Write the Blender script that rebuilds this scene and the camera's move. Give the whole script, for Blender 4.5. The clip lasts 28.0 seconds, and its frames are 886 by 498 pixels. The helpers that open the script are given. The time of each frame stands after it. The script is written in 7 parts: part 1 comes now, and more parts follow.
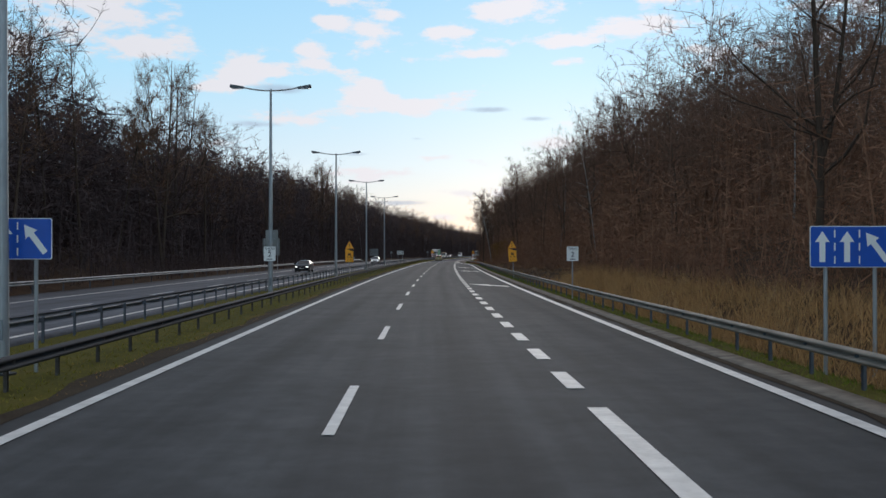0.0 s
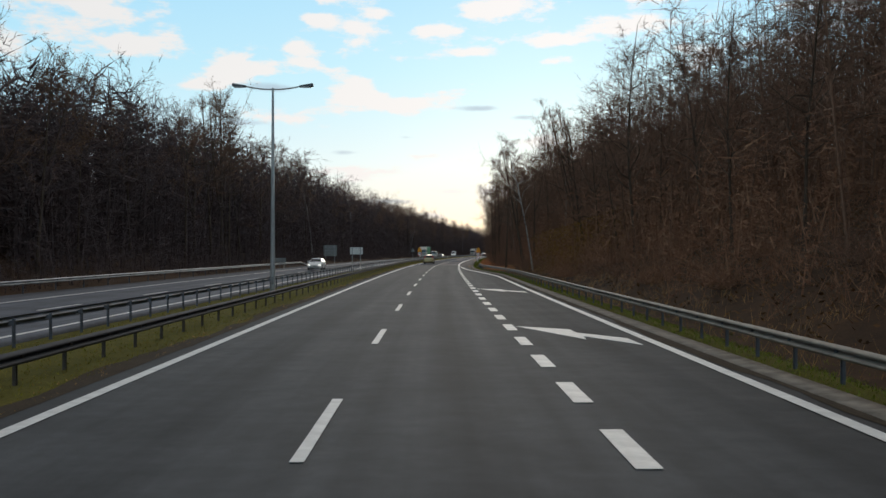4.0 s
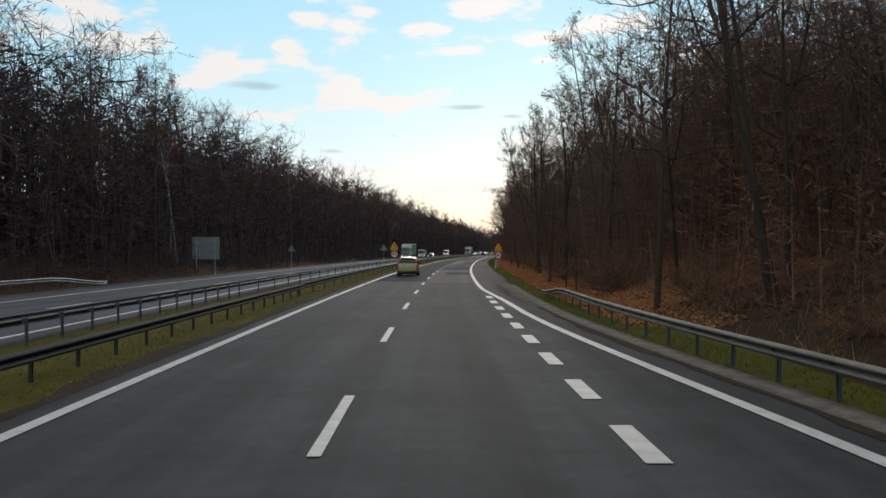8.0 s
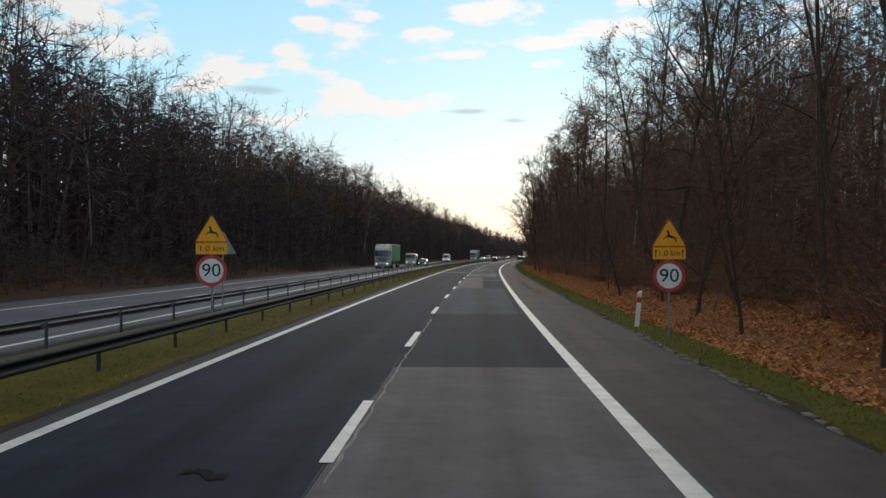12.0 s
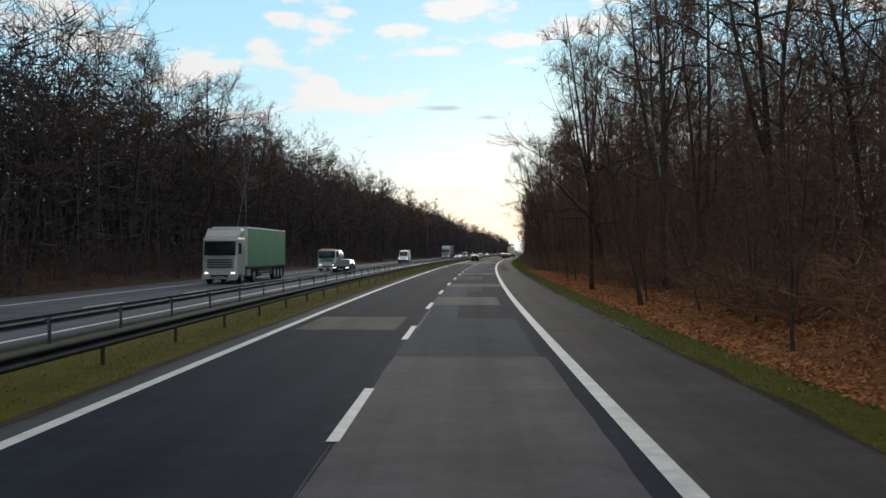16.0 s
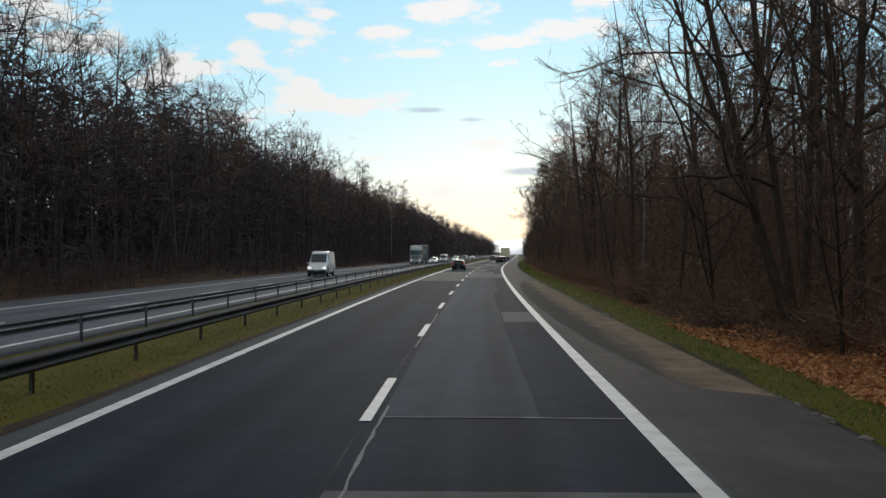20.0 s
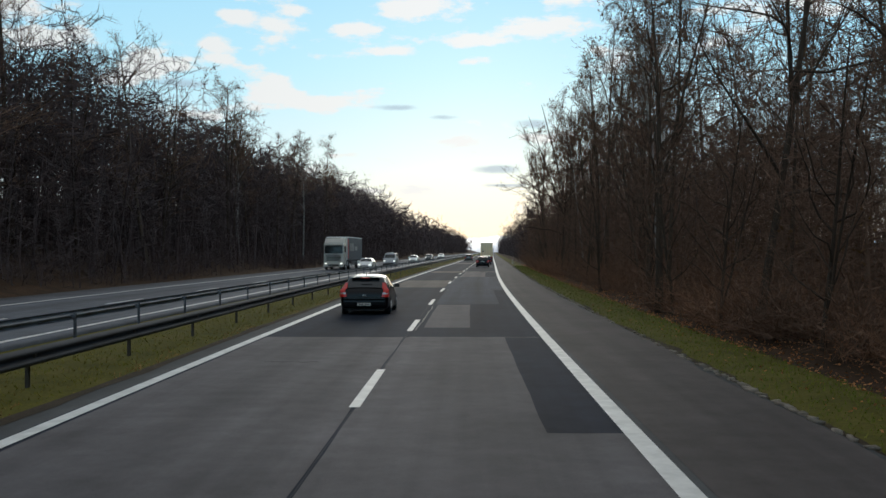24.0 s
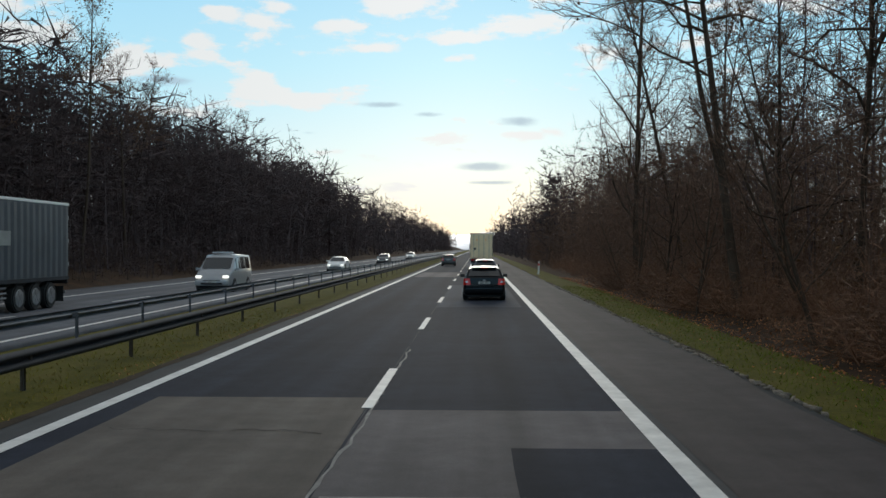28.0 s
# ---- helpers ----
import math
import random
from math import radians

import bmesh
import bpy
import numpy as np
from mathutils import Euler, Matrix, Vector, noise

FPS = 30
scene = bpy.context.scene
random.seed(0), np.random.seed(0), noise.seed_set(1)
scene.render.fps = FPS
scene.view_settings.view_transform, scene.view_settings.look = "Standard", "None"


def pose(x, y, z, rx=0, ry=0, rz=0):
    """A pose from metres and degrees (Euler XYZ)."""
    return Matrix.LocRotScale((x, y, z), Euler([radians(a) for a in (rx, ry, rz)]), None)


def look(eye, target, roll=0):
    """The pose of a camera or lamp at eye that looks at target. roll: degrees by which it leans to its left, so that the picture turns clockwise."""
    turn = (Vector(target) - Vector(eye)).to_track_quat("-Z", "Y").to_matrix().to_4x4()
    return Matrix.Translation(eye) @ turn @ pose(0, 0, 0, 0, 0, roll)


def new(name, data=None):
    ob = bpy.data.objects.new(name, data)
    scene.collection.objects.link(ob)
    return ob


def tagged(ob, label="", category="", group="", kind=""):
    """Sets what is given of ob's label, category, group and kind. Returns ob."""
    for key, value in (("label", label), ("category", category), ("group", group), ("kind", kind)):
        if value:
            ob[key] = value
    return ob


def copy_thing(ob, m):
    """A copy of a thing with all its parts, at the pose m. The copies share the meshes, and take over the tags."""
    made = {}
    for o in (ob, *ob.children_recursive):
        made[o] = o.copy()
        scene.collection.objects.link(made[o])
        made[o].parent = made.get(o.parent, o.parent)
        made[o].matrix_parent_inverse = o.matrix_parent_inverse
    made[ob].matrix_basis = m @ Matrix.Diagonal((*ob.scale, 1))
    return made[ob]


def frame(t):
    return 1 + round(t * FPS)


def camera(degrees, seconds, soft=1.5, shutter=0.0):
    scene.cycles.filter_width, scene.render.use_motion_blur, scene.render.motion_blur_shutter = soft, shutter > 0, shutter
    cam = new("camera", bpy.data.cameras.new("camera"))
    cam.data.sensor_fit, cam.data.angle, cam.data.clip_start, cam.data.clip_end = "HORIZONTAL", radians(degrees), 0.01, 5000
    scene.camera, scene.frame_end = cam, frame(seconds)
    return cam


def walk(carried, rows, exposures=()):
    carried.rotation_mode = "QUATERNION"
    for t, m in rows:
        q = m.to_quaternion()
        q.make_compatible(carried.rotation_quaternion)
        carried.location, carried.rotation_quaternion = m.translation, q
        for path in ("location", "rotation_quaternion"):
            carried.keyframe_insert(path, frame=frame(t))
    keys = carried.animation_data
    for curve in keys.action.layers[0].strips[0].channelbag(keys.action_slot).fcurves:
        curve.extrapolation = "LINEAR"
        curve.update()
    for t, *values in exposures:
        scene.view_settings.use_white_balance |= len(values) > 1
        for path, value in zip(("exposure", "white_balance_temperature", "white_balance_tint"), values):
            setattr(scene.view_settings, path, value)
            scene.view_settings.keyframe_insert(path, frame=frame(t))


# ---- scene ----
# ---- camera and its path ----
cam = camera(48.28, 28.0)
EYE_Z = 2.256
# seconds, x, y, tilt, turn
ROWS = [
    (0.0, 1.22, 0.02, 90.24, -0.001),
    (0.5, 1.04, 12.36, 90.23, -0.079),
    (1.0, 0.87, 24.61, 90.22, -0.154),
    (1.5, 0.72, 36.79, 90.21, -0.219),
    (2.0, 0.61, 48.88, 90.20, -0.292),
    (2.5, 0.55, 60.90, 90.17, -0.370),
    (3.0, 0.53, 72.86, 90.13, -0.455),
    (3.5, 0.53, 84.75, 90.13, -0.542),
    (4.0, 0.56, 96.58, 90.16, -0.646),
    (4.5, 0.54, 108.39, 90.13, -0.749),
    (5.0, 0.54, 120.21, 90.09, -0.853),
    (5.5, 0.55, 132.03, 90.06, -0.956),
    (6.0, 0.59, 143.86, 90.03, -1.049),
    (6.5, 0.69, 155.69, 90.05, -1.123),
    (7.0, 0.80, 167.53, 90.06, -1.195),
    (7.5, 0.94, 179.40, 90.08, -1.257),
    (8.0, 1.11, 191.26, 90.09, -1.314),
    (8.5, 1.34, 203.13, 90.14, -1.235),
    (9.0, 1.62, 214.98, 90.19, -1.157),
    (9.5, 1.92, 226.81, 90.23, -1.076),
    (10.0, 2.27, 238.63, 90.28, -1.003),
    (10.5, 2.60, 250.48, 90.29, -1.015),
    (11.0, 2.97, 262.35, 90.31, -1.025),
    (11.5, 3.39, 274.27, 90.32, -1.042),
    (12.0, 3.88, 286.23, 90.33, -1.233),
    (12.5, 4.34, 298.16, 90.35, -1.514),
    (13.0, 4.87, 310.03, 90.37, -1.643),
    (13.5, 5.46, 321.80, 90.39, -1.772),
    (14.0, 6.07, 333.51, 90.41, -1.901),
    (14.5, 6.88, 345.15, 90.34, -1.920),
    (15.0, 7.72, 356.77, 90.27, -2.216),
    (15.5, 8.57, 368.38, 90.21, -2.538),
    (16.0, 9.44, 379.96, 90.14, -2.708),
    (16.5, 10.25, 391.56, 90.14, -2.892),
    (17.0, 11.10, 403.17, 90.14, -3.014),
    (17.5, 11.98, 414.81, 90.14, -3.096),
    (18.0, 12.90, 426.47, 90.14, -3.155),
    (18.5, 13.81, 438.13, 90.17, -3.258),
    (19.0, 14.77, 449.77, 90.19, -3.389),
    (19.5, 15.75, 461.39, 90.22, -3.550),
    (20.0, 16.76, 472.97, 90.25, -3.719),
    (20.5, 17.81, 484.56, 90.21, -3.922),
    (21.0, 18.88, 496.15, 90.18, -4.246),
    (21.5, 19.99, 507.75, 90.14, -4.558),
    (22.0, 21.13, 519.38, 90.11, -4.665),
    (22.5, 22.44, 531.02, 90.11, -4.793),
    (23.0, 23.79, 542.74, 90.12, -4.921),
    (23.5, 25.18, 554.52, 90.12, -5.049),
    (24.0, 26.60, 566.38, 90.12, -5.361),
    (24.5, 27.97, 578.28, 90.09, -5.556),
    (25.0, 29.36, 590.19, 90.06, -5.606),
    (25.5, 30.79, 602.10, 90.03, -5.671),
    (26.0, 32.27, 614.01, 90.00, -5.769),
    (26.5, 33.80, 625.87, 89.99, -5.881),
    (27.0, 35.37, 637.63, 89.98, -6.016),
    (27.5, 36.96, 649.28, 89.97, -6.139),
    (28.0, 38.58, 660.81, 89.96, -6.232),
]
walk(cam, [(t, pose(x, y, EYE_Z, tilt, 0, turn)) for t, x, y, tilt, turn in ROWS],
     [(0.0, -0.16, 6120, 14), (1.5, -0.13, 6280, 13), (3.0, -0.07, 6520, 11), (7.0, -0.03, 6550, 10), (12.0, -0.03, 6500, 10), (15.0, -0.04, 6380, 8), (19.0, -0.08, 6380, 8), (24.5, -0.10, 6230, 6), (28.0, -0.15, 6230, 6)])

# ---- sky, clouds and sun ----
SUN_TURN, SUN_HEIGHT = 8.0, 9.0      # degrees clockwise from +y, degrees above the horizon
world = bpy.data.worlds.new("sky")
scene.world = world
world.use_nodes = True
wt = world.node_tree
wt.nodes.clear()


def wmath(op, a, b=None, c=None):
    n = wt.nodes.new("ShaderNodeMath")
    n.operation = op
    for slot, value in enumerate((a, b, c)):
        if value is None:
            continue
        if isinstance(value, (int, float)):
            n.inputs[slot].default_value = value
        else:
            wt.links.new(value, n.inputs[slot])
    return n.outputs[0]


def build_sky():
    sky = wt.nodes.new("ShaderNodeTexSky")
    sky.sky_type, sky.sun_disc = "NISHITA", False
    sky.sun_elevation, sky.sun_rotation = radians(SUN_HEIGHT), radians(SUN_TURN)
    sky.air_density, sky.dust_density, sky.ozone_density = 1.0, 0.6, 2.0
    where = wt.nodes.new("ShaderNodeTexCoord")
    split = wt.nodes.new("ShaderNodeSeparateXYZ")
    wt.links.new(where.outputs["Generated"], split.inputs[0])
    x, y, z = split.outputs
    az = wmath("MULTIPLY", wmath("ARCTAN2", x, y), 57.2958)
    el = wmath("MULTIPLY", wmath("ARCSINE", z), 57.2958)
    # ragged edges: noise in the picture of a flat layer seen in perspective
    height_z = wmath("ADD", wmath("MAXIMUM", z, 0.0), 0.08)
    flat = wt.nodes.new("ShaderNodeCombineXYZ")
    wt.links.new(wmath("DIVIDE", x, height_z), flat.inputs[0])
    wt.links.new(wmath("DIVIDE", y, height_z), flat.inputs[1])
    big = wt.nodes.new("ShaderNodeTexNoise")
    big.inputs["Scale"].default_value, big.inputs["Detail"].default_value = 0.85, 7.0
    big.inputs["Roughness"].default_value = 0.62
    puffs = wt.nodes.new("ShaderNodeCombineXYZ")
    wt.links.new(wmath("MULTIPLY", az, 0.42), puffs.inputs[0])
    wt.links.new(el, puffs.inputs[1])
    wt.links.new(puffs.outputs[0], big.inputs["Vector"])
    ragged = wmath("MULTIPLY", wmath("SUBTRACT", big.outputs["Fac"], 0.5), 2.3)
    wide = wt.nodes.new("ShaderNodeTexNoise")
    wide.inputs["Scale"].default_value, wide.inputs["Detail"].default_value = 1.1, 3.0
    wt.links.new(flat.outputs[0], wide.inputs["Vector"])
    # elsewhere in the sky a broken layer of the same clouds
    loose = wmath("MULTIPLY", wmath("MAXIMUM", wmath("SUBTRACT", wide.outputs["Fac"], 0.47), 0.0), 3.0)
    total = wmath("ADD", ragged, loose)
    dim = wmath("MULTIPLY", ragged, 0.4)
    for a, e, w, h, k in CLOUDS + GREY_CLOUDS:
        da = wmath("DIVIDE", wmath("SUBTRACT", az, a), w)
        de = wmath("DIVIDE", wmath("SUBTRACT", el, e), h)
        r2 = wmath("ADD", wmath("MULTIPLY", da, da), wmath("MULTIPLY", de, de))
        puff = wmath("MULTIPLY", wmath("EXPONENT", wmath("MULTIPLY", r2, -1.0)), k)
        if (a, e, w, h, k) in GREY_CLOUDS:
            dim = wmath("ADD", dim, puff)
        else:
            total = wmath("ADD", total, puff)
    edge = wt.nodes.new("ShaderNodeMapRange")
    edge.interpolation_type = "SMOOTHSTEP"
    edge.inputs["From Min"].default_value, edge.inputs["From Max"].default_value = 0.32, 0.74
    wt.links.new(total, edge.inputs["Value"])
    # warm and bright towards the hidden sun, blue-grey away from it
    toward = wmath("MAXIMUM", wmath("SUBTRACT", 1.0, wmath("DIVIDE", wmath("ABSOLUTE", wmath("SUBTRACT", az, SUN_TURN)), 70.0)), 0.0)
    tone = wt.nodes.new("ShaderNodeMix")
    tone.data_type = "RGBA"
    tone.inputs[6].default_value, tone.inputs[7].default_value = (6.9, 6.8, 6.7, 1), (10.6, 10.0, 9.6, 1)
    wt.links.new(toward, tone.inputs[0])
    # the clear sky: pale and warm low down, blue above, with the sky model laid over it
    rise = wt.nodes.new("ShaderNodeValToRGB")
    steps = ((0.0, (9.0, 8.4, 7.6)), (0.035, (8.8, 8.8, 8.4)), (0.085, (7.7, 9.5, 10.2)), (0.17, (5.6, 9.2, 10.8)), (0.30, (3.9, 7.8, 10.8)), (0.55, (5.0, 5.1, 5.3)))
    ends = rise.color_ramp.elements
    while len(ends) < len(steps):
        ends.new(0.5)
    for spot, (pos, col) in zip(ends, steps):
        spot.position, spot.color = pos, (*col, 1)
    wt.links.new(wmath("DIVIDE", el, 60.0), rise.inputs[0])
    haze = wt.nodes.new("ShaderNodeMix")
    haze.data_type = "RGBA"
    haze.inputs[0].default_value = 0.86
    wt.links.new(sky.outputs[0], haze.inputs[6])
    wt.links.new(rise.outputs[0], haze.inputs[7])
    mix = wt.nodes.new("ShaderNodeMix")
    mix.data_type = "RGBA"
    wt.links.new(wmath("MULTIPLY", edge.outputs[0], 0.9), mix.inputs[0])
    wt.links.new(haze.outputs[2], mix.inputs[6])
    wt.links.new(tone.outputs[2], mix.inputs[7])
    shade = wt.nodes.new("ShaderNodeMapRange")
    shade.interpolation_type = "SMOOTHSTEP"
    shade.inputs["From Min"].default_value, shade.inputs["From Max"].default_value = 0.25, 0.75
    shade.inputs["To Max"].default_value = 0.65
    wt.links.new(dim, shade.inputs["Value"])
    veil = wt.nodes.new("ShaderNodeMix")
    veil.data_type = "RGBA"
    veil.inputs[7].default_value = (4.4, 5.2, 6.2, 1)
    wt.links.new(shade.outputs[0], veil.inputs[0])
    wt.links.new(mix.outputs[2], veil.inputs[6])
    back = wt.nodes.new("ShaderNodeBackground")
    back.inputs["Strength"].default_value = 0.10
    # the clouds opposite the low sun are lit from the front
    away = wmath("MINIMUM", wmath("MAXIMUM", wmath("DIVIDE", wmath("SUBTRACT", wmath("ABSOLUTE", az), 60.0), 80.0), 0.0), 1.0)
    lit = wt.nodes.new("ShaderNodeVectorMath")
    lit.operation = "SCALE"
    wt.links.new(veil.outputs[2], lit.inputs[0])
    wt.links.new(wmath("ADD", wmath("MULTIPLY", away, 0.22), 1.0), lit.inputs["Scale"])
    wt.links.new(lit.outputs[0], back.inputs["Color"])
    out = wt.nodes.new("ShaderNodeOutputWorld")
    wt.links.new(back.outputs[0], out.inputs["Surface"])


# turn, height, half width, half height (degrees), weight
CLOUDS = (
    (0.5, 12.6, 1.7, 0.45, 0.8), (7.0, 12.1, 3.0, 0.6, 0.8), (3.8, 13.9, 3.0, 0.75, 0.8), (-2.7, 13.6, 1.1, 0.35, 0.65),
    (-6.0, 14.3, 1.8, 0.5, 0.7), (-6.6, 13.1, 0.8, 0.4, 0.7), (-4.7, 12.8, 1.5, 0.4, 0.6), (-7.7, 11.6, 0.8, 0.35, 0.65),
    (-7.4, 10.8, 0.8, 0.4, 0.6), (-4.7, 9.4, 1.7, 1.1, 0.75), (-2.7, 8.4, 2.8, 0.5, 0.75), (-11.0, 10.3, 2.2, 0.8, 0.75),
    (-13.2, 9.3, 2.2, 0.7, 0.65), (-19.0, 13.6, 3.2, 1.2, 0.85), (-17.0, 11.5, 3.0, 0.8, 0.6), (11.8, 12.9, 2.8, 0.8, 0.8),
    (12.6, 14.2, 2.2, 0.6, 0.75), (2.5, 11.4, 1.2, 0.3, 0.55), (6.7, 10.9, 1.5, 0.35, 0.55), (2.5, 9.3, 0.8, 0.4, 0.4),
    (-9.0, 7.8, 2.0, 0.4, 0.4), (15.0, 11.0, 2.5, 0.7, 0.6),
)
GREY_CLOUDS = (
    (8.3, 4.7, 1.8, 0.32, 0.8), (10.7, 7.3, 1.4, 0.40, 0.7), (8.8, 3.8, 1.7, 0.16, 0.7), (2.6, 8.25, 1.7, 0.22, 0.7), (5.4, 7.7, 1.1, 0.2, 0.6),
    (-2.3, 2.9, 2.2, 0.25, 0.6), (-5.0, 5.7, 1.1, 0.2, 0.6), (-9.5, 9.3, 2.2, 0.35, 0.7), (-11.0, 7.3, 2.0, 0.25, 0.6), (-1.4, 6.6, 0.8, 0.15, 0.5),
)
build_sky()

sun = new("sun", bpy.data.lights.new("sun", "SUN"))
sun.data.energy, sun.data.angle, sun.data.color = 0.8, radians(24), (1.0, 0.88, 0.74)
sun.matrix_world = look((0, 0, 60), (-100 * math.sin(radians(SUN_TURN)), -100 * math.cos(radians(SUN_TURN)), 60 - 100 * math.tan(radians(SUN_HEIGHT + 6))))

# ---- materials ----


def shader(name, rough=0.8, metal=0.0):
    """An empty principled material and a few short ways to add nodes to it."""
    m = bpy.data.materials.new(name)
    m.use_nodes = True
    t = m.node_tree
    b = t.nodes["Principled BSDF"]
    b.inputs["Roughness"].default_value, b.inputs["Metallic"].default_value = rough, metal
    if rough >= 0.9:
        b.inputs["Specular IOR Level"].default_value = 0.06
    return m, t, b


def coords(t, kind="Object"):
    return t.nodes.new("ShaderNodeTexCoord").outputs[kind]


def noise_fac(t, vec, scale, detail=4.0, rough=0.6, stretch=None):
    if stretch:
        mp = t.nodes.new("ShaderNodeMapping")
        mp.inputs["Scale"].default_value = stretch
        t.links.new(vec, mp.inputs["Vector"])
        vec = mp.outputs[0]
    n = t.nodes.new("ShaderNodeTexNoise")
    n.inputs["Scale"].default_value, n.inputs["Detail"].default_value, n.inputs["Roughness"].default_value = scale, detail, rough
    t.links.new(vec, n.inputs["Vector"])
    return n.outputs["Fac"]


def ramp(t, fac, stops):
    r = t.nodes.new("ShaderNodeValToRGB")
    e = r.color_ramp.elements
    while len(e) < len(stops):
        e.new(0.5)
    for el, (pos, col) in zip(e, stops):
        el.position, el.color = pos, (*col, 1)
    t.links.new(fac, r.inputs[0])
    return r.outputs[0]


def blend(t, fac, a, b, mode="MIX"):
    m = t.nodes.new("ShaderNodeMix")
    m.data_type, m.blend_type = "RGBA", mode
    for slot, value in ((0, fac), (6, a), (7, b)):
        if isinstance(value, (int, float)):
            m.inputs[slot].default_value = value
        elif isinstance(value, tuple):
            m.inputs[slot].default_value = (*value, 1)
        else:
            t.links.new(value, m.inputs[slot])
    return m.outputs[2]


def bump(t, b, fac, strength=0.3, distance=0.01):
    n = t.nodes.new("ShaderNodeBump")
    n.inputs["Strength"].default_value, n.inputs["Distance"].default_value = strength, distance
    t.links.new(fac, n.inputs["Height"])
    t.links.new(n.outputs[0], b.inputs["Normal"])


def plain(name, colour, rough=0.6, metal=0.0, vary=0.12, scale=6.0, coat=0.0):
    """Paint, metal or plastic with faint grime and a little grain."""
    m, t, b = shader(name, rough, metal)
    v = coords(t)
    low = tuple(c * (1 - vary) for c in colour)
    high = tuple(min(1.0, c * (1 + vary)) for c in colour)
    t.links.new(ramp(t, noise_fac(t, v, scale), [(0.3, low), (0.7, high)]), b.inputs["Base Color"])
    b.inputs["Coat Weight"].default_value = coat
    b.inputs["Coat Roughness"].default_value = 0.08
    bump(t, b, noise_fac(t, v, scale * 30, 2.0), 0.05, 0.002)
    return m


def asphalt(name, dark, light, tone=(1.0, 1.0, 1.0), rough=0.82, oil=0.9, gloss=0.14):
    """Asphalt: stone grain, soft blotches, faint long streaks from tyres."""
    m, t, b = shader(name, rough)
    v = coords(t)
    uv = coords(t, "UV")
    blot = noise_fac(t, v, 0.35, 5.0, 0.6)
    col = ramp(t, blot, [(0.3, tuple(dark * c for c in tone)), (0.72, tuple(light * c for c in tone))])
    mottle = noise_fac(t, v, 2.0, 6.0, 0.65)
    col = blend(t, 0.8, col, ramp(t, mottle, [(0.3, (0.80, 0.80, 0.80)), (0.7, (1.22, 1.22, 1.22))]), "MULTIPLY")
    streak = noise_fac(t, uv, 1.0, 4.0, 0.55, (1.5, 0.03, 1.0))
    col = blend(t, 0.75, col, ramp(t, streak, [(0.32, (0.66, 0.66, 0.66)), (0.68, (1.28, 1.28, 1.28))]), "MULTIPLY")
    # a dark oily band along the middle of each lane
    sep = t.nodes.new("ShaderNodeSeparateXYZ")
    t.links.new(uv, sep.inputs[0])
    for centre in (1.72, -1.75, -10.4, -13.9):
        gap = t.nodes.new("ShaderNodeMath")
        gap.operation = "SUBTRACT"
        t.links.new(sep.outputs[0], gap.inputs[0])
        gap.inputs[1].default_value = centre
        far = t.nodes.new("ShaderNodeMath")
        far.operation = "ABSOLUTE"
        t.links.new(gap.outputs[0], far.inputs[0])
        band = ramp(t, far.outputs[0], [(0.1, (0.78, 0.78, 0.78)), (0.62, (1.06, 1.06, 1.06)), (1.0, (1.0, 1.0, 1.0))])
        col = blend(t, oil, col, band, "MULTIPLY")
    grain = noise_fac(t, v, 70.0, 2.0, 0.7)
    col = blend(t, 0.6, col, ramp(t, grain, [(0.3, (0.75, 0.75, 0.75)), (0.7, (1.3, 1.3, 1.3))]), "MULTIPLY")
    t.links.new(col, b.inputs["Base Color"])
    b.inputs["Specular IOR Level"].default_value = gloss
    bump(t, b, grain, 0.35, 0.006)
    return m


def ground_mat(name, stops, scale=0.8, fine=14.0):
    m, t, b = shader(name, 0.95)
    v = coords(t)
    col = ramp(t, noise_fac(t, v, scale, 6.0, 0.65), stops)
    col = blend(t, 0.7, col, ramp(t, noise_fac(t, v, fine, 3.0, 0.7), [(0.3, (0.55, 0.55, 0.55)), (0.7, (1.4, 1.4, 1.4))]), "MULTIPLY")
    t.links.new(col, b.inputs["Base Color"])
    bump(t, b, noise_fac(t, v, fine, 3.0), 0.5, 0.03)
    return m


def island(name, colours, rough=0.9, by="island"):
    """A colour picked for each loose piece, for bark, twigs, leaves and blades."""
    m, t, b = shader(name, rough)
    if by == "island":
        fac = t.nodes.new("ShaderNodeNewGeometry").outputs["Random Per Island"]
    else:
        fac = t.nodes.new("ShaderNodeObjectInfo").outputs["Random"]
    n = len(colours)
    col = ramp(t, fac, [(i / max(1, n - 1), c) for i, c in enumerate(colours)])
    v = coords(t)
    col = blend(t, 0.6, col, ramp(t, noise_fac(t, v, 3.0), [(0.3, (0.65, 0.65, 0.65)), (0.7, (1.35, 1.35, 1.35))]), "MULTIPLY")
    t.links.new(col, b.inputs["Base Color"])
    return m


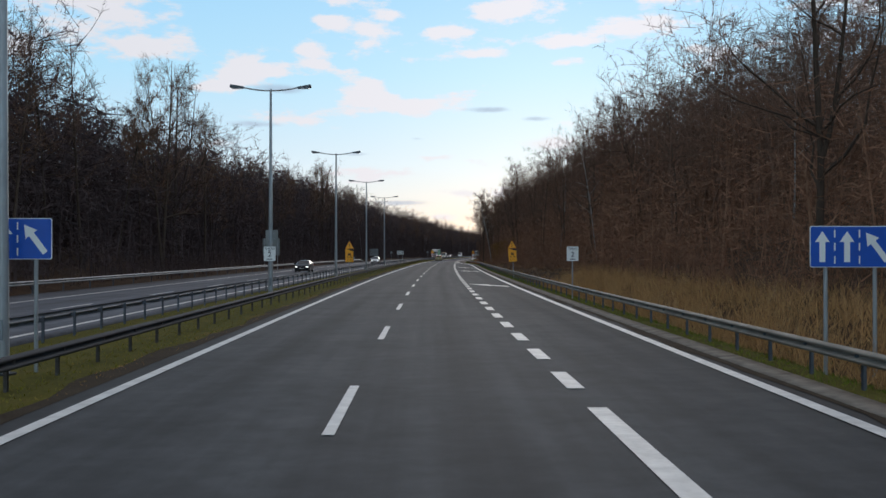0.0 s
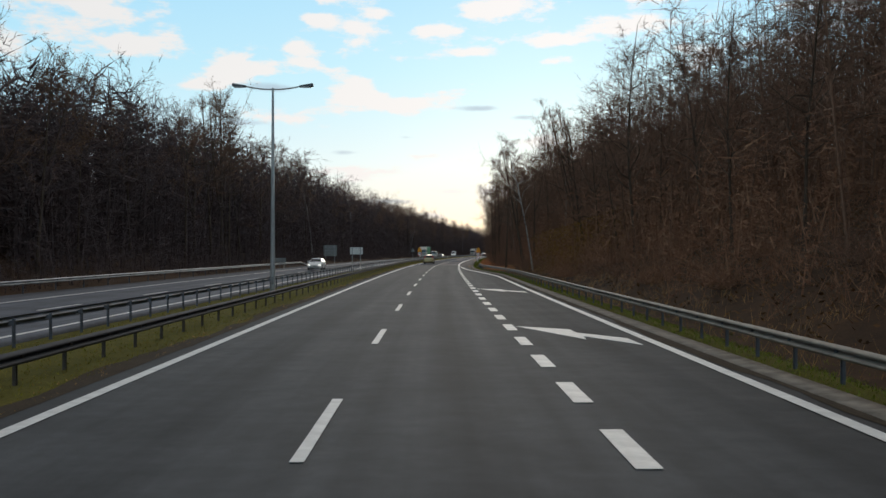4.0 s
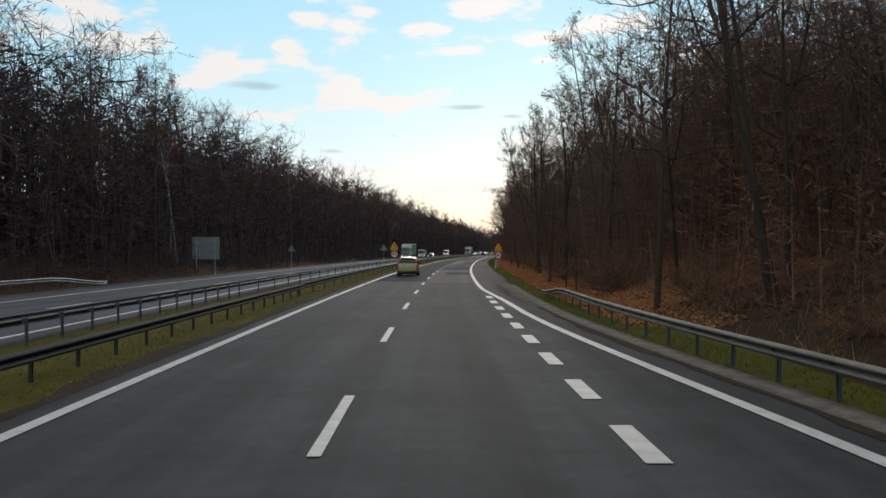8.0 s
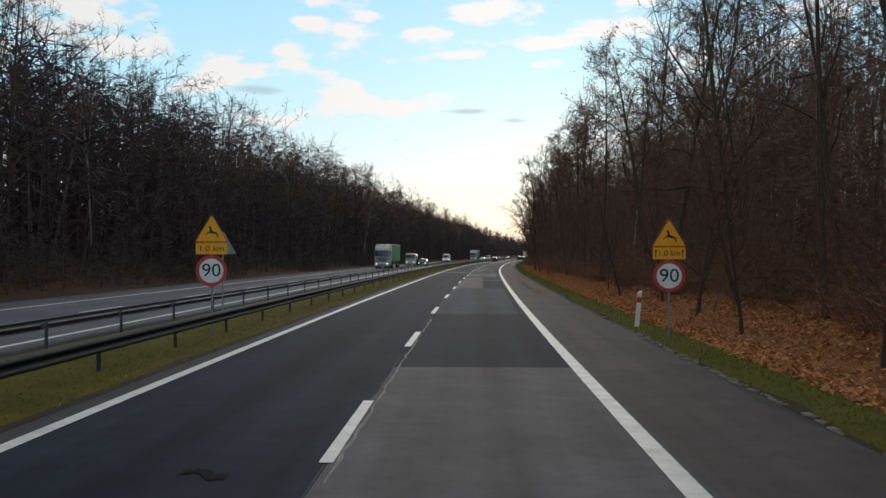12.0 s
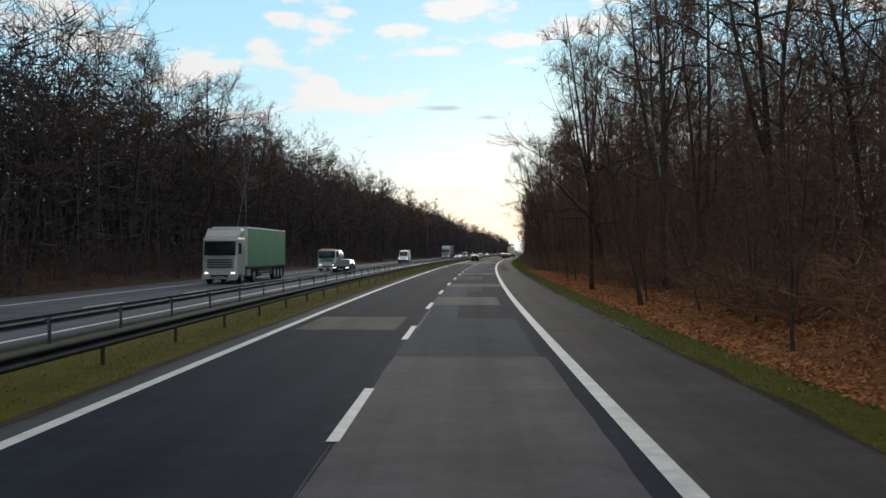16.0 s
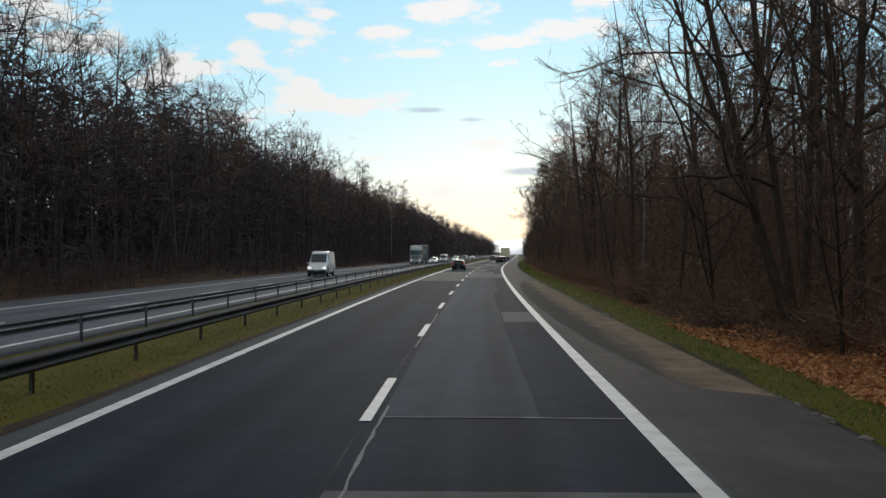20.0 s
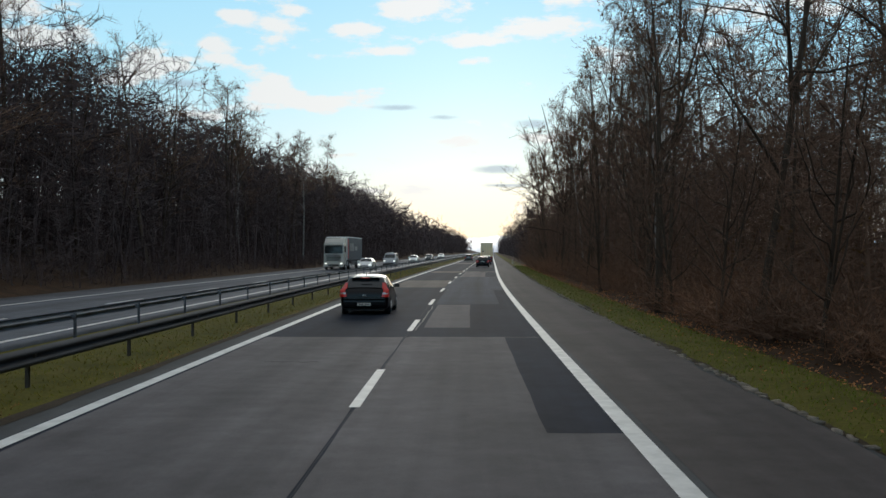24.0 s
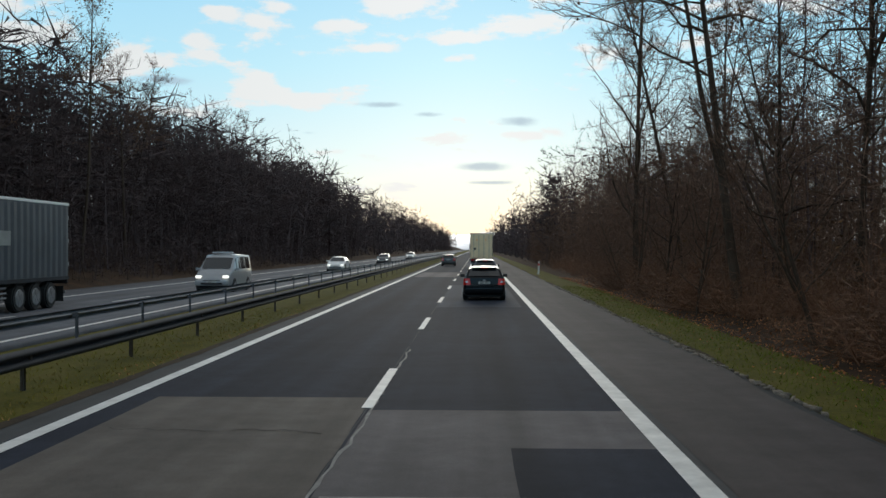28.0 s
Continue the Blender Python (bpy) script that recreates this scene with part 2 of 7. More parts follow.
def bark(name, colours, birch=False):
    m, t, b = shader(name, 0.9)
    v = coords(t)
    fac = t.nodes.new("ShaderNodeObjectInfo").outputs["Random"]
    col = ramp(t, fac, [(i / max(1, len(colours) - 1), c) for i, c in enumerate(colours)])
    if birch:
        marks = noise_fac(t, v, 3.0, 4.0, 0.7, (1.0, 1.0, 2.2))
        col = blend(t, ramp(t, marks, [(0.52, (0, 0, 0)), (0.62, (1, 1, 1))]), col, (0.05, 0.045, 0.04))
    groove = noise_fac(t, v, 9.0, 4.0, 0.7, (1.0, 1.0, 0.18))
    col = blend(t, 0.7, col, ramp(t, groove, [(0.3, (0.5, 0.5, 0.5)), (0.7, (1.4, 1.4, 1.4))]), "MULTIPLY")
    t.links.new(col, b.inputs["Base Color"])
    bump(t, b, groove, 0.7, 0.02)
    return m


def glass(name, tint, rough=0.04):
    m, t, b = shader(name, rough)
    b.inputs["Base Color"].default_value = (*tint, 1)
    b.inputs["Specular IOR Level"].default_value = 0.5
    b.inputs["Coat Weight"].default_value = 0.3
    b.inputs["Coat Roughness"].default_value = 0.02
    return m


def glow(name, colour, power, base):
    m, t, b = shader(name, 0.25)
    b.inputs["Base Color"].default_value = (*base, 1)
    b.inputs["Emission Color"].default_value = (*colour, 1)
    b.inputs["Emission Strength"].default_value = power
    return m


ASPHALT = asphalt("old asphalt", 0.048, 0.074, (0.95, 1.0, 1.05))


def sandy_shoulder():
    """Asphalt under a drift of sand that thins out, in patches and ruts, towards the lane."""
    m, t, b = shader("sandy dirt over asphalt", 0.92)
    v, uv = coords(t), coords(t, "UV")
    sep = t.nodes.new("ShaderNodeSeparateXYZ")
    t.links.new(uv, sep.inputs[0])
    rise = t.nodes.new("ShaderNodeMath")
    rise.operation = "MULTIPLY_ADD"
    t.links.new(sep.outputs[0], rise.inputs[0])
    rise.inputs[1].default_value, rise.inputs[2].default_value = 0.80, -3.58
    both = t.nodes.new("ShaderNodeMath")
    t.links.new(rise.outputs[0], both.inputs[0])
    rut = noise_fac(t, uv, 1.0, 5.0, 0.62, (2.2, 0.35, 1.0))
    t.links.new(rut, both.inputs[1])
    cover = ramp(t, both.outputs[0], [(0.36, (0, 0, 0)), (0.78, (1, 1, 1))])
    sand = ramp(t, noise_fac(t, v, 1.3, 6.0, 0.65), [(0.3, (0.125, 0.088, 0.058)), (0.55, (0.20, 0.148, 0.102)), (0.8, (0.31, 0.24, 0.17))])
    col = blend(t, cover, (0.060, 0.054, 0.049), sand)
    grain = noise_fac(t, v, 40.0, 3.0, 0.7)
    col = blend(t, 0.6, col, ramp(t, grain, [(0.3, (0.72, 0.72, 0.72)), (0.7, (1.3, 1.3, 1.3))]), "MULTIPLY")
    t.links.new(col, b.inputs["Base Color"])
    bump(t, b, grain, 0.4, 0.012)
    return m


SANDY = sandy_shoulder()
ASPHALT_PALE = asphalt("pale asphalt of the far carriageway", 0.080, 0.128, (0.92, 1.0, 1.17))
PATCH_PALE = asphalt("pale worn asphalt", 0.066, 0.103, (1.09, 1.0, 1.06))
PATCH_TAN = asphalt("tan worn asphalt", 0.064, 0.100, (1.15, 1.0, 0.88))
PATCH_MID = asphalt("grey worn asphalt", 0.042, 0.060, (0.86, 1.0, 1.36), gloss=0.06)
PATCH_DARK = asphalt("fresh dark asphalt", 0.021, 0.031, (0.82, 1.0, 1.50), gloss=0.04)
SHOULDER = asphalt("gritty shoulder asphalt", 0.041, 0.065, (1.18, 1.0, 0.97))
MARKING = plain("worn white road paint", (0.62, 0.61, 0.58), 0.6, 0.0, 0.2, 2.5)
CRACK = plain("dark open crack", (0.012, 0.012, 0.012), 0.95, 0.0, 0.3, 4.0)
SEAM = plain("pale filled seam", (0.19, 0.185, 0.175), 0.85, 0.0, 0.4, 3.0)
# not a lamp: the emission imitates haze over the far ridge
HAZE_GLOW = glow("glowing blue haze colour", (0.30, 0.33, 0.40), 1.0, (0.02, 0.02, 0.025))
KERB = plain("weathered concrete", (0.20, 0.175, 0.145), 0.9, 0.0, 0.4, 2.0)
VERGE_DIRT = ground_mat("bare brown earth", [(0.3, (0.034, 0.026, 0.018)), (0.6, (0.055, 0.042, 0.029)), (0.8, (0.085, 0.068, 0.048))], 1.2, 18.0)
ZINC = plain("weathered zinc steel", (0.25, 0.26, 0.27), 0.6, 0.6, 0.3, 1.2)
ZINC_WARM = plain("dusty zinc steel", (0.245, 0.215, 0.175), 0.75, 0.25, 0.3, 1.2)
ZINC_MID = plain("dull blue-grey zinc steel", (0.115, 0.128, 0.150), 0.7, 0.35, 0.35, 1.2)
# the rail's shaded face is put into the zinc as a near-black colour
ZINC_SHADED = plain("zinc steel darkened for shade", (0.024, 0.026, 0.032), 0.85, 0.05, 0.4, 1.2)
POST = plain("rusty dark steel", (0.09, 0.08, 0.07), 0.75, 0.4, 0.35, 6.0)
POLE = plain("grey galvanised pole", (0.36, 0.37, 0.37), 0.5, 0.55, 0.15, 2.0)
LAMP_HEAD = plain("dark grey lamp housing", (0.09, 0.10, 0.11), 0.5, 0.2)
SIGN_YELLOW = plain("orange-yellow sign sheet", (1.0, 0.42, 0.010), 0.4, 0.0, 0.05, 3.0)
SIGN_BLUE = plain("blue sign sheet", (0.008, 0.085, 0.46), 0.4, 0.0, 0.08, 3.0)
SIGN_WHITE = plain("white sign sheet", (0.84, 0.84, 0.80), 0.45, 0.0, 0.05, 3.0)
SIGN_RED = plain("faded red sign sheet", (0.55, 0.06, 0.055), 0.45, 0.0, 0.1, 3.0)
SIGN_EDGE = plain("dull red sign edge", (0.50, 0.10, 0.01), 0.5)
SIGN_BLACK = plain("black sign print", (0.012, 0.012, 0.012), 0.5)
SIGN_BACK = plain("dull aluminium sign back", (0.27, 0.28, 0.27), 0.55, 0.3, 0.15, 2.0)
GRASS_SOIL = ground_mat("mossy verge soil", [(0.3, (0.062, 0.058, 0.010)), (0.55, (0.095, 0.086, 0.014)), (0.8, (0.120, 0.092, 0.030))])
LITTER = ground_mat("thick layer of beech leaves", [(0.3, (0.13, 0.054, 0.022)), (0.55, (0.25, 0.105, 0.042)), (0.8, (0.36, 0.165, 0.070))], 2.2, 22.0)
FOREST_SOIL = ground_mat("leaf-strewn forest soil", [(0.3, (0.030, 0.019, 0.012)), (0.6, (0.060, 0.034, 0.019)), (0.8, (0.105, 0.054, 0.026))])
BARK = bark("dark bark", [(0.050, 0.036, 0.027), (0.095, 0.068, 0.050), (0.070, 0.052, 0.039)])
BARK_BIRCH = bark("white birch bark", [(0.36, 0.33, 0.30), (0.28, 0.255, 0.225)], True)
TWIG = island("bare twigs", [(0.118, 0.070, 0.050), (0.200, 0.120, 0.082), (0.150, 0.090, 0.063)])
BRUSH = island("brown undergrowth", [(0.165, 0.084, 0.052), (0.265, 0.140, 0.085), (0.205, 0.112, 0.070), (0.310, 0.175, 0.105)])
# deep-wood shade and aerial haze are mixed into these dark, greyed browns
DEEP_SHADE = island("twigs and trunks coloured for deep shade and haze", [(0.060, 0.043, 0.042), (0.100, 0.072, 0.069), (0.078, 0.056, 0.054), (0.125, 0.092, 0.088)])
LEAF_DRY = island("dry brown leaves", [(0.11, 0.060, 0.030), (0.16, 0.085, 0.035), (0.085, 0.050, 0.030)])
LEAF_GOLD = island("golden autumn leaves", [(0.16, 0.085, 0.018), (0.22, 0.12, 0.02), (0.12, 0.06, 0.018)])
LEAF_FALLEN = island("fallen beech leaves", [(0.42, 0.170, 0.065), (0.60, 0.27, 0.115), (0.50, 0.23, 0.10), (0.32, 0.13, 0.055)])
GRASS = island("short grass", [(0.165, 0.165, 0.020), (0.225, 0.205, 0.032), (0.27, 0.205, 0.060), (0.175, 0.190, 0.02), (0.20, 0.14, 0.05)])
GRASS_LUSH = island("lush short grass", [(0.115, 0.165, 0.018), (0.165, 0.205, 0.026), (0.215, 0.20, 0.045), (0.13, 0.185, 0.02)])
GRASS_DRY = island("dry tall grass", [(0.42, 0.24, 0.095), (0.54, 0.33, 0.145), (0.28, 0.155, 0.062)])
TYRE = plain("tyre rubber", (0.018, 0.018, 0.018), 0.85)
RIM = plain("alloy rim", (0.38, 0.38, 0.39), 0.35, 0.85)
PLASTIC = plain("black plastic trim", (0.02, 0.02, 0.021), 0.6)
CAR_GLASS = glass("dark car window", (0.012, 0.016, 0.018))
TAIL_LAMP = glow("red tail lamp", (1.0, 0.04, 0.025), 0.05, (0.40, 0.022, 0.018))
HEAD_LAMP = glow("lit headlamp", (1.0, 0.95, 0.85), 1.6, (0.8, 0.8, 0.8))
LAMP_CLEAR = plain("clear lamp cover", (0.5, 0.5, 0.5), 0.15, 0.3)
PLATE = plain("white number plate", (0.50, 0.49, 0.45), 0.5, 0.0, 0.25, 9.0)

# ---- the road's line: s along it, n to the right of the dashed lane line, both counted in steps of STEP metres ----
STEP = 1.13
BEND_STEP = 30.0
BENDS = (-0.39, 0.55, 1.55, 2.60, 2.29, 1.35, 1.52, 2.16, 3.26, 3.49, 5.38, 3.26, 1.30, 1.78, 4.79, 2.00, 2.52, 3.26, 1.70, 3.22, 4.53, 1.30, 0.00)   # 1/10000 m, from s = -40
S_AXIS = np.arange(-160.0, 2400.0, 2.0)
_bend = np.interp(S_AXIS, -40 + BEND_STEP * np.arange(len(BENDS)), BENDS, right=0.0) * 1e-4
_turn = np.cumsum(_bend) * 2.0
_turn += -0.017131 - np.interp(0, S_AXIS, _turn)
_x, _y = np.cumsum(np.sin(_turn)) * 2.0, np.cumsum(np.cos(_turn)) * 2.0
_x -= np.interp(0, S_AXIS, _x)
_y -= np.interp(0, S_AXIS, _y)


def turn_at(s):
    return np.interp(s, S_AXIS, _turn)


def at(s, n, z=0.0):
    """Road coordinates to the world; arrays or numbers."""
    a = turn_at(s)
    return (np.interp(s, S_AXIS, _x) + n * np.cos(a)) * STEP, (np.interp(s, S_AXIS, _y) - n * np.sin(a)) * STEP, z


def stand(s, n, z=0.0, turn=0.0, size=STEP):
    """The pose of a thing whose +y looks down the road, turned clockwise by that many degrees."""
    x, y, z = at(s, n, z)
    return pose(float(x), float(y), float(z), 0, 0, -math.degrees(turn_at(s)) - turn) @ Matrix.Scale(size, 4)


def fade(v, a, b):
    k = np.clip((np.asarray(v, float) - a) / (b - a), 0, 1)
    return k * k * (3 - 2 * k)


def right_line(s):
    """The right edge line: it follows the exit lane, then comes in to the main lane."""
    return 6.12 - 2.27 * fade(s, 162, 206) - 0.60 * fade(s, 203, 224)


def left_line(s):
    return -3.43 + 0.07 * fade(s, 260, 340)


def right_edge(s):
    """The edge of the paving."""
    return 6.80 - 1.80 * fade(s, 166, 204) + 0.50 * fade(s, 214, 250)


def rail_right(s):
    return 7.4 - 1.6 * fade(s, 160, 200)


def height(s, n):
    """The lie of the land beside the road."""
    s, n = np.asarray(s, float), np.asarray(n, float)
    edge = right_edge(s)
    steep = 0.42 - 0.18 * fade(s, 130, 200) - 0.19 * fade(s, 380, 450)
    foot = 8.6 - 0.4 * fade(s, 200, 260)
    z = np.where(n > foot, steep * (n - foot) * (1 - 0.45 * fade(n, 25, 70)), 0.0)
    z = np.minimum(z, 14.0 + 0.0 * z)
    z = z - 0.16 * fade(n, edge + 0.8, foot) * (1 - fade(n, foot, foot + 1.5))
    z = np.where(n < -19.0, 0.27 * (-19.0 - n) * (1 - 0.3 * fade(-n, 30, 60)), z)
    z = np.minimum(z, np.where(n < 0, 9.0, 14.0))
    z = z + 0.05 * np.sin(s * 0.9 + n) * fade(np.abs(n - 0.5), 8, 12) + 0.25 * np.sin(s * 0.13 + n * 0.3) * fade(np.abs(n), 12, 22)
    return (z - 0.03) * STEP


def mesh_from(name, verts, faces, mats, index=None, uv=None):
    """One mesh from arrays: verts (k, 3), faces all triangles or all quads."""
    me = bpy.data.meshes.new(name)
    verts, faces = np.asarray(verts, np.float32), np.asarray(faces, np.int32)
    k = faces.shape[1]
    me.vertices.add(len(verts))
    me.vertices.foreach_set("co", verts.ravel())
    me.loops.add(faces.size)
    me.loops.foreach_set("vertex_index", faces.ravel())
    me.polygons.add(len(faces))
    me.polygons.foreach_set("loop_start", np.arange(len(faces), dtype=np.int32) * k)
    me.polygons.foreach_set("loop_total", np.full(len(faces), k, np.int32))
    for m in (mats if isinstance(mats, (list, tuple)) else [mats]):
        me.materials.append(m)
    if index is not None:
        me.polygons.foreach_set("material_index", np.asarray(index, np.int32))
    if uv is not None:
        layer = me.uv_layers.new(name="road")
        layer.data.foreach_set("uv", np.asarray(uv, np.float32)[faces.ravel()].ravel())
    me.update(calc_edges=True)
    return me


def grid_faces(rows, cols):
    i = np.arange((rows - 1) * (cols - 1))
    r, c = i // (cols - 1), i % (cols - 1)
    a = r * cols + c
    return np.stack([a, a + 1, a + cols + 1, a + cols], 1)


def sheet(name, s_values, n_of, z_of, mat, thick=0.0):
    """A strip along the road; n_of gives its cross positions at s. With thick it gets sides."""
    s_values = np.asarray(s_values, float)
    cross = np.stack([np.asarray(n_of(s), float) for s in s_values])
    ss = np.repeat(s_values[:, None], cross.shape[1], 1)
    zz = z_of(ss, cross) if callable(z_of) else np.full_like(ss, z_of)
    if thick:
        ss = np.concatenate([ss[:, :1], ss, ss[:, -1:]], 1)
        zz = np.concatenate([zz[:, :1] - thick, zz, zz[:, -1:] - thick], 1)
        cross = np.concatenate([cross[:, :1], cross, cross[:, -1:]], 1)
    x, y, _ = at(ss, cross)
    v = np.stack([x, y, zz], -1).reshape(-1, 3)
    uv = np.stack([cross, ss], -1).reshape(-1, 2)
    f = grid_faces(*ss.shape)
    return mesh_from(name, v, f, mat, uv=uv)


def along(a, b, step):
    return np.linspace(a, b, max(2, int(round((b - a) / step)) + 1))


def joined(name, bm, mat):
    me = bpy.data.meshes.new(name)
    bm.to_mesh(me)
    bm.free()
    for m in (mat if isinstance(mat, (list, tuple)) else [mat]):
        me.materials.append(m)
    return me


def part(name, bm, mat, parent, label="", smooth=False):
    """A bmesh or a finished mesh as one object under a thing or a part."""
    me = bm if isinstance(bm, bpy.types.Mesh) else joined(name, bm, mat)
    if smooth:
        me.polygons.foreach_set("use_smooth", np.ones(len(me.polygons), bool))
        me.set_sharp_from_angle(angle=radians(38))
    ob = new(name, me)
    ob.parent = parent
    if label:
        ob["label"] = label
    return ob


def empty_thing(name, label, category, group="", kind=""):
    return tagged(new(name), label, category, group, kind)


# ---- ground and carriageways ----
def build_ground():
    n = np.concatenate([-np.geomspace(1400, 45, 10), np.arange(-40, -18, 2.0), np.arange(-18, -4.2, 0.7), [-4.08, -4.04, -3.0, 0, 3.0],
                        np.arange(4.4, 12, 0.4), np.arange(12.5, 44, 1.6), np.geomspace(45, 1400, 10)])
    s = np.concatenate([np.arange(-150, 700, 3.0), np.arange(700, 1500, 12.0), np.arange(1500, 2390, 60)])
    ss, nn = np.meshgrid(s, n, indexing="ij")
    zz = height(ss, nn)
    road = ((nn > -4.05) & (nn < right_edge(ss) + 0.05)) | ((nn < -8.1) & (nn > -18.6))
    zz = np.where(road, -0.10, zz)
    x, y, _ = at(ss, nn)
    v = np.stack([x, y, zz], -1).reshape(-1, 3)
    f = grid_faces(*ss.shape)
    mid = nn.reshape(-1)[f].mean(1)
    along_s = ss.reshape(-1)[f].mean(1)
    near = (mid > -8.3) & (mid < np.where(along_s < 205, 8.2, np.where(along_s > 445, 7.7, 6.9)))
    litter = (mid >= 6.9) & (mid < np.where(along_s < 430, 16.0, 9.4)) & (along_s > 205) & (along_s < 445)
    ob = new("ground", mesh_from("ground", v, f, [FOREST_SOIL, GRASS_SOIL, LITTER], near.astype(int) + 2 * litter))
    tagged(ob, "brown leaf-strewn forest floor with mossy grass verges", "ground", kind="structure")
    far = bmesh.new()
    bmesh.ops.create_grid(far, x_segments=8, y_segments=8, size=2400)
    bmesh.ops.translate(far, verts=far.verts, vec=(0, 2300, -0.9))
    ob = part("plain", far, FOREST_SOIL, ob)


build_ground()


def distant_ridge():
    """A low wooded ridge at the end of the road; its haze is a glowing colour."""
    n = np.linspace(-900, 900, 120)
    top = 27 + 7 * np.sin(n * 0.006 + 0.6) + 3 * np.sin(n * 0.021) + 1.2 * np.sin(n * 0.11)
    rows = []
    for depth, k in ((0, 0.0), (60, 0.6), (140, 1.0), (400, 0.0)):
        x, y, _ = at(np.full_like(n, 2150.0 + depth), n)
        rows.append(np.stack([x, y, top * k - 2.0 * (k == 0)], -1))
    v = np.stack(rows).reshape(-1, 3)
    tagged(new("backdrop", mesh_from("backdrop", v, grid_faces(4, 120), HAZE_GLOW)), "blue-grey ridge on the horizon, its haze a glowing colour", "hill", kind="structure")


distant_ridge()

road = new("road", sheet("road", along(-150, 2300, 4), lambda s: [-4.0, -3.2, -1.7, 0, 1.7, 3.36, right_edge(s)], 0.0, ASPHALT, 0.12))
tagged(road, "dark grey worn asphalt carriageway with two lanes", "road", kind="structure")
far_road = new("far_carriageway", sheet("far_carriageway", along(-150, 2300, 4), lambda s: [-18.4, -15.6, -12.1, -8.6, -8.15], 0.0, ASPHALT_PALE, 0.12))
tagged(far_road, "pale grey asphalt carriageway for oncoming traffic", "road", kind="structure")
shoulder = new("shoulder", sheet("shoulder", along(216, 1200, 3), lambda s: [3.46, 4.4, right_edge(s) - 0.05 + 0.10 * math.sin(s * 0.7) + 0.06 * math.sin(s * 2.3)], 0.005, SHOULDER))
tagged(shoulder, "gritty brown-grey asphalt shoulder with crumbled edge", "road shoulder", kind="structure")
kerb = new("gutter_edge", sheet("gutter_edge", along(-150, 226, 3), lambda s: [right_edge(s) - 0.18, right_edge(s) + 0.22], lambda s, n: 0.02 + 0.03 * (n > right_edge(s)), KERB, 0.1))
tagged(kerb, "dirty concrete gutter strip beside the exit lane", "kerb", kind="structure")


# ---- road markings ----
def line(name, a, b, n_of, width, label, z=0.006, step=3.0):
    me = sheet(name, along(a, b, step), lambda s: [n_of(s) - width / 2, n_of(s) + width / 2], z, MARKING)
    ob = tagged(new(name, me), label, "road marking", kind="structure")
    return ob


line("edge_line", -150, 1500, left_line, 0.20, "solid white left edge line on asphalt", 0.013)
line("edge_line", -150, 1500, right_line, 0.22, "solid white right edge line on asphalt", 0.016)
line("edge_line", -150, 1500, lambda s: -8.75, 0.18, "solid white inner edge line of the far carriageway")
line("edge_line", -150, 1500, lambda s: -15.6, 0.20, "solid white outer edge line of the far carriageway")


def dashes(name, first, last, period, length, n, width, label):
    """One empty holds the row; each dash is a flat piece of paint on one shared mesh."""
    row = empty_thing(name, label, "road marking", kind="structure")
    bm = bmesh.new()
    bmesh.ops.create_cube(bm, size=1.0)
    bmesh.ops.scale(bm, vec=(width, length, 0.006), verts=bm.verts)
    me = joined("dash", bm, MARKING)
    s = first
    while s < last:
        ob = part("dash", me, None, row)
        ob.matrix_local = stand(s + length / 2, n, 0.013)
        s += period


dashes("lane_dashes", -1.177 - 48, 1100, 12.0, 4.0, 0.0, 0.14, "row of worn white lane dashes")
line("exit_line", -150, 12.7, lambda s: 3.27, 0.26, "broad solid white line before the exit dashes", 0.013)
dashes("exit_dashes", 14.5, 212, 4.0, 2.0, 3.27, 0.26, "row of short broad white exit lane dashes")
dashes("far_lane_dashes", -49.0, 1000, 12.0, 4.0, -12.15, 0.14, "row of white lane dashes on the far carriageway")


# ---- the mended stretch: dark new lanes with paler and darker patches let into them ----
def road_patch(a, b, n0, n1, mat, level, label, seed=0):
    """A patch with slightly wavering edges, a few millimetres proud of what it lies on."""
    r = np.random.default_rng(int(a * 10) + seed)
    s = along(a, b, 1.0)
    left, right = n0 + r.normal(0, 0.006, len(s)), n1 + r.normal(0, 0.006, len(s))
    cross = {float(v): (l, q) for v, l, q in zip(s, left, right)}

    def lanes(v):
        l, q = cross[float(v)]
        return [l, l + (q - l) * 0.33, l + (q - l) * 0.66, q]
    me = sheet("road_patch", s, lanes, level, mat)
    tagged(new("road_patch", me), label, "road patch", kind="structure")


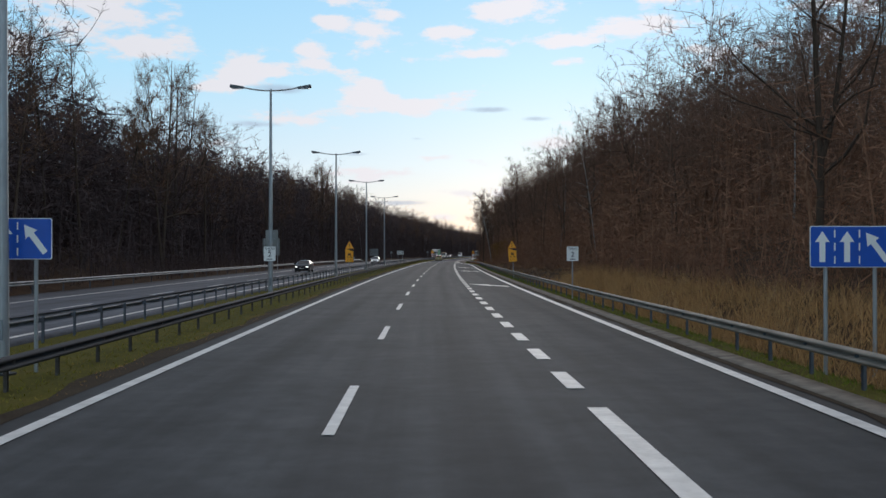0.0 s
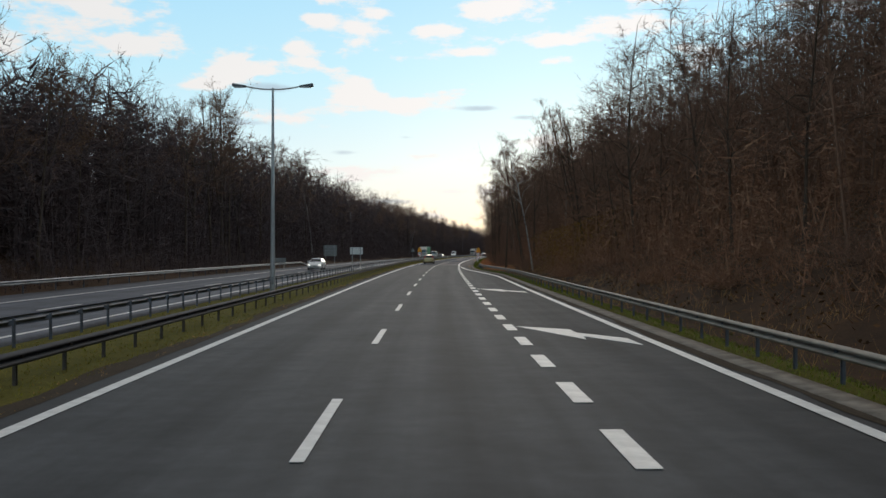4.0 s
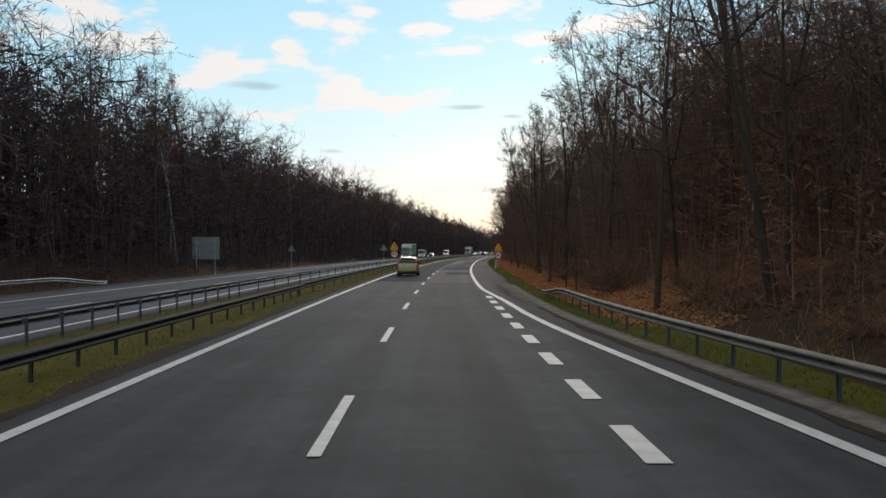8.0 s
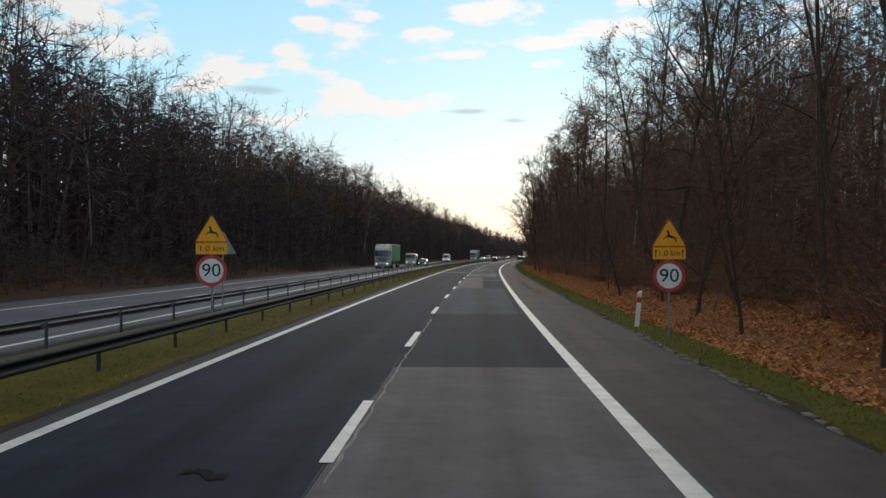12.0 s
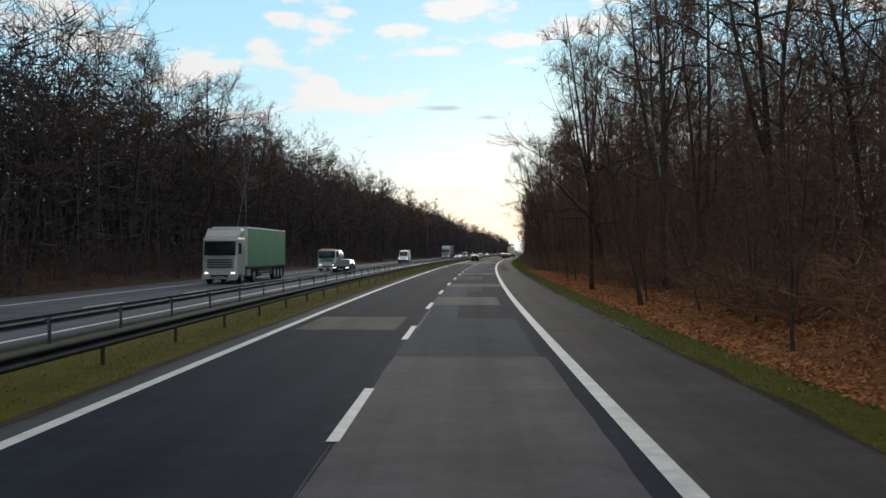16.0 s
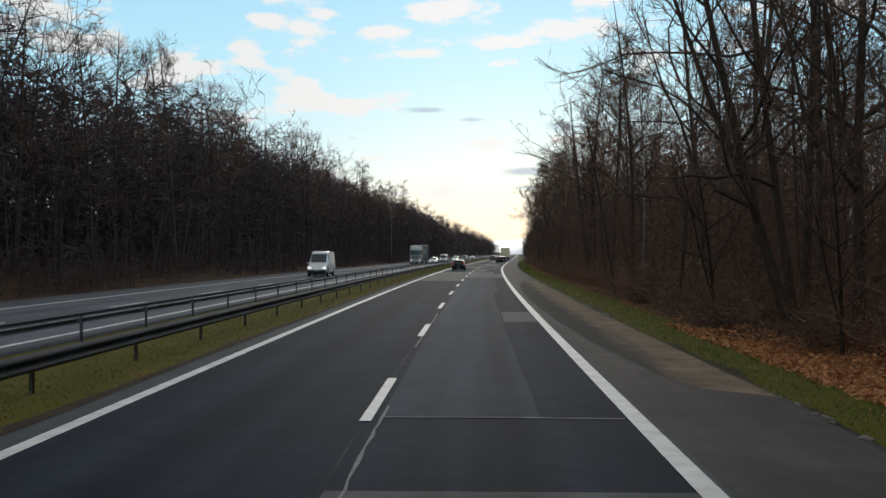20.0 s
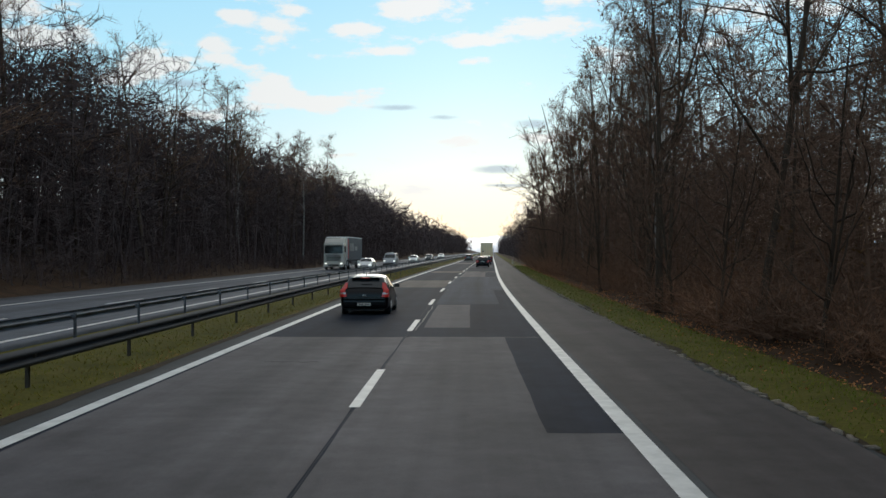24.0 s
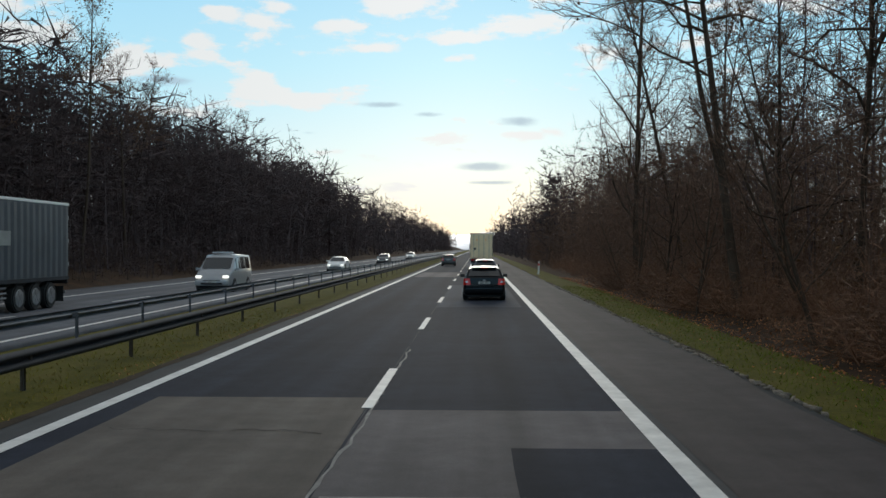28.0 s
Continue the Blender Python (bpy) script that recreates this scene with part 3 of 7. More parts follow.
road_patch(233.0, 1100, -3.5, -0.01, PATCH_DARK, 0.004, "fresh dark asphalt of the left lane")
road_patch(259.5, 1100, 0.0, 3.22, PATCH_DARK, 0.004, "fresh dark asphalt of the right lane")
PALE, TAN, MID, DARK = (PATCH_PALE, "pale worn asphalt patch"), (PATCH_TAN, "tan worn asphalt patch"), (PATCH_MID, "grey worn asphalt strip"), (PATCH_DARK, "dark asphalt patch")
for a, b, n0, n1, (mat, words), level in (
        (230.5, 270.9, 0.02, 3.24, PALE, 0.007), (251.2, 259.8, 1.1, 3.2, DARK, 0.010), (286.8, 312.0, 0.02, 2.9, MID, 0.007), (312.0, 324.0, 0.03, 1.7, PALE, 0.007),
        (324.0, 339.4, 0.12, 1.6, PALE, 0.007), (329.4, 331.3, -0.3, 3.25, PALE, 0.010), (339.4, 344.5, 0.03, 2.8, MID, 0.007), (344.5, 355.2, 0.03, 2.9, PALE, 0.007),
        (355.2, 366.0, 0.03, 2.8, MID, 0.007), (361.6, 366.6, -3.0, -0.4, TAN, 0.007), (366.0, 373.2, 0.03, 1.1, MID, 0.007), (373.3, 379.7, 0.03, 2.6, PALE, 0.007),
        (379.7, 385.8, 0.03, 1.3, MID, 0.007), (385.8, 392.3, 0.03, 2.0, MID, 0.007), (392.3, 397.2, 0.02, 3.2, PALE, 0.007), (406.5, 416.1, 0.2, 2.0, MID, 0.007),
        (422.4, 427.4, 0.02, 3.2, PALE, 0.007), (431.1, 469.0, 0.15, 2.1, MID, 0.007), (447.9, 452.7, 2.15, 3.2, PALE, 0.007), (490.5, 504.7, -3.1, -0.06, TAN, 0.007),
        (469.0, 500.0, 0.03, 2.4, MID, 0.007), (500.0, 525.1, -3.2, -0.02, PALE, 0.010), (500.0, 525.1, 0.02, 3.2, PALE, 0.010), (513.1, 525.1, 2.3, 3.2, DARK, 0.0125),
        (528.0, 539.0, 0.3, 1.5, PALE, 0.007), (539.5, 552.6, 0.2, 2.6, MID, 0.007), (556.3, 569.3, -3.05, -0.02, TAN, 0.007), (552.6, 578.5, 0.03, 3.2, MID, 0.007),
        (578.5, 594.4, 0.3, 2.2, PALE, 0.007), (593.2, 599.7, -2.9, -0.02, TAN, 0.007), (594.4, 598.7, 0.03, 3.2, PALE, 0.007), (594.4, 596.4, 1.7, 3.2, DARK, 0.010),
        (620.0, 640.0, 0.03, 2.9, MID, 0.007), (655.0, 668.0, -3.0, -0.02, PALE, 0.007), (690.0, 720.0, 0.03, 3.1, MID, 0.007)):
    road_patch(a, b, n0, n1, mat, level, words)


def seam(a, b, n, seed):
    """A pale, jagged tar seam beside the lane dashes."""
    r = np.random.default_rng(seed)
    s = along(a, b, 0.35)
    mid = n + np.cumsum(r.normal(0, 0.012, len(s))) * 0.6 + r.normal(0, 0.012, len(s))
    mid -= np.linspace(0, mid[-1] - n, len(s))
    w = 0.010 + 0.018 * r.random(len(s)) ** 2
    row = {float(v): [m - k, m + k] for v, m, k in zip(s, mid, w)}
    tagged(new("road_seam", sheet("road_seam", s, lambda v: row[float(v)], 0.0115, SEAM)), "pale jagged seam between the lanes", "road seam", kind="structure")


for a, b, n, k in ((262, 284, 0.10, 1), (362, 374, 0.12, 2), (404, 432, 0.18, 3), (440, 452, 0.05, 4), (527, 538, 0.15, 5), (566, 580, 0.10, 6), (578, 590, 0.28, 7), (592, 606, 0.06, 8)):
    seam(a, b, n, k)


def cross_seam(s, n0, n1, seed, mat=SEAM, wide=0.02, label="thin pale joint across the lane"):
    """A thin pale joint across a lane, where two patches meet."""
    r = np.random.default_rng(seed)
    n = np.linspace(n0, n1, 14)
    mid = s + np.cumsum(r.normal(0, 0.012 if mat is SEAM else 0.05, 14))
    w = 0.8 * wide + wide * r.random(14)
    x, y, _ = at(np.stack([mid - w, mid + w], 1), np.stack([n, n], 1))
    v = np.stack([x, y, np.full_like(x, 0.0135)], -1).reshape(-1, 3)
    tagged(new("road_seam", mesh_from("road_seam", v, grid_faces(14, 2), mat)), label, "road seam", kind="structure")


for i, (s, n0, n1) in enumerate(((324.0, 0.05, 1.7), (339.4, 0.1, 2.8), (355.2, 0.05, 2.8), (397.2, 0.1, 3.1), (431.1, 0.2, 3.1), (469.0, 0.05, 2.4), (525.1, 0.1, 3.1), (552.6, 0.1, 2.6), (578.5, 0.3, 3.1), (594.4, 0.1, 3.1))):
    cross_seam(s, n0, n1, 90 + i)
for i, (s, n0, n1, wide) in enumerate(((262.4, -1.25, -0.80, 0.09), (452.0, -1.2, -0.85, 0.07), (597.4, -2.7, -1.5, 0.005), (597.3, -1.3, -0.3, 0.008), (571.0, 1.9, 2.1, 0.05), (527.6, 1.7, 1.9, 0.04), (445.0, 0.4, 0.9, 0.03), (520.0, -2.2, -1.2, 0.012))):
    cross_seam(s, n0, n1, 140 + i, CRACK, wide, "dark crack in the asphalt")


def merge_arrow(s, n):
    """A big white arrow that bends to the left, painted on the exit lane."""
    head = [(-1.14, 2.6), (0.14, 1.5), (0.16, 0.5), (1.11, -1.1), (1.14, -2.7), (0.18, -0.5), (0.12, -1.4)]
    bm = bmesh.new()
    top = [bm.verts.new((x, y, 0.009)) for x, y in head]
    low = [bm.verts.new((x, y, 0.001)) for x, y in head]
    bm.faces.new(top)
    for i in range(len(head)):
        bm.faces.new((low[i], low[(i + 1) % len(head)], top[(i + 1) % len(head)], top[i]))
    bmesh.ops.recalc_face_normals(bm, faces=bm.faces[:])
    ob = new("lane_arrow", joined("lane_arrow", bm, MARKING))
    ob.matrix_world = stand(s, n)
    tagged(ob, "big white merge arrow painted on asphalt", "road marking", "merge arrows", "structure")


for s in (61.3, 109.3, 136.2):
    merge_arrow(s, 4.62)


def dirt_strip(a, b, n0, n1, seed):
    """Sandy dirt washed over the outer shoulder, with a wandering inner edge."""
    r = np.random.default_rng(seed)
    s = along(a, b, 0.8)
    u = (s - a) / (b - a)
    body = np.sin(np.pi * np.clip(u, 0, 1)) ** 0.25
    wob = 0.03 * np.sin(s * 0.9 + seed)
    row = {float(v): (n1 - (n1 - n0) * k + w * k, n1) for v, k, w in zip(s, body, wob)}
    me = sheet("dirt", s, lambda v: list(row[float(v)]), 0.009, SANDY)
    tagged(new("dirt", me), "sandy brown dirt washed over the shoulder", "dirt", kind="structure")


for a, b, n0, n1, k in ((207, 230, 4.1, 5.1, 1), (300, 338, 4.3, 5.5, 2), (433, 491, 3.6, 5.5, 3)):
    dirt_strip(a, b, n0, n1, k)


def verge_dirt(name, a, b, inner, reach, side, seed, level=-0.016):
    """The bare brown edge between asphalt and grass."""
    r = np.random.default_rng(seed)
    s = along(a, b, 0.9)
    k = len(s)
    out = reach * (1 + 0.35 * np.sin(s * 0.37 + seed) + 0.25 * np.sin(s * 1.3) + r.normal(0, 0.12, k))
    row = {float(v): sorted((inner(v), inner(v) + side * max(0.12, o))) for v, o in zip(s, out)}
    me = sheet(name, s, lambda v: list(row[float(v)]), level, VERGE_DIRT)
    tagged(new(name, me), "bare brown earth between asphalt and grass", "earth", kind="structure")


verge_dirt("median_earth", -60, 220, lambda s: -3.98, 0.34, -1, 1)
verge_dirt("median_earth", 220, 900, lambda s: -3.98, 0.14, -1, 7)
verge_dirt("median_dust", -60, 900, lambda s: -4.0, 0.11, 1, 5, 0.006)
verge_dirt("gutter_dirt", -60, 204, lambda s: right_edge(s) - 0.19, 0.22, -1, 6, 0.009)
verge_dirt("exit_earth", -60, 214, lambda s: right_edge(s) + 0.2, 0.10, 1, 2)
verge_dirt("shoulder_earth", 214, 900, lambda s: right_edge(s) - 0.1, 0.26, 1, 3)


def edge_stones():
    """Broken bits of old kerb along the crumbled edge of the shoulder."""
    r = np.random.default_rng(77)
    verts, faces = [], []
    corners = np.array([(x, y, z) for x in (-1, 1) for y in (-1, 1) for z in (-1, 1)], float)
    sides = np.array([(0, 1, 3, 2), (4, 6, 7, 5), (0, 4, 5, 1), (2, 3, 7, 6), (0, 2, 6, 4), (1, 5, 7, 3)])
    for i in range(3800):
        s = r.uniform(215, 640)
        if math.sin(s * 0.21) + math.sin(s * 0.083) < -0.2 + r.normal(0, 0.5):
            continue
        n = float(right_edge(s)) + r.normal(0.02, 0.035)
        x, y, _ = at(s, n)
        size = np.array([r.uniform(0.02, 0.055), r.uniform(0.04, 0.22), r.uniform(0.015, 0.04)])
        c = corners * size * r.uniform(0.75, 1.1, (8, 3))
        a = -float(turn_at(s)) + r.normal(0, 0.25)
        rot = np.array([[math.cos(a), -math.sin(a), 0], [math.sin(a), math.cos(a), 0], [0, 0, 1]])
        faces.append(sides + 8 * len(verts))
        verts.append(c @ rot.T + np.array([x, y, 0.0]))
    ob = new("edge_stones", mesh_from("edge_stones", np.concatenate(verts), np.concatenate(faces), KERB))
    tagged(ob, "broken concrete bits along the shoulder edge", "stones", kind="stuff")


edge_stones()

# ---- guard rails ----
W_SHAPE = ((0.012, 0.00), (-0.012, 0.008), (-0.052, 0.030), (-0.060, 0.050), (-0.052, 0.070), (0.030, 0.090), (0.048, 0.110), (0.030, 0.130), (-0.052, 0.150), (-0.060, 0.170), (-0.052, 0.190), (-0.012, 0.212), (0.012, 0.220))


def guard_rail(a, b, n_of, top, side, spacing_of, mat, label, group="guard rails", bend_end=0.0, deep=0.22):
    """A rail on posts: corrugated beam pieces about 16 m long, each post a piece. side: +1 when its face looks to the right."""
    rail = empty_thing("guard_rail", label, "guard rail", group)
    pieces = max(1, round((b - a) / 16))
    for i in range(pieces):
        s0, s1 = a + (b - a) * i / pieces, a + (b - a) * (i + 1) / pieces
        s = along(s0, s1 + 0.15, 2.0)
        prof = np.array(W_SHAPE) * (1.0, deep / 0.22)
        drop = bend_end * fade(s, b - 8, b)
        nn = np.array([n_of(v) for v in s])[:, None] - side * prof[None, :, 0] * 1.0
        zz = (top - deep + prof[None, :, 1] - drop[:, None]) * STEP
        ss = np.repeat(s[:, None], len(prof), 1)
        x, y, _ = at(ss, nn)
        front = np.stack([x, y, zz], -1)
        x2, y2, _ = at(ss, nn - side * 0.006)
        rear = np.stack([x2, y2, zz], -1)
        v = np.concatenate([front.reshape(-1, 3), rear.reshape(-1, 3)])
        f = grid_faces(len(s), len(prof))
        part("beam", mesh_from("beam", v, np.concatenate([f, f + len(front.reshape(-1, 3))]), mat), None, rail)
    bm = bmesh.new()
    for dx, w, d in ((0.0, 0.012, 0.07), (-0.028, 0.055, 0.008), (0.028, 0.055, 0.008)):
        g = bmesh.ops.create_cube(bm, size=1.0)["verts"]
        if w > 0.02:
            bmesh.ops.scale(bm, vec=(0.05, 0.007, top + 0.18), verts=g)
            bmesh.ops.translate(bm, vec=(0, math.copysign(0.035, dx), (top - 0.24) / 2), verts=g)
        else:
            bmesh.ops.scale(bm, vec=(0.008, d, top + 0.18), verts=g)
            bmesh.ops.translate(bm, vec=(0, 0, (top - 0.24) / 2), verts=g)
    g = bmesh.ops.create_cube(bm, size=1.0)["verts"]
    bmesh.ops.scale(bm, vec=(0.13, 0.07, 0.09), verts=g)
    bmesh.ops.translate(bm, vec=(side * 0.06, 0, top - deep / 2), verts=g)
    me = joined("post", bm, POST if mat is ZINC_SHADED else ZINC_MID)
    s = a + 0.5
    while s < b:
        ob = part("post", me, None, rail)
        ob.matrix_local = stand(s, float(n_of(s)) - side * 0.13, -0.02 - bend_end * float(fade(s, b - 8, b)))
        s += spacing_of(s)
    return rail


near_gap = lambda s: 2.0 if s < 212 else 4.4
guard_rail(-40, 213, lambda s: -4.92, 0.52, 1, near_gap, ZINC_SHADED, "steel guard rail along the grass median, darkened for shade")
guard_rail(212.7, 900, lambda s: -4.95, 0.58, 1, near_gap, ZINC_SHADED, "steel guard rail along the grass median, darkened for shade, posts far apart", deep=0.27)
guard_rail(-40, 900, lambda s: -7.75, 0.62, -1, near_gap, ZINC_MID, "grey galvanised guard rail beside the far carriageway")
guard_rail(-40, 214, rail_right, 0.59, -1, lambda s: 2.0, ZINC_WARM, "weathered zinc guard rail beside the exit lane", bend_end=0.35)
guard_rail(-40, 226, lambda s: -18.2, 0.66, 1, lambda s: 4.0, ZINC, "grey guard rail before the dark wood", bend_end=0.4)


# ---- small modelling helpers ----
def box(bm, x, y, z, sx, sy, sz, bevel=0.0, tilt=None):
    g = bmesh.ops.create_cube(bm, size=1.0)["verts"]
    bmesh.ops.scale(bm, vec=(sx, sy, sz), verts=g)
    if bevel:
        edges = list({e for v in g for e in v.link_edges})
        g = [v for v in bmesh.ops.bevel(bm, geom=edges, offset=bevel, segments=2, profile=0.7, affect="EDGES")["verts"]]
    if tilt:
        bmesh.ops.rotate(bm, verts=g, cent=(0, 0, 0), matrix=Euler([radians(a) for a in tilt]).to_matrix())
    bmesh.ops.translate(bm, vec=(x, y, z), verts=g)
    return g


def tube(bm, p, q, r, r2=None, seg=10):
    p, q = Vector(p), Vector(q)
    d = q - p
    g = bmesh.ops.create_cone(bm, cap_ends=True, segments=seg, radius1=r, radius2=r if r2 is None else r2, depth=d.length)["verts"]
    bmesh.ops.transform(bm, matrix=Matrix.Translation((p + q) / 2) @ d.to_track_quat("Z", "Y").to_matrix().to_4x4(), verts=g)
    return g


def plate(bm, outline, y, thick):
    """A flat plate in the x-z plane, its face looking towards -y."""
    a = [bm.verts.new((x, y, z)) for x, z in outline]
    b = [bm.verts.new((x, y + thick, z)) for x, z in outline]
    k = len(a)
    f = bm.faces.new(a)
    bm.faces.new(b[::-1])
    for i in range(k):
        bm.faces.new((a[i], b[i], b[(i + 1) % k], a[(i + 1) % k]))
    bmesh.ops.recalc_face_normals(bm, faces=bm.faces[:])
    return f


def shape(name, outline, y, thick, mat, parent, label=""):
    bm = bmesh.new()
    plate(bm, outline, y, thick)
    return part(name, bm, mat, parent, label)


def rounded(points, r, seg=4):
    """Rounds the corners of a convex outline."""
    out, k = [], len(points)
    for i in range(k):
        p, a, b = Vector(points[i]), Vector(points[i - 1]), Vector(points[(i + 1) % k])
        u, v = (a - p).normalized(), (b - p).normalized()
        for j in range(seg + 1):
            t = j / seg
            out.append(tuple(p + u * r * (1 - t) ** 2 + v * r * t ** 2))
    return out


def rect(x, z, w, h, r=0.0):
    pts = [(x - w / 2, z - h / 2), (x + w / 2, z - h / 2), (x + w / 2, z + h / 2), (x - w / 2, z + h / 2)]
    return rounded(pts, r) if r else pts


def text_part(name, words, x, y, z, size, mat, parent, width=None):
    c = bpy.data.curves.new(name, "FONT")
    c.body, c.size, c.align_x, c.align_y, c.extrude, c.offset = words, size, "CENTER", "CENTER", 0.0015, 0.0
    tmp = bpy.data.objects.new(name, c)
    scene.collection.objects.link(tmp)
    me = bpy.data.meshes.new_from_object(tmp.evaluated_get(bpy.context.evaluated_depsgraph_get()))
    bpy.data.objects.remove(tmp)
    me.materials.clear()
    me.materials.append(mat)
    ob = part(name, me, None, parent)
    w = max(v.co.x for v in me.vertices) - min(v.co.x for v in me.vertices)
    k = width / w if width else 1.0
    ob.matrix_local = pose(x, y, z, 90) @ Matrix.Diagonal((k, 1, 1, 1))
    return ob


def sign_posts(parent, xs, bottom, top, r=0.03, y=0.05):
    for x in xs:
        bm = bmesh.new()
        tube(bm, (x, y, bottom), (x, y, top), r)
        tube(bm, (x, y, top), (x, y, top + 0.012), r * 1.08, r * 0.7)
        part("post", bm, POLE, parent, smooth=False)


def triangle(w, h, z):
    return rounded([(-w / 2, z), (w / 2, z), (0, z + h)], 0.05)


def skid_sign(s, n, lean, bottom):
    sign = empty_thing("warning_sign", "orange warning sign with exclamation mark and skidding car panel", "road sign", "roadworks-yellow warning signs")
    w = 0.70
    shape("triangle_plate", triangle(0.80, 0.70, bottom + 1.16), -0.010, 0.012, SIGN_EDGE, sign, "orange triangular plate with red rim")
    shape("triangle_face", triangle(0.70, 0.61, bottom + 1.19), -0.016, 0.005, SIGN_YELLOW, sign)
    shape("exclamation_stroke", [(-0.022, bottom + 1.37), (0.022, bottom + 1.37), (0.036, bottom + 1.62), (-0.036, bottom + 1.62)], -0.021, 0.004, SIGN_BLACK, sign)
    shape("exclamation_dot", [(0.03 * math.cos(a), bottom + 1.295 + 0.03 * math.sin(a)) for a in np.linspace(0, 6.28, 13)[:-1]], -0.021, 0.004, SIGN_BLACK, sign)
    shape("panel", rect(0, bottom + 0.58, w, 1.14, 0.03), -0.010, 0.012, SIGN_YELLOW, sign, "orange-yellow panel with black skidding car")
    cloud = [(-0.18, bottom + 1.14), (0.34, bottom + 1.14), (0.34, bottom + 0.98), (0.27, bottom + 0.965), (0.20, bottom + 1.0), (0.13, bottom + 1.0), (0.06, bottom + 1.03), (0.02, bottom + 1.075), (-0.08, bottom + 1.07), (-0.12, bottom + 1.10)]
    shape("cloud_print", cloud, -0.015, 0.004, SIGN_BLACK, sign)
    tilt = lambda pts: [(x * math.cos(-0.12) - z * math.sin(-0.12), bottom + 0.68 + x * math.sin(-0.12) + z * math.cos(-0.12)) for x, z in pts]
    shape("car_print", tilt([(-0.12, -0.09), (0.12, -0.09), (0.12, 0.02), (0.10, 0.05), (-0.10, 0.05), (-0.12, 0.02)]), -0.015, 0.004, SIGN_BLACK, sign)
    shape("car_roof_print", tilt([(-0.10, 0.05), (0.10, 0.05), (0.09, 0.13), (-0.09, 0.13)]), -0.015, 0.004, SIGN_BLACK, sign)
    shape("car_window_print", tilt([(-0.08, 0.058), (0.08, 0.058), (0.072, 0.11), (-0.072, 0.11)]), -0.019, 0.004, SIGN_YELLOW, sign)
    for x in (-0.095, 0.095):
        shape("wheel_print", tilt([(x - 0.02, -0.13), (x + 0.02, -0.13), (x + 0.02, -0.08), (x - 0.02, -0.08)]), -0.015, 0.004, SIGN_BLACK, sign)
    for x in (-0.13, 0.15):
        shape("skid_print", [(x - 0.10, bottom + 0.45), (x + 0.02, bottom + 0.50), (x, bottom + 0.455), (x + 0.11, bottom + 0.41), (x + 0.09, bottom + 0.37), (x + 0.01, bottom + 0.40)], -0.015, 0.004, SIGN_BLACK, sign)
    text_part("word", "Wypadki", 0.02, -0.014, bottom + 0.20, 0.14, SIGN_BLACK, sign, 0.43)
    shape("back_sheet", rect(0, bottom + 0.58, w - 0.02, 1.10, 0.03), 0.004, 0.006, SIGN_BACK, sign, "dull metal back sheet")
    sign_posts(sign, (0.02,), -0.3, bottom + 1.3, 0.03)
    sign.matrix_world = stand(s, n, float(height(s, n)), 0.0, 1.05) @ pose(0, 0, 0, 0, lean)
    return sign


skid_sign(79.4, 7.55, -3.0, 1.44)
skid_sign(80.2, -5.72, 0.0, 1.40)


def speed_sign(s, n, words, arrows, bottom):
    sign = empty_thing("warning_sign", "orange deer warning triangle above a round red-ringed 90 sign", "road sign", "deer and speed limit signs")
    c = bottom + 0.40
    ring = [(0.40 * math.cos(a), c + 0.40 * math.sin(a)) for a in np.linspace(0, 2 * math.pi, 41)[:-1]]
    shape("limit_ring", ring, -0.010, 0.012, SIGN_RED, sign, "faded red ring of the speed limit sign")
    shape("limit_face", [(x * 0.77, c + (z - c) * 0.77) for x, z in ring], -0.015, 0.005, SIGN_WHITE, sign, "off-white sign face")
    text_part("number", "90", 0, -0.018, c, 0.46, SIGN_BLACK, sign, 0.47)
    shape("distance_panel", rect(0, c + 0.56, 0.80, 0.29, 0.02), -0.010, 0.012, SIGN_YELLOW, sign, "orange-yellow distance panel")
    text_part("distance", words, 0, -0.014, c + 0.56, 0.20, SIGN_BLACK, sign, 0.5 if arrows else 0.6)
    if arrows:
        for x in (-0.33, 0.33):
            shape("arrow_print", [(x - 0.012, c + 0.47), (x + 0.012, c + 0.47), (x + 0.012, c + 0.60), (x + 0.035, c + 0.60), (x, c + 0.66), (x - 0.035, c + 0.60), (x - 0.012, c + 0.60)], -0.015, 0.004, SIGN_BLACK, sign)
    z = c + 0.715
    shape("triangle_plate", triangle(0.88, 0.72, z), -0.010, 0.012, SIGN_EDGE, sign, "orange triangular plate with red rim")
    shape("triangle_face", triangle(0.79, 0.64, z + 0.028), -0.016, 0.005, SIGN_YELLOW, sign)
    deer = [(-0.14, 0.20), (-0.10, 0.235), (-0.055, 0.235), (-0.035, 0.33), (-0.065, 0.36), (-0.05, 0.40), (-0.025, 0.39), (-0.01, 0.37), (0.01, 0.30), (0.04, 0.265), (0.13, 0.235), (0.16, 0.20), (0.19, 0.09), (0.165, 0.10), (0.13, 0.185), (0.05, 0.205), (-0.02, 0.215), (-0.08, 0.215), (-0.115, 0.205), (-0.13, 0.16), (-0.15, 0.17)]
    shape("leaping_print", [(x, z + 0.02 + dz) for x, dz in deer], -0.021, 0.004, SIGN_BLACK, sign)
    sign_posts(sign, (0.0,), -0.3, z + 0.3, 0.03)
    sign.matrix_world = stand(s, n, float(height(s, n)))
    return sign


speed_sign(278.0, 6.25, "1.0 km", True, 1.10)
speed_sign(278.2, -5.2, "1.0 km", False, 1.22)


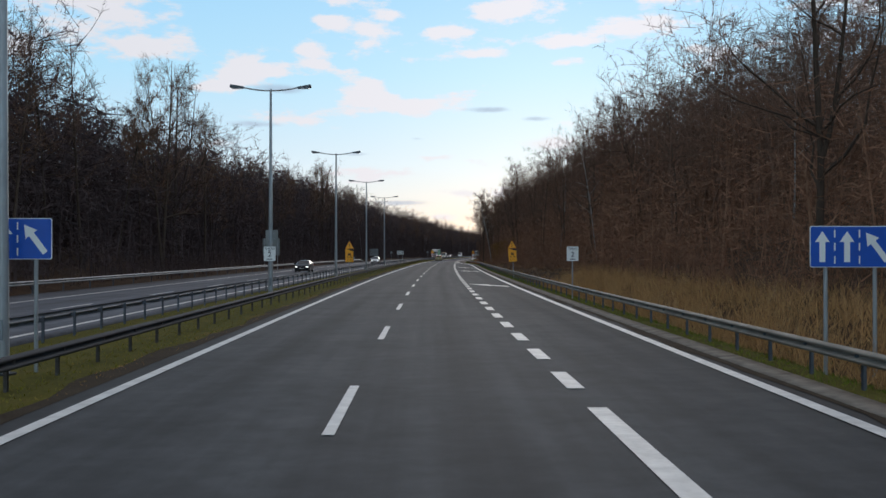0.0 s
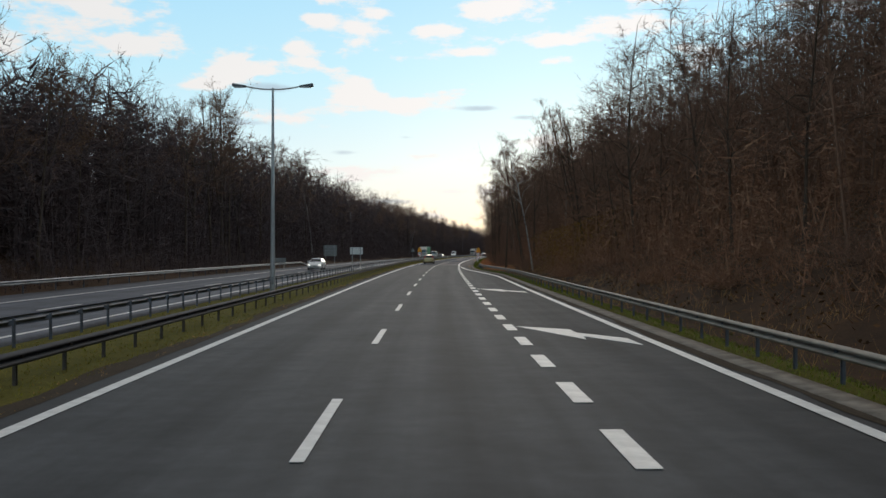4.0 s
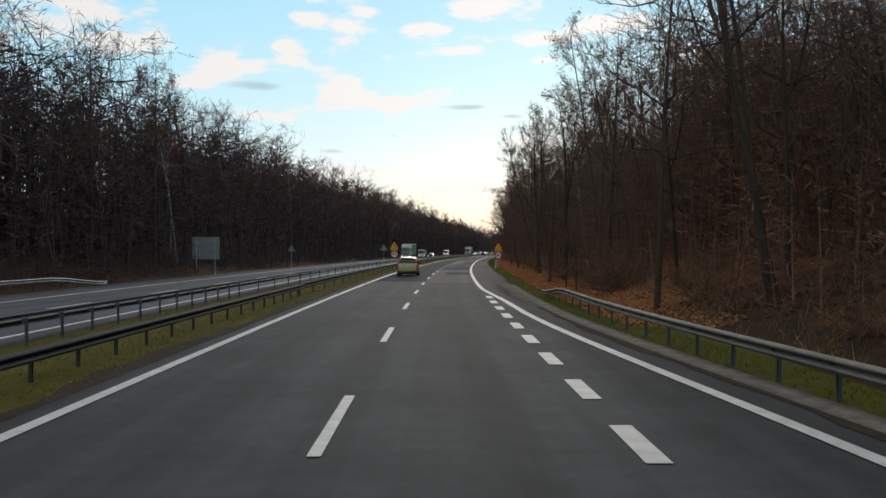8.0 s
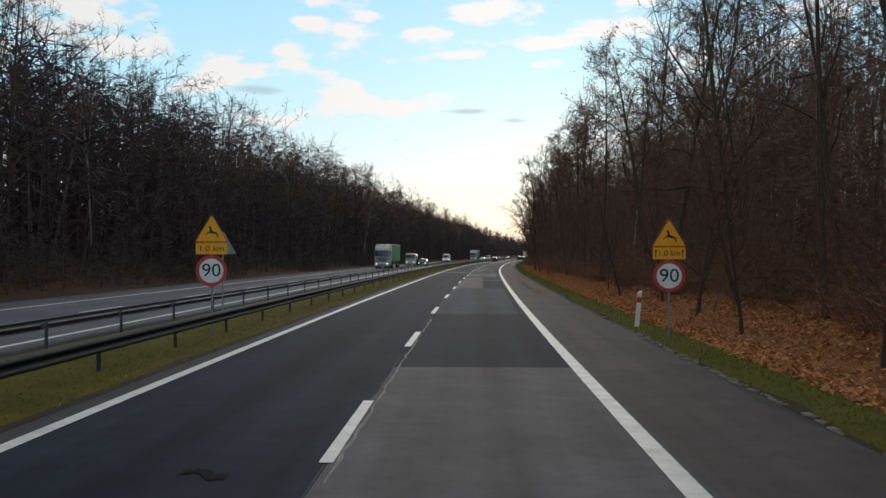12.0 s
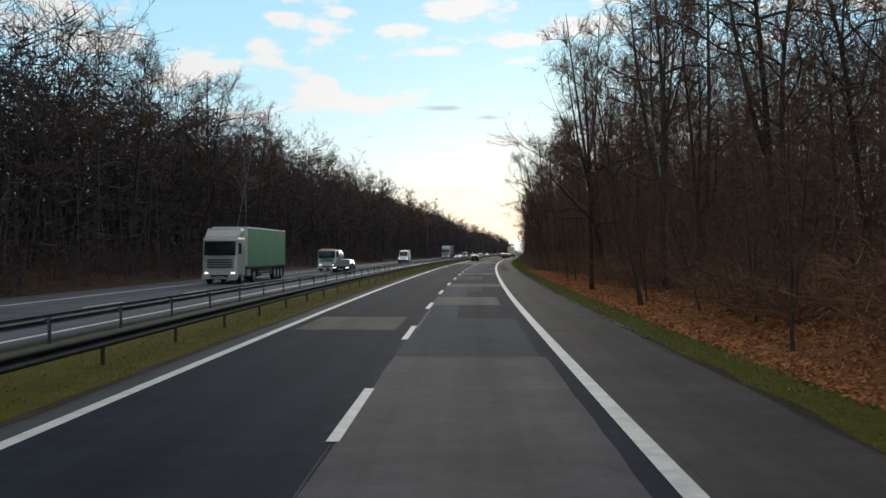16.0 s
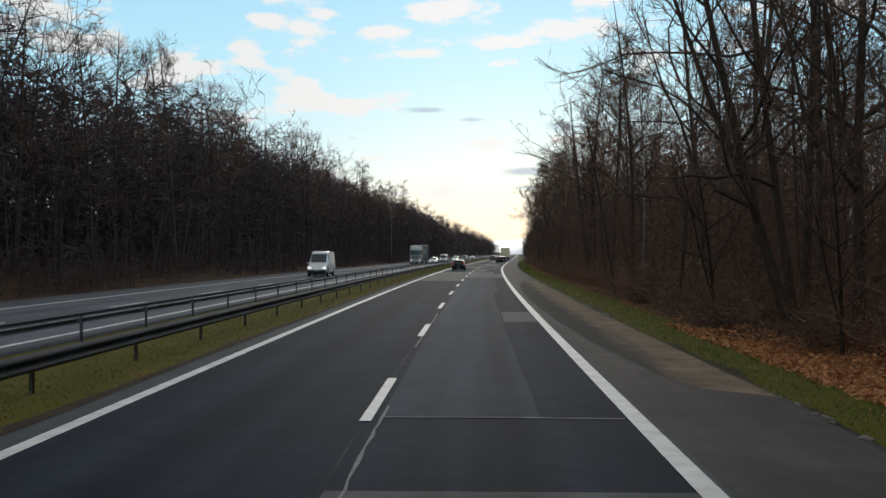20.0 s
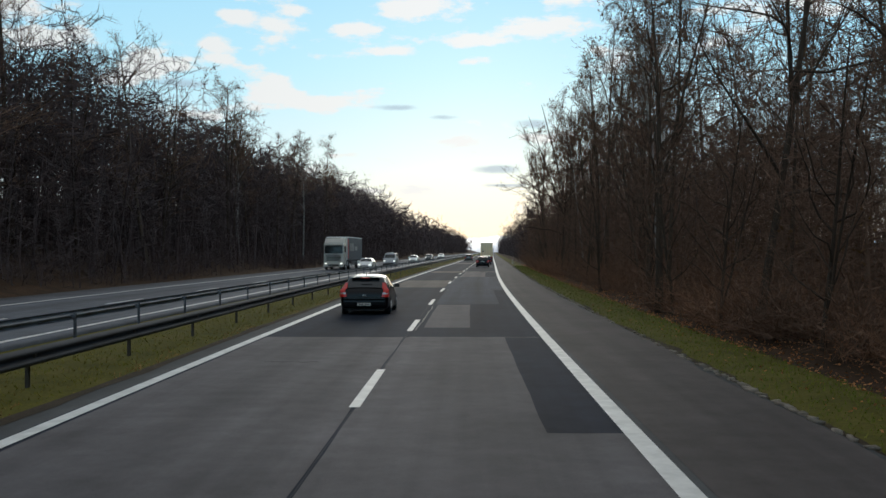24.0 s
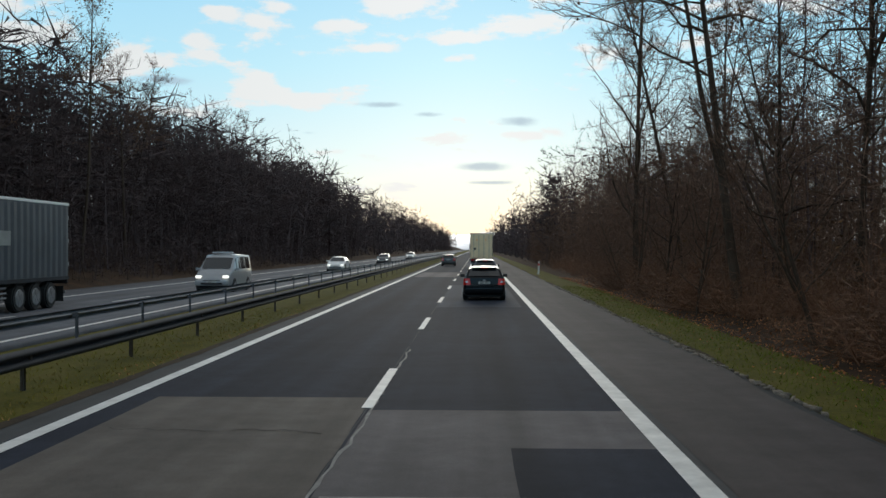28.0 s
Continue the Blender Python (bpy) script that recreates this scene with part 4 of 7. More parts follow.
def lane_sign(s, n, bottom, posts):
    sign = empty_thing("lane_sign", "blue lane sign with two straight and one slanting white arrow", "road sign", "blue lane signs")
    w, h = 1.42, 0.70
    z = bottom + h / 2
    shape("plate", rect(0, z, w, h, 0.04), -0.010, 0.012, SIGN_WHITE, sign, "white sign rim")
    shape("face", rect(0, z, w - 0.025, h - 0.025, 0.035), -0.015, 0.005, SIGN_BLUE, sign, "bright blue sign face")
    arrow = [(-0.05, -0.26), (0.05, -0.26), (0.05, 0.08), (0.125, 0.08), (0.0, 0.26), (-0.125, 0.08), (-0.05, 0.08)]
    for x in (-0.50, -0.08):
        shape("arrow", [(x + a, z + b) for a, b in arrow], -0.019, 0.004, SIGN_WHITE, sign, "white straight arrow")
    c, d = math.cos(0.64), math.sin(0.64)
    shape("slant_arrow", [(0.42 + a * c - b * 1.15 * d, z + a * d + b * 1.15 * c) for a, b in arrow], -0.019, 0.004, SIGN_WHITE, sign, "white arrow slanting to the left")
    for x in (-0.29, 0.13):
        for dz in (-0.22, 0.0, 0.22):
            shape("dash_print", rect(x, z + dz, 0.024, 0.13), -0.019, 0.004, SIGN_WHITE, sign)
    sign_posts(sign, posts, -0.3, bottom + h - 0.05, 0.035)
    sign.matrix_world = stand(s, n, float(height(s, n)))


lane_sign(16.6, 8.25, 1.90, (-0.42, 0.42))
lane_sign(16.9, -6.0, 1.92, (-0.42, 0.42))


def taxi_sign(s, n, post):
    sign = empty_thing("taxi_sign", "small white taxi rank distance sign with black writing", "road sign", "small white signs")
    z = 2.0
    shape("plate", rect(0, z, 0.52, 0.64, 0.03), -0.010, 0.012, SIGN_WHITE, sign)
    text_part("word", "TAXI", 0, -0.012, z + 0.22, 0.15, SIGN_BLACK, sign, 0.42)
    text_part("number", "2", 0, -0.012, z - 0.04, 0.32, SIGN_BLACK, sign)
    shape("small_print", rect(0, z - 0.24, 0.24, 0.035), -0.014, 0.003, SIGN_BLACK, sign)
    if post:
        sign_posts(sign, (0.0,), -0.4, z + 0.3, 0.03)
    else:
        bm = bmesh.new()
        tube(bm, (0, 0.10, z + 0.1), (0, 0.10, z + 0.16), 0.125, seg=16)
        part("clamp", bm, POLE, sign)
    sign.matrix_world = stand(s, n, float(height(s, n)))


taxi_sign(43.9, 7.45, True)
taxi_sign(44.05, -6.02, False)


def board(s, n, w, h, bottom, legs, turn=0.0, mat=SIGN_BACK):
    """The back of a large sign for the oncoming traffic, with its legs and cross rails."""
    sign = empty_thing("sign_board", "dull grey metal back of a large road sign on legs", "road sign", "backs of large signs")
    shape("sheet", rect(0, bottom + h / 2, w, h, 0.03), 0.03, 0.02, mat, sign)
    for k in (0.2, 0.5, 0.8):
        bm = bmesh.new()
        box(bm, 0, 0.015, bottom + h * k, w * 0.96, 0.03, 0.05)
        part("cross_rail", bm, POLE, sign)
    sign_posts(sign, legs, -0.5, bottom + h, 0.04, -0.04)
    sign.matrix_world = stand(s, n, float(height(s, n)), turn)


board(121.5, -19.4, 2.1, 2.1, 1.7, (-0.8, 0.05, 0.8))
board(249.0, -18.3, 2.2, 1.8, 1.2, (-0.75, 0.75))
board(179.0, -6.6, 1.2, 0.66, 1.78, (-0.38, 0.38), 0.0, SIGN_WHITE)
board(205.0, -18.6, 1.8, 0.55, 0.55, (-0.7, 0.7))


def sign_back(s, n, z, kind):
    sign = empty_thing("small_sign", "grey back of a small road sign on a thin post", "road sign", "backs of small signs")
    pts = triangle(0.9, 0.78, z) if kind == "triangle" else rect(0, z + 0.3, 0.55, 0.6, 0.03)
    shape("sheet", pts, 0.03, 0.012, SIGN_BACK, sign)
    for k in (0.2, 0.45):
        bm = bmesh.new()
        box(bm, 0, 0.018, z + k, 0.3, 0.022, 0.04)
        part("bracket", bm, POLE, sign)
    sign_posts(sign, (0.0,), -0.3, z + 0.5, 0.03, -0.02)
    sign.matrix_world = stand(s, n, float(height(s, n)))


sign_back(281.3, -17.2, 1.95, "triangle")
sign_back(287.0, -7.2, 2.05, "triangle")
sign_back(44.6, -6.02, 2.47, "square")


def marker_post(s, n, lean):
    """A roadside delineator: white post with a red band and slanted top."""
    p = empty_thing("marker_post", "white plastic roadside marker post with red reflector band", "marker post", "marker posts")
    bm = bmesh.new()
    g = box(bm, 0, 0, 0.45, 0.12, 0.08, 1.1, 0.02)
    for v in g:
        if v.co.z > 0.9:
            v.co.z += 0.4 * v.co.x
    part("body", bm, SIGN_WHITE, p)
    bm = bmesh.new()
    box(bm, 0, 0, 0.76, 0.126, 0.086, 0.16, 0.018)
    part("band", bm, SIGN_RED, p, "red reflector band")
    p.matrix_world = stand(s, n, float(height(s, n))) @ pose(0, 0, 0, 0, lean)


for s, n, lean in ((281.4, 6.0, 5), (664.0, 6.2, 2)):
    marker_post(s, n, lean)


def street_lamp(s, n):
    lamp = empty_thing("street_lamp", "tall grey steel street lamp with two dark heads", "street lamp", "street lamps in the median")
    bm = bmesh.new()
    tube(bm, (0, 0, -0.2), (0, 0, 2.2), 0.115, 0.10, 14)
    tube(bm, (0, 0, 2.2), (0, 0, 9.35), 0.095, 0.05, 14)
    part("pole", bm, POLE, lamp, smooth=True)
    bm = bmesh.new()
    box(bm, 0, -0.11, 0.75, 0.11, 0.02, 0.34, 0.008)
    part("service_door", bm, ZINC, lamp)
    bm = bmesh.new()
    tube(bm, (0, 0, 0.0), (0, 0, 0.03), 0.22, seg=16)
    part("foot_plate", bm, ZINC_SHADED, lamp)
    for k in (-1, 1):
        bm = bmesh.new()
        for i in range(4):
            a, b = i / 4, (i + 1) / 4
            z = lambda u: 9.28 + 0.16 * u * u
            tube(bm, (k * 1.3 * a, 0, z(a)), (k * 1.3 * b, 0, z(b)), 0.032, seg=8)
        arm = part("arm", bm, POLE, lamp)
        bm = bmesh.new()
        g = box(bm, 0, 0, 0, 0.62, 0.26, 0.15, 0.05)
        for v in g:
            if v.co.x * k < 0:
                v.co.y *= 0.55
                v.co.z *= 0.7
        bmesh.ops.rotate(bm, verts=bm.verts, cent=(0, 0, 0), matrix=Euler((0, -k * 0.12, 0)).to_matrix())
        bmesh.ops.translate(bm, verts=bm.verts, vec=(k * 1.5, 0, 9.45))
        head = part("head", bm, LAMP_HEAD, lamp, "dark lamp head", smooth=False)
        bm = bmesh.new()
        box(bm, k * 1.54, 0, 9.385, 0.36, 0.18, 0.04, 0.015)
        part("lens", bm, LAMP_CLEAR, head)
    lamp.matrix_world = stand(s, n, float(height(s, n)))
    return lamp


first = street_lamp(44.2, -6.0)
for s in (-12.8, 16.6, 72.7, 101.2, 129.7):
    copy_thing(first, stand(s, -6.0, float(height(s, -6.0)), 0, 1.0))

# ---- vehicles ----
def paint(name, colour, metal=0.2):
    m = plain(name, colour, 0.3, metal, 0.06, 2.0, 0.45 if max(colour) > 0.05 else 0.3)
    m.node_tree.nodes["Principled BSDF"].inputs["Specular IOR Level"].default_value = 0.1
    return m


# shapes of cars, rear to front: y, underside, belt, top, half width low, half width at belt, half width at top
CAR_SHAPES = {
    "hatchback": ((-2.12, 0.34, 0.58, 0.62, 0.74, 0.72, 0.68), (-2.09, 0.27, 0.80, 0.84, 0.83, 0.80, 0.74), (-2.03, 0.25, 0.92, 0.95, 0.865, 0.84, 0.76), (-1.97, 0.24, 0.95, 0.99, 0.875, 0.855, 0.74),
                  (-1.56, 0.22, 0.97, 1.37, 0.885, 0.87, 0.61), (-1.1, 0.2, 0.96, 1.44, 0.885, 0.88, 0.61), (-0.3, 0.2, 0.95, 1.47, 0.885, 0.88, 0.62), (0.35, 0.2, 0.94, 1.42, 0.885, 0.88, 0.60),
                  (1.15, 0.2, 0.93, 0.98, 0.88, 0.86, 0.74), (1.75, 0.22, 0.82, 0.86, 0.86, 0.82, 0.66), (2.05, 0.24, 0.66, 0.70, 0.80, 0.74, 0.56), (2.12, 0.32, 0.54, 0.57, 0.70, 0.66, 0.5)),
    "estate": ((-2.28, 0.36, 0.66, 0.70, 0.78, 0.76, 0.70), (-2.22, 0.27, 0.95, 0.98, 0.85, 0.83, 0.74), (-2.14, 0.25, 0.98, 1.04, 0.87, 0.85, 0.72), (-1.86, 0.22, 0.99, 1.41, 0.885, 0.87, 0.61),
               (-1.1, 0.2, 0.96, 1.46, 0.885, 0.88, 0.62), (-0.3, 0.2, 0.95, 1.47, 0.885, 0.88, 0.62), (0.35, 0.2, 0.94, 1.41, 0.885, 0.88, 0.60), (1.2, 0.2, 0.93, 0.97, 0.88, 0.86, 0.74),
               (1.85, 0.22, 0.82, 0.86, 0.86, 0.82, 0.66), (2.2, 0.24, 0.66, 0.70, 0.80, 0.74, 0.56), (2.28, 0.32, 0.54, 0.57, 0.70, 0.66, 0.5)),
    "people_carrier": ((-2.26, 0.38, 0.66, 0.70, 0.80, 0.78, 0.74), (-2.22, 0.28, 1.02, 1.06, 0.87, 0.86, 0.78), (-2.16, 0.26, 1.05, 1.12, 0.90, 0.88, 0.78), (-1.92, 0.24, 1.05, 1.60, 0.91, 0.90, 0.66),
                       (-1.2, 0.22, 1.03, 1.67, 0.915, 0.91, 0.67), (-0.2, 0.22, 1.02, 1.66, 0.915, 0.91, 0.68), (0.45, 0.22, 1.02, 1.56, 0.915, 0.91, 0.66), (1.45, 0.22, 1.0, 1.05, 0.91, 0.88, 0.74),
                       (1.95, 0.24, 0.86, 0.90, 0.87, 0.84, 0.66), (2.2, 0.26, 0.68, 0.72, 0.82, 0.76, 0.58), (2.26, 0.34, 0.56, 0.6, 0.72, 0.68, 0.5)),
    "saloon": ((-2.3, 0.38, 0.72, 0.76, 0.74, 0.72, 0.66), (-2.22, 0.28, 0.98, 1.01, 0.84, 0.82, 0.72), (-1.75, 0.24, 0.98, 1.03, 0.87, 0.85, 0.72), (-0.95, 0.2, 0.97, 1.38, 0.885, 0.87, 0.58),
               (-0.3, 0.2, 0.95, 1.43, 0.885, 0.88, 0.60), (0.25, 0.2, 0.94, 1.38, 0.885, 0.88, 0.59), (1.1, 0.2, 0.92, 0.96, 0.88, 0.86, 0.74), (1.8, 0.22, 0.80, 0.84, 0.86, 0.82, 0.66),
               (2.2, 0.24, 0.66, 0.70, 0.80, 0.74, 0.56), (2.3, 0.32, 0.54, 0.57, 0.70, 0.66, 0.5)),
    "van": ((-2.7, 0.42, 1.20, 2.30, 0.93, 0.95, 0.80), (-2.66, 0.36, 1.20, 2.42, 0.97, 0.98, 0.84), (-1.4, 0.34, 1.22, 2.46, 0.99, 0.99, 0.85), (0.3, 0.34, 1.22, 2.44, 0.99, 0.99, 0.84),
            (0.85, 0.34, 1.22, 2.25, 0.99, 0.98, 0.78), (1.75, 0.34, 1.20, 1.30, 0.98, 0.95, 0.80), (2.35, 0.36, 1.0, 1.06, 0.95, 0.90, 0.72), (2.6, 0.38, 0.78, 0.82, 0.90, 0.84, 0.66), (2.7, 0.42, 0.6, 0.64, 0.8, 0.74, 0.6)),
    "minibus": ((-2.4, 0.40, 1.10, 1.80, 0.90, 0.92, 0.76), (-2.36, 0.34, 1.10, 1.90, 0.94, 0.95, 0.80), (-1.2, 0.30, 1.10, 1.94, 0.955, 0.955, 0.80), (0.3, 0.30, 1.10, 1.93, 0.955, 0.955, 0.80),
                (0.75, 0.30, 1.10, 1.80, 0.955, 0.95, 0.75), (1.6, 0.30, 1.08, 1.16, 0.95, 0.93, 0.78), (2.1, 0.32, 0.92, 0.98, 0.92, 0.88, 0.70), (2.33, 0.34, 0.72, 0.76, 0.86, 0.80, 0.62), (2.4, 0.38, 0.58, 0.62, 0.76, 0.7, 0.55)),
}
CABIN = {"hatchback": (3, 4, 7, 8), "estate": (2, 3, 6, 7), "people_carrier": (2, 3, 6, 7), "saloon": (2, 3, 5, 6), "van": (0, 1, 4, 5), "minibus": (0, 1, 4, 5)}
SIDE_GLASS = {"hatchback": ((-1.45, -0.42), (-0.36, 0.72)), "estate": ((-1.95, -1.2), (-1.14, -0.32), (-0.26, 0.75)), "people_carrier": ((-2.0, -1.25), (-1.2, -0.3), (-0.24, 0.8)),
              "saloon": ((-1.3, -0.36), (-0.3, 0.66)), "van": ((0.55, 1.35),), "minibus": ((-2.1, -1.1), (-1.0, 0.0), (0.1, 1.15))}


def car_body(shape_rows, seg=None):
    """Lofts the rows into a closed skin."""
    bm = bmesh.new()
    rings = []
    for y, lo, belt, top, wl, wb, wt in shape_rows:
        half = [(wl * 0.90, lo), (wl, lo + 0.10), (max(wl, wb) + 0.012, (lo + belt) * 0.52), (wb, belt - 0.04), (wb - 0.012, belt)]
        if top - belt > 0.2:
            half += [(wb + (wt - wb) * 0.80, belt + (top - belt) * 0.84), (wt, top - 0.035), (wt * 0.72, top), (0, top + 0.02)]
        else:
            half += [(wb + (wt - wb) * 0.3, belt + (top - belt) * 0.5), (wt, top - 0.005), (wt * 0.72, top), (0, top + 0.015)]
        pts = half + [(-x, z) for x, z in half[-2::-1]]
        rings.append([bm.verts.new((x, y, z)) for x, z in pts])
    for a, b in zip(rings, rings[1:]):
        for i in range(len(a) - 1):
            bm.faces.new((a[i], a[i + 1], b[i + 1], b[i]))
        bm.faces.new((a[-1], a[0], b[0], b[-1]))
    bm.faces.new(rings[0])
    bm.faces.new(rings[-1][::-1])
    bmesh.ops.recalc_face_normals(bm, faces=bm.faces[:])
    return bm


def flank_x(rows, y, z):
    """Half the body's width at a place along it and a height."""
    _, lo, belt, top, wl, wb, wt = row_at(rows, y)
    zs = [lo, lo + 0.10, (lo + belt) * 0.52, belt - 0.04, belt, max(belt + 0.01, belt + (top - belt) * 0.84), max(belt + 0.02, top - 0.03)]
    xs = [wl * 0.9, wl, max(wl, wb) + 0.012, wb, wb - 0.012, wb + (wt - wb) * 0.8, wt]
    return float(np.interp(z, zs, xs))


def lamp_cover(rows, last, levels, slim, side, proud=0.030, wrap=0.10):
    """A lamp cover that lies on the rear corner of a body and wraps round to its side."""
    tops, ys = [r[3] for r in rows[:last + 1]], [r[0] for r in rows[:last + 1]]
    bm = bmesh.new()
    strips = []
    for k, z in enumerate(levels):
        u = k / (len(levels) - 1)
        y = float(np.interp(z, tops, ys))
        corner = flank_x(rows, y + 0.02, z)
        pts = [(corner - slim(u), y - proud - 0.012), (corner - 0.5 * slim(u), y - proud - 0.016), (corner - 0.012, y - proud - 0.004)]
        pts += [(flank_x(rows, y + d, z) + proud, y + d) for d in (wrap * 0.3, wrap * 0.65, wrap)]
        pts = [(flank_x(rows, y + 0.06, z) - slim(u) - 0.01, y + 0.05)] + pts + [(flank_x(rows, y + wrap, z) - 0.03, y + wrap + 0.01)]
        strips.append([bm.verts.new((side * x, v, z)) for x, v in pts])
    for a, b in zip(strips, strips[1:]):
        for i in range(len(a) - 1):
            bm.faces.new((a[i], a[i + 1], b[i + 1], b[i]))
    bm.faces.new(strips[0])
    bm.faces.new(strips[-1][::-1])
    bmesh.ops.recalc_face_normals(bm, faces=bm.faces[:])
    return bm


def row_at(rows, y):
    ys = [r[0] for r in rows]
    return [float(np.interp(y, ys, [r[i] for r in rows])) for i in range(7)]


def side_window(rows, y0, y1, side, out=0.008):
    """A side pane that follows the flank from belt to roof edge."""
    bm = bmesh.new()
    strips = []
    for y in np.linspace(y0, y1, 5):
        _, lo, belt, top, wl, wb, wt = row_at(rows, y)
        pts = []
        for f in (0.07, 0.5, 0.80):
            pts.append((side * (wb - 0.012 + (wt - wb) * f * 0.95 + out), y, belt + (top - belt) * f * 1.05))
        strips.append([bm.verts.new(p) for p in pts])
    for a, b in zip(strips, strips[1:]):
        for i in range(2):
            bm.faces.new((a[i], a[i + 1], b[i + 1], b[i]))
    return bm


def cross_window(a, b, f0, f1, out_y):
    """A windscreen or rear pane between two rows of the shape."""
    bm = bmesh.new()
    lines = []
    for f in np.linspace(f0, f1, 4):
        y, z = a[0] + (b[0] - a[0]) * f, a[3] + (b[3] - a[3]) * f + 0.018
        w = (a[6] + (b[6] - a[6]) * f) * 0.95
        lines.append([bm.verts.new((x * w, y + out_y * 0.022, z + 0.010 - 0.02 * abs(x) ** 3)) for x in np.linspace(-1, 1, 9)])
    for p, q in zip(lines, lines[1:]):
        for i in range(8):
            bm.faces.new((p[i], p[i + 1], q[i + 1], q[i]))
    return bm


def wheel(parent, x, y, r, width, side):
    w = empty_part("wheel", parent, (x, y, r))
    bm = bmesh.new()
    g = bmesh.ops.create_cone(bm, cap_ends=True, segments=24, radius1=r, radius2=r, depth=width)["verts"]
    bmesh.ops.bevel(bm, geom=[e for e in bm.edges if e.calc_face_angle(0) > 1], offset=width * 0.16, segments=2, affect="EDGES")
    bmesh.ops.rotate(bm, verts=bm.verts, cent=(0, 0, 0), matrix=Euler((0, math.pi / 2, 0)).to_matrix())
    part("tyre", bm, TYRE, w, smooth=False)
    bm = bmesh.new()
    bmesh.ops.create_cone(bm, cap_ends=True, segments=20, radius1=r * 0.66, radius2=r * 0.60, depth=0.03)
    bmesh.ops.rotate(bm, verts=bm.verts, cent=(0, 0, 0), matrix=Euler((0, side * math.pi / 2, 0)).to_matrix())
    bmesh.ops.translate(bm, verts=bm.verts, vec=(side * width * 0.5, 0, 0))
    for i in range(5):
        a = i * 2 * math.pi / 5
        box(bm, side * (width * 0.5 + 0.02), math.cos(a) * r * 0.34, math.sin(a) * r * 0.34, 0.02, r * 0.14, r * 0.5, tilt=(math.degrees(a) - 90, 0, 0))
    part("rim", bm, RIM, w)
    return w


def empty_part(name, parent, place):
    ob = new(name)
    ob.parent = parent
    ob.location = place
    return ob


def small_box(name, parent, mat, x, y, z, sx, sy, sz, bevel=0.01, tilt=None, label=""):
    bm = bmesh.new()
    box(bm, x, y, z, sx, sy, sz, bevel, tilt)
    return part(name, bm, mat, parent, label)


def car(kind, colour, label, s, n, turn=0.0, lit=False, lift=0.0, rails=None, plate_z=None, group="", antenna=False, tall_lamps=False, base="lower", beacon=False, squash=1.0, slender=1.0, sheen=0.2):
    rows = CAR_SHAPES[kind]
    thing = empty_thing({"people_carrier": "people_carrier", "van": "van", "minibus": "minibus"}.get(kind, "car"), label, "van" if kind in ("van", "minibus") else "car", group)
    skin = paint("car paint " + label.split()[0], colour, sheen)
    part("body", car_body(rows), skin, thing, smooth=True)
    a0, a1, b0, b1 = CABIN[kind]
    rear, front = rows[0], rows[-1]
    length = front[0]
    if kind in ("van", "minibus"):
        small_box("rear_window", thing, CAR_GLASS, 0, rear[0] - 0.004, (rear[2] + rear[3]) * 0.53, rear[6] * 1.7, 0.012, 0.42)
    else:
        part("rear_window", cross_window(rows[a0], rows[a1], 0.03, 0.93, -1), CAR_GLASS, thing, "dark rear window", True)
        _, _, _, top, _, _, wt = rows[a1]
        small_box("spoiler", thing, skin, 0, rows[a1][0] - 0.08, top + 0.012, wt * 1.72, 0.20, 0.03, 0.012)
        small_box("brake_light", thing, TAIL_LAMP, 0, rows[a1][0] - 0.188, top + 0.010, 0.34, 0.016, 0.035, 0.004)
        small_box("wiper", thing, PLASTIC, 0.06, rows[a0][0] + 0.085, rows[a0][3] + 0.15, 0.44, 0.02, 0.03, 0.008, (0, -4, 0))
    part("windscreen", cross_window(rows[b1], rows[b0], 0.06, 0.92, 1), CAR_GLASS, thing, "dark windscreen", True)
    for y0, y1 in SIDE_GLASS[kind]:
        for side in (-1, 1):
            part("side_window", side_window(rows, y0, y1, side), CAR_GLASS, thing, "", True)
    wheel_r = 0.36 if kind == "van" else 0.32
    for y in (length * -0.60, length * 0.62):
        for side in (-1, 1):
            w = row_at(rows, y)[4]
            bm = bmesh.new()
            bmesh.ops.create_cone(bm, cap_ends=True, segments=24, radius1=wheel_r + 0.055, radius2=wheel_r + 0.055, depth=0.05)
            bmesh.ops.rotate(bm, verts=bm.verts, cent=(0, 0, 0), matrix=Euler((0, math.pi / 2, 0)).to_matrix())
            bmesh.ops.translate(bm, verts=bm.verts, vec=(side * (w - 0.004), y, wheel_r + 0.02))
            part("wheel_arch", bm, PLASTIC, thing)
            wheel(thing, side * (w - 0.075), y, wheel_r, 0.21, side)
    for side in (-1, 1):
        y = row_at(rows, rows[b1][0] - 0.35)
        m = small_box("mirror", thing, skin if lit else PLASTIC, side * (y[5] + 0.11), rows[b1][0] - 0.35, y[2] + 0.08, 0.20, 0.12, 0.15, 0.035)
        small_box("mirror_arm", m, PLASTIC, side * (y[5] + 0.01), rows[b1][0] - 0.35, y[2] + 0.03, 0.08, 0.06, 0.05, 0.01)
    # tail
    wide = rows[1][5]
    small_box("rear_bumper", thing, skin if base == "body" else PLASTIC, 0, rear[0] + 0.05, rear[1] + 0.10, wide * 1.98, 0.24, 0.24, 0.06)
    small_box("bumper_lip", thing, skin, 0, rear[0] + 0.04, rear[1] + 0.26, wide * 1.96, 0.22, 0.07, 0.025)
    small_box("underside", thing, PLASTIC, 0, 0, 0.24, wide * 1.7, length * 1.85, 0.16, 0.02)
    pz = plate_z if plate_z else rear[1] + 0.07
    py = rear[0] - 0.075 if pz < rear[1] + 0.25 else rear[0] - 0.012
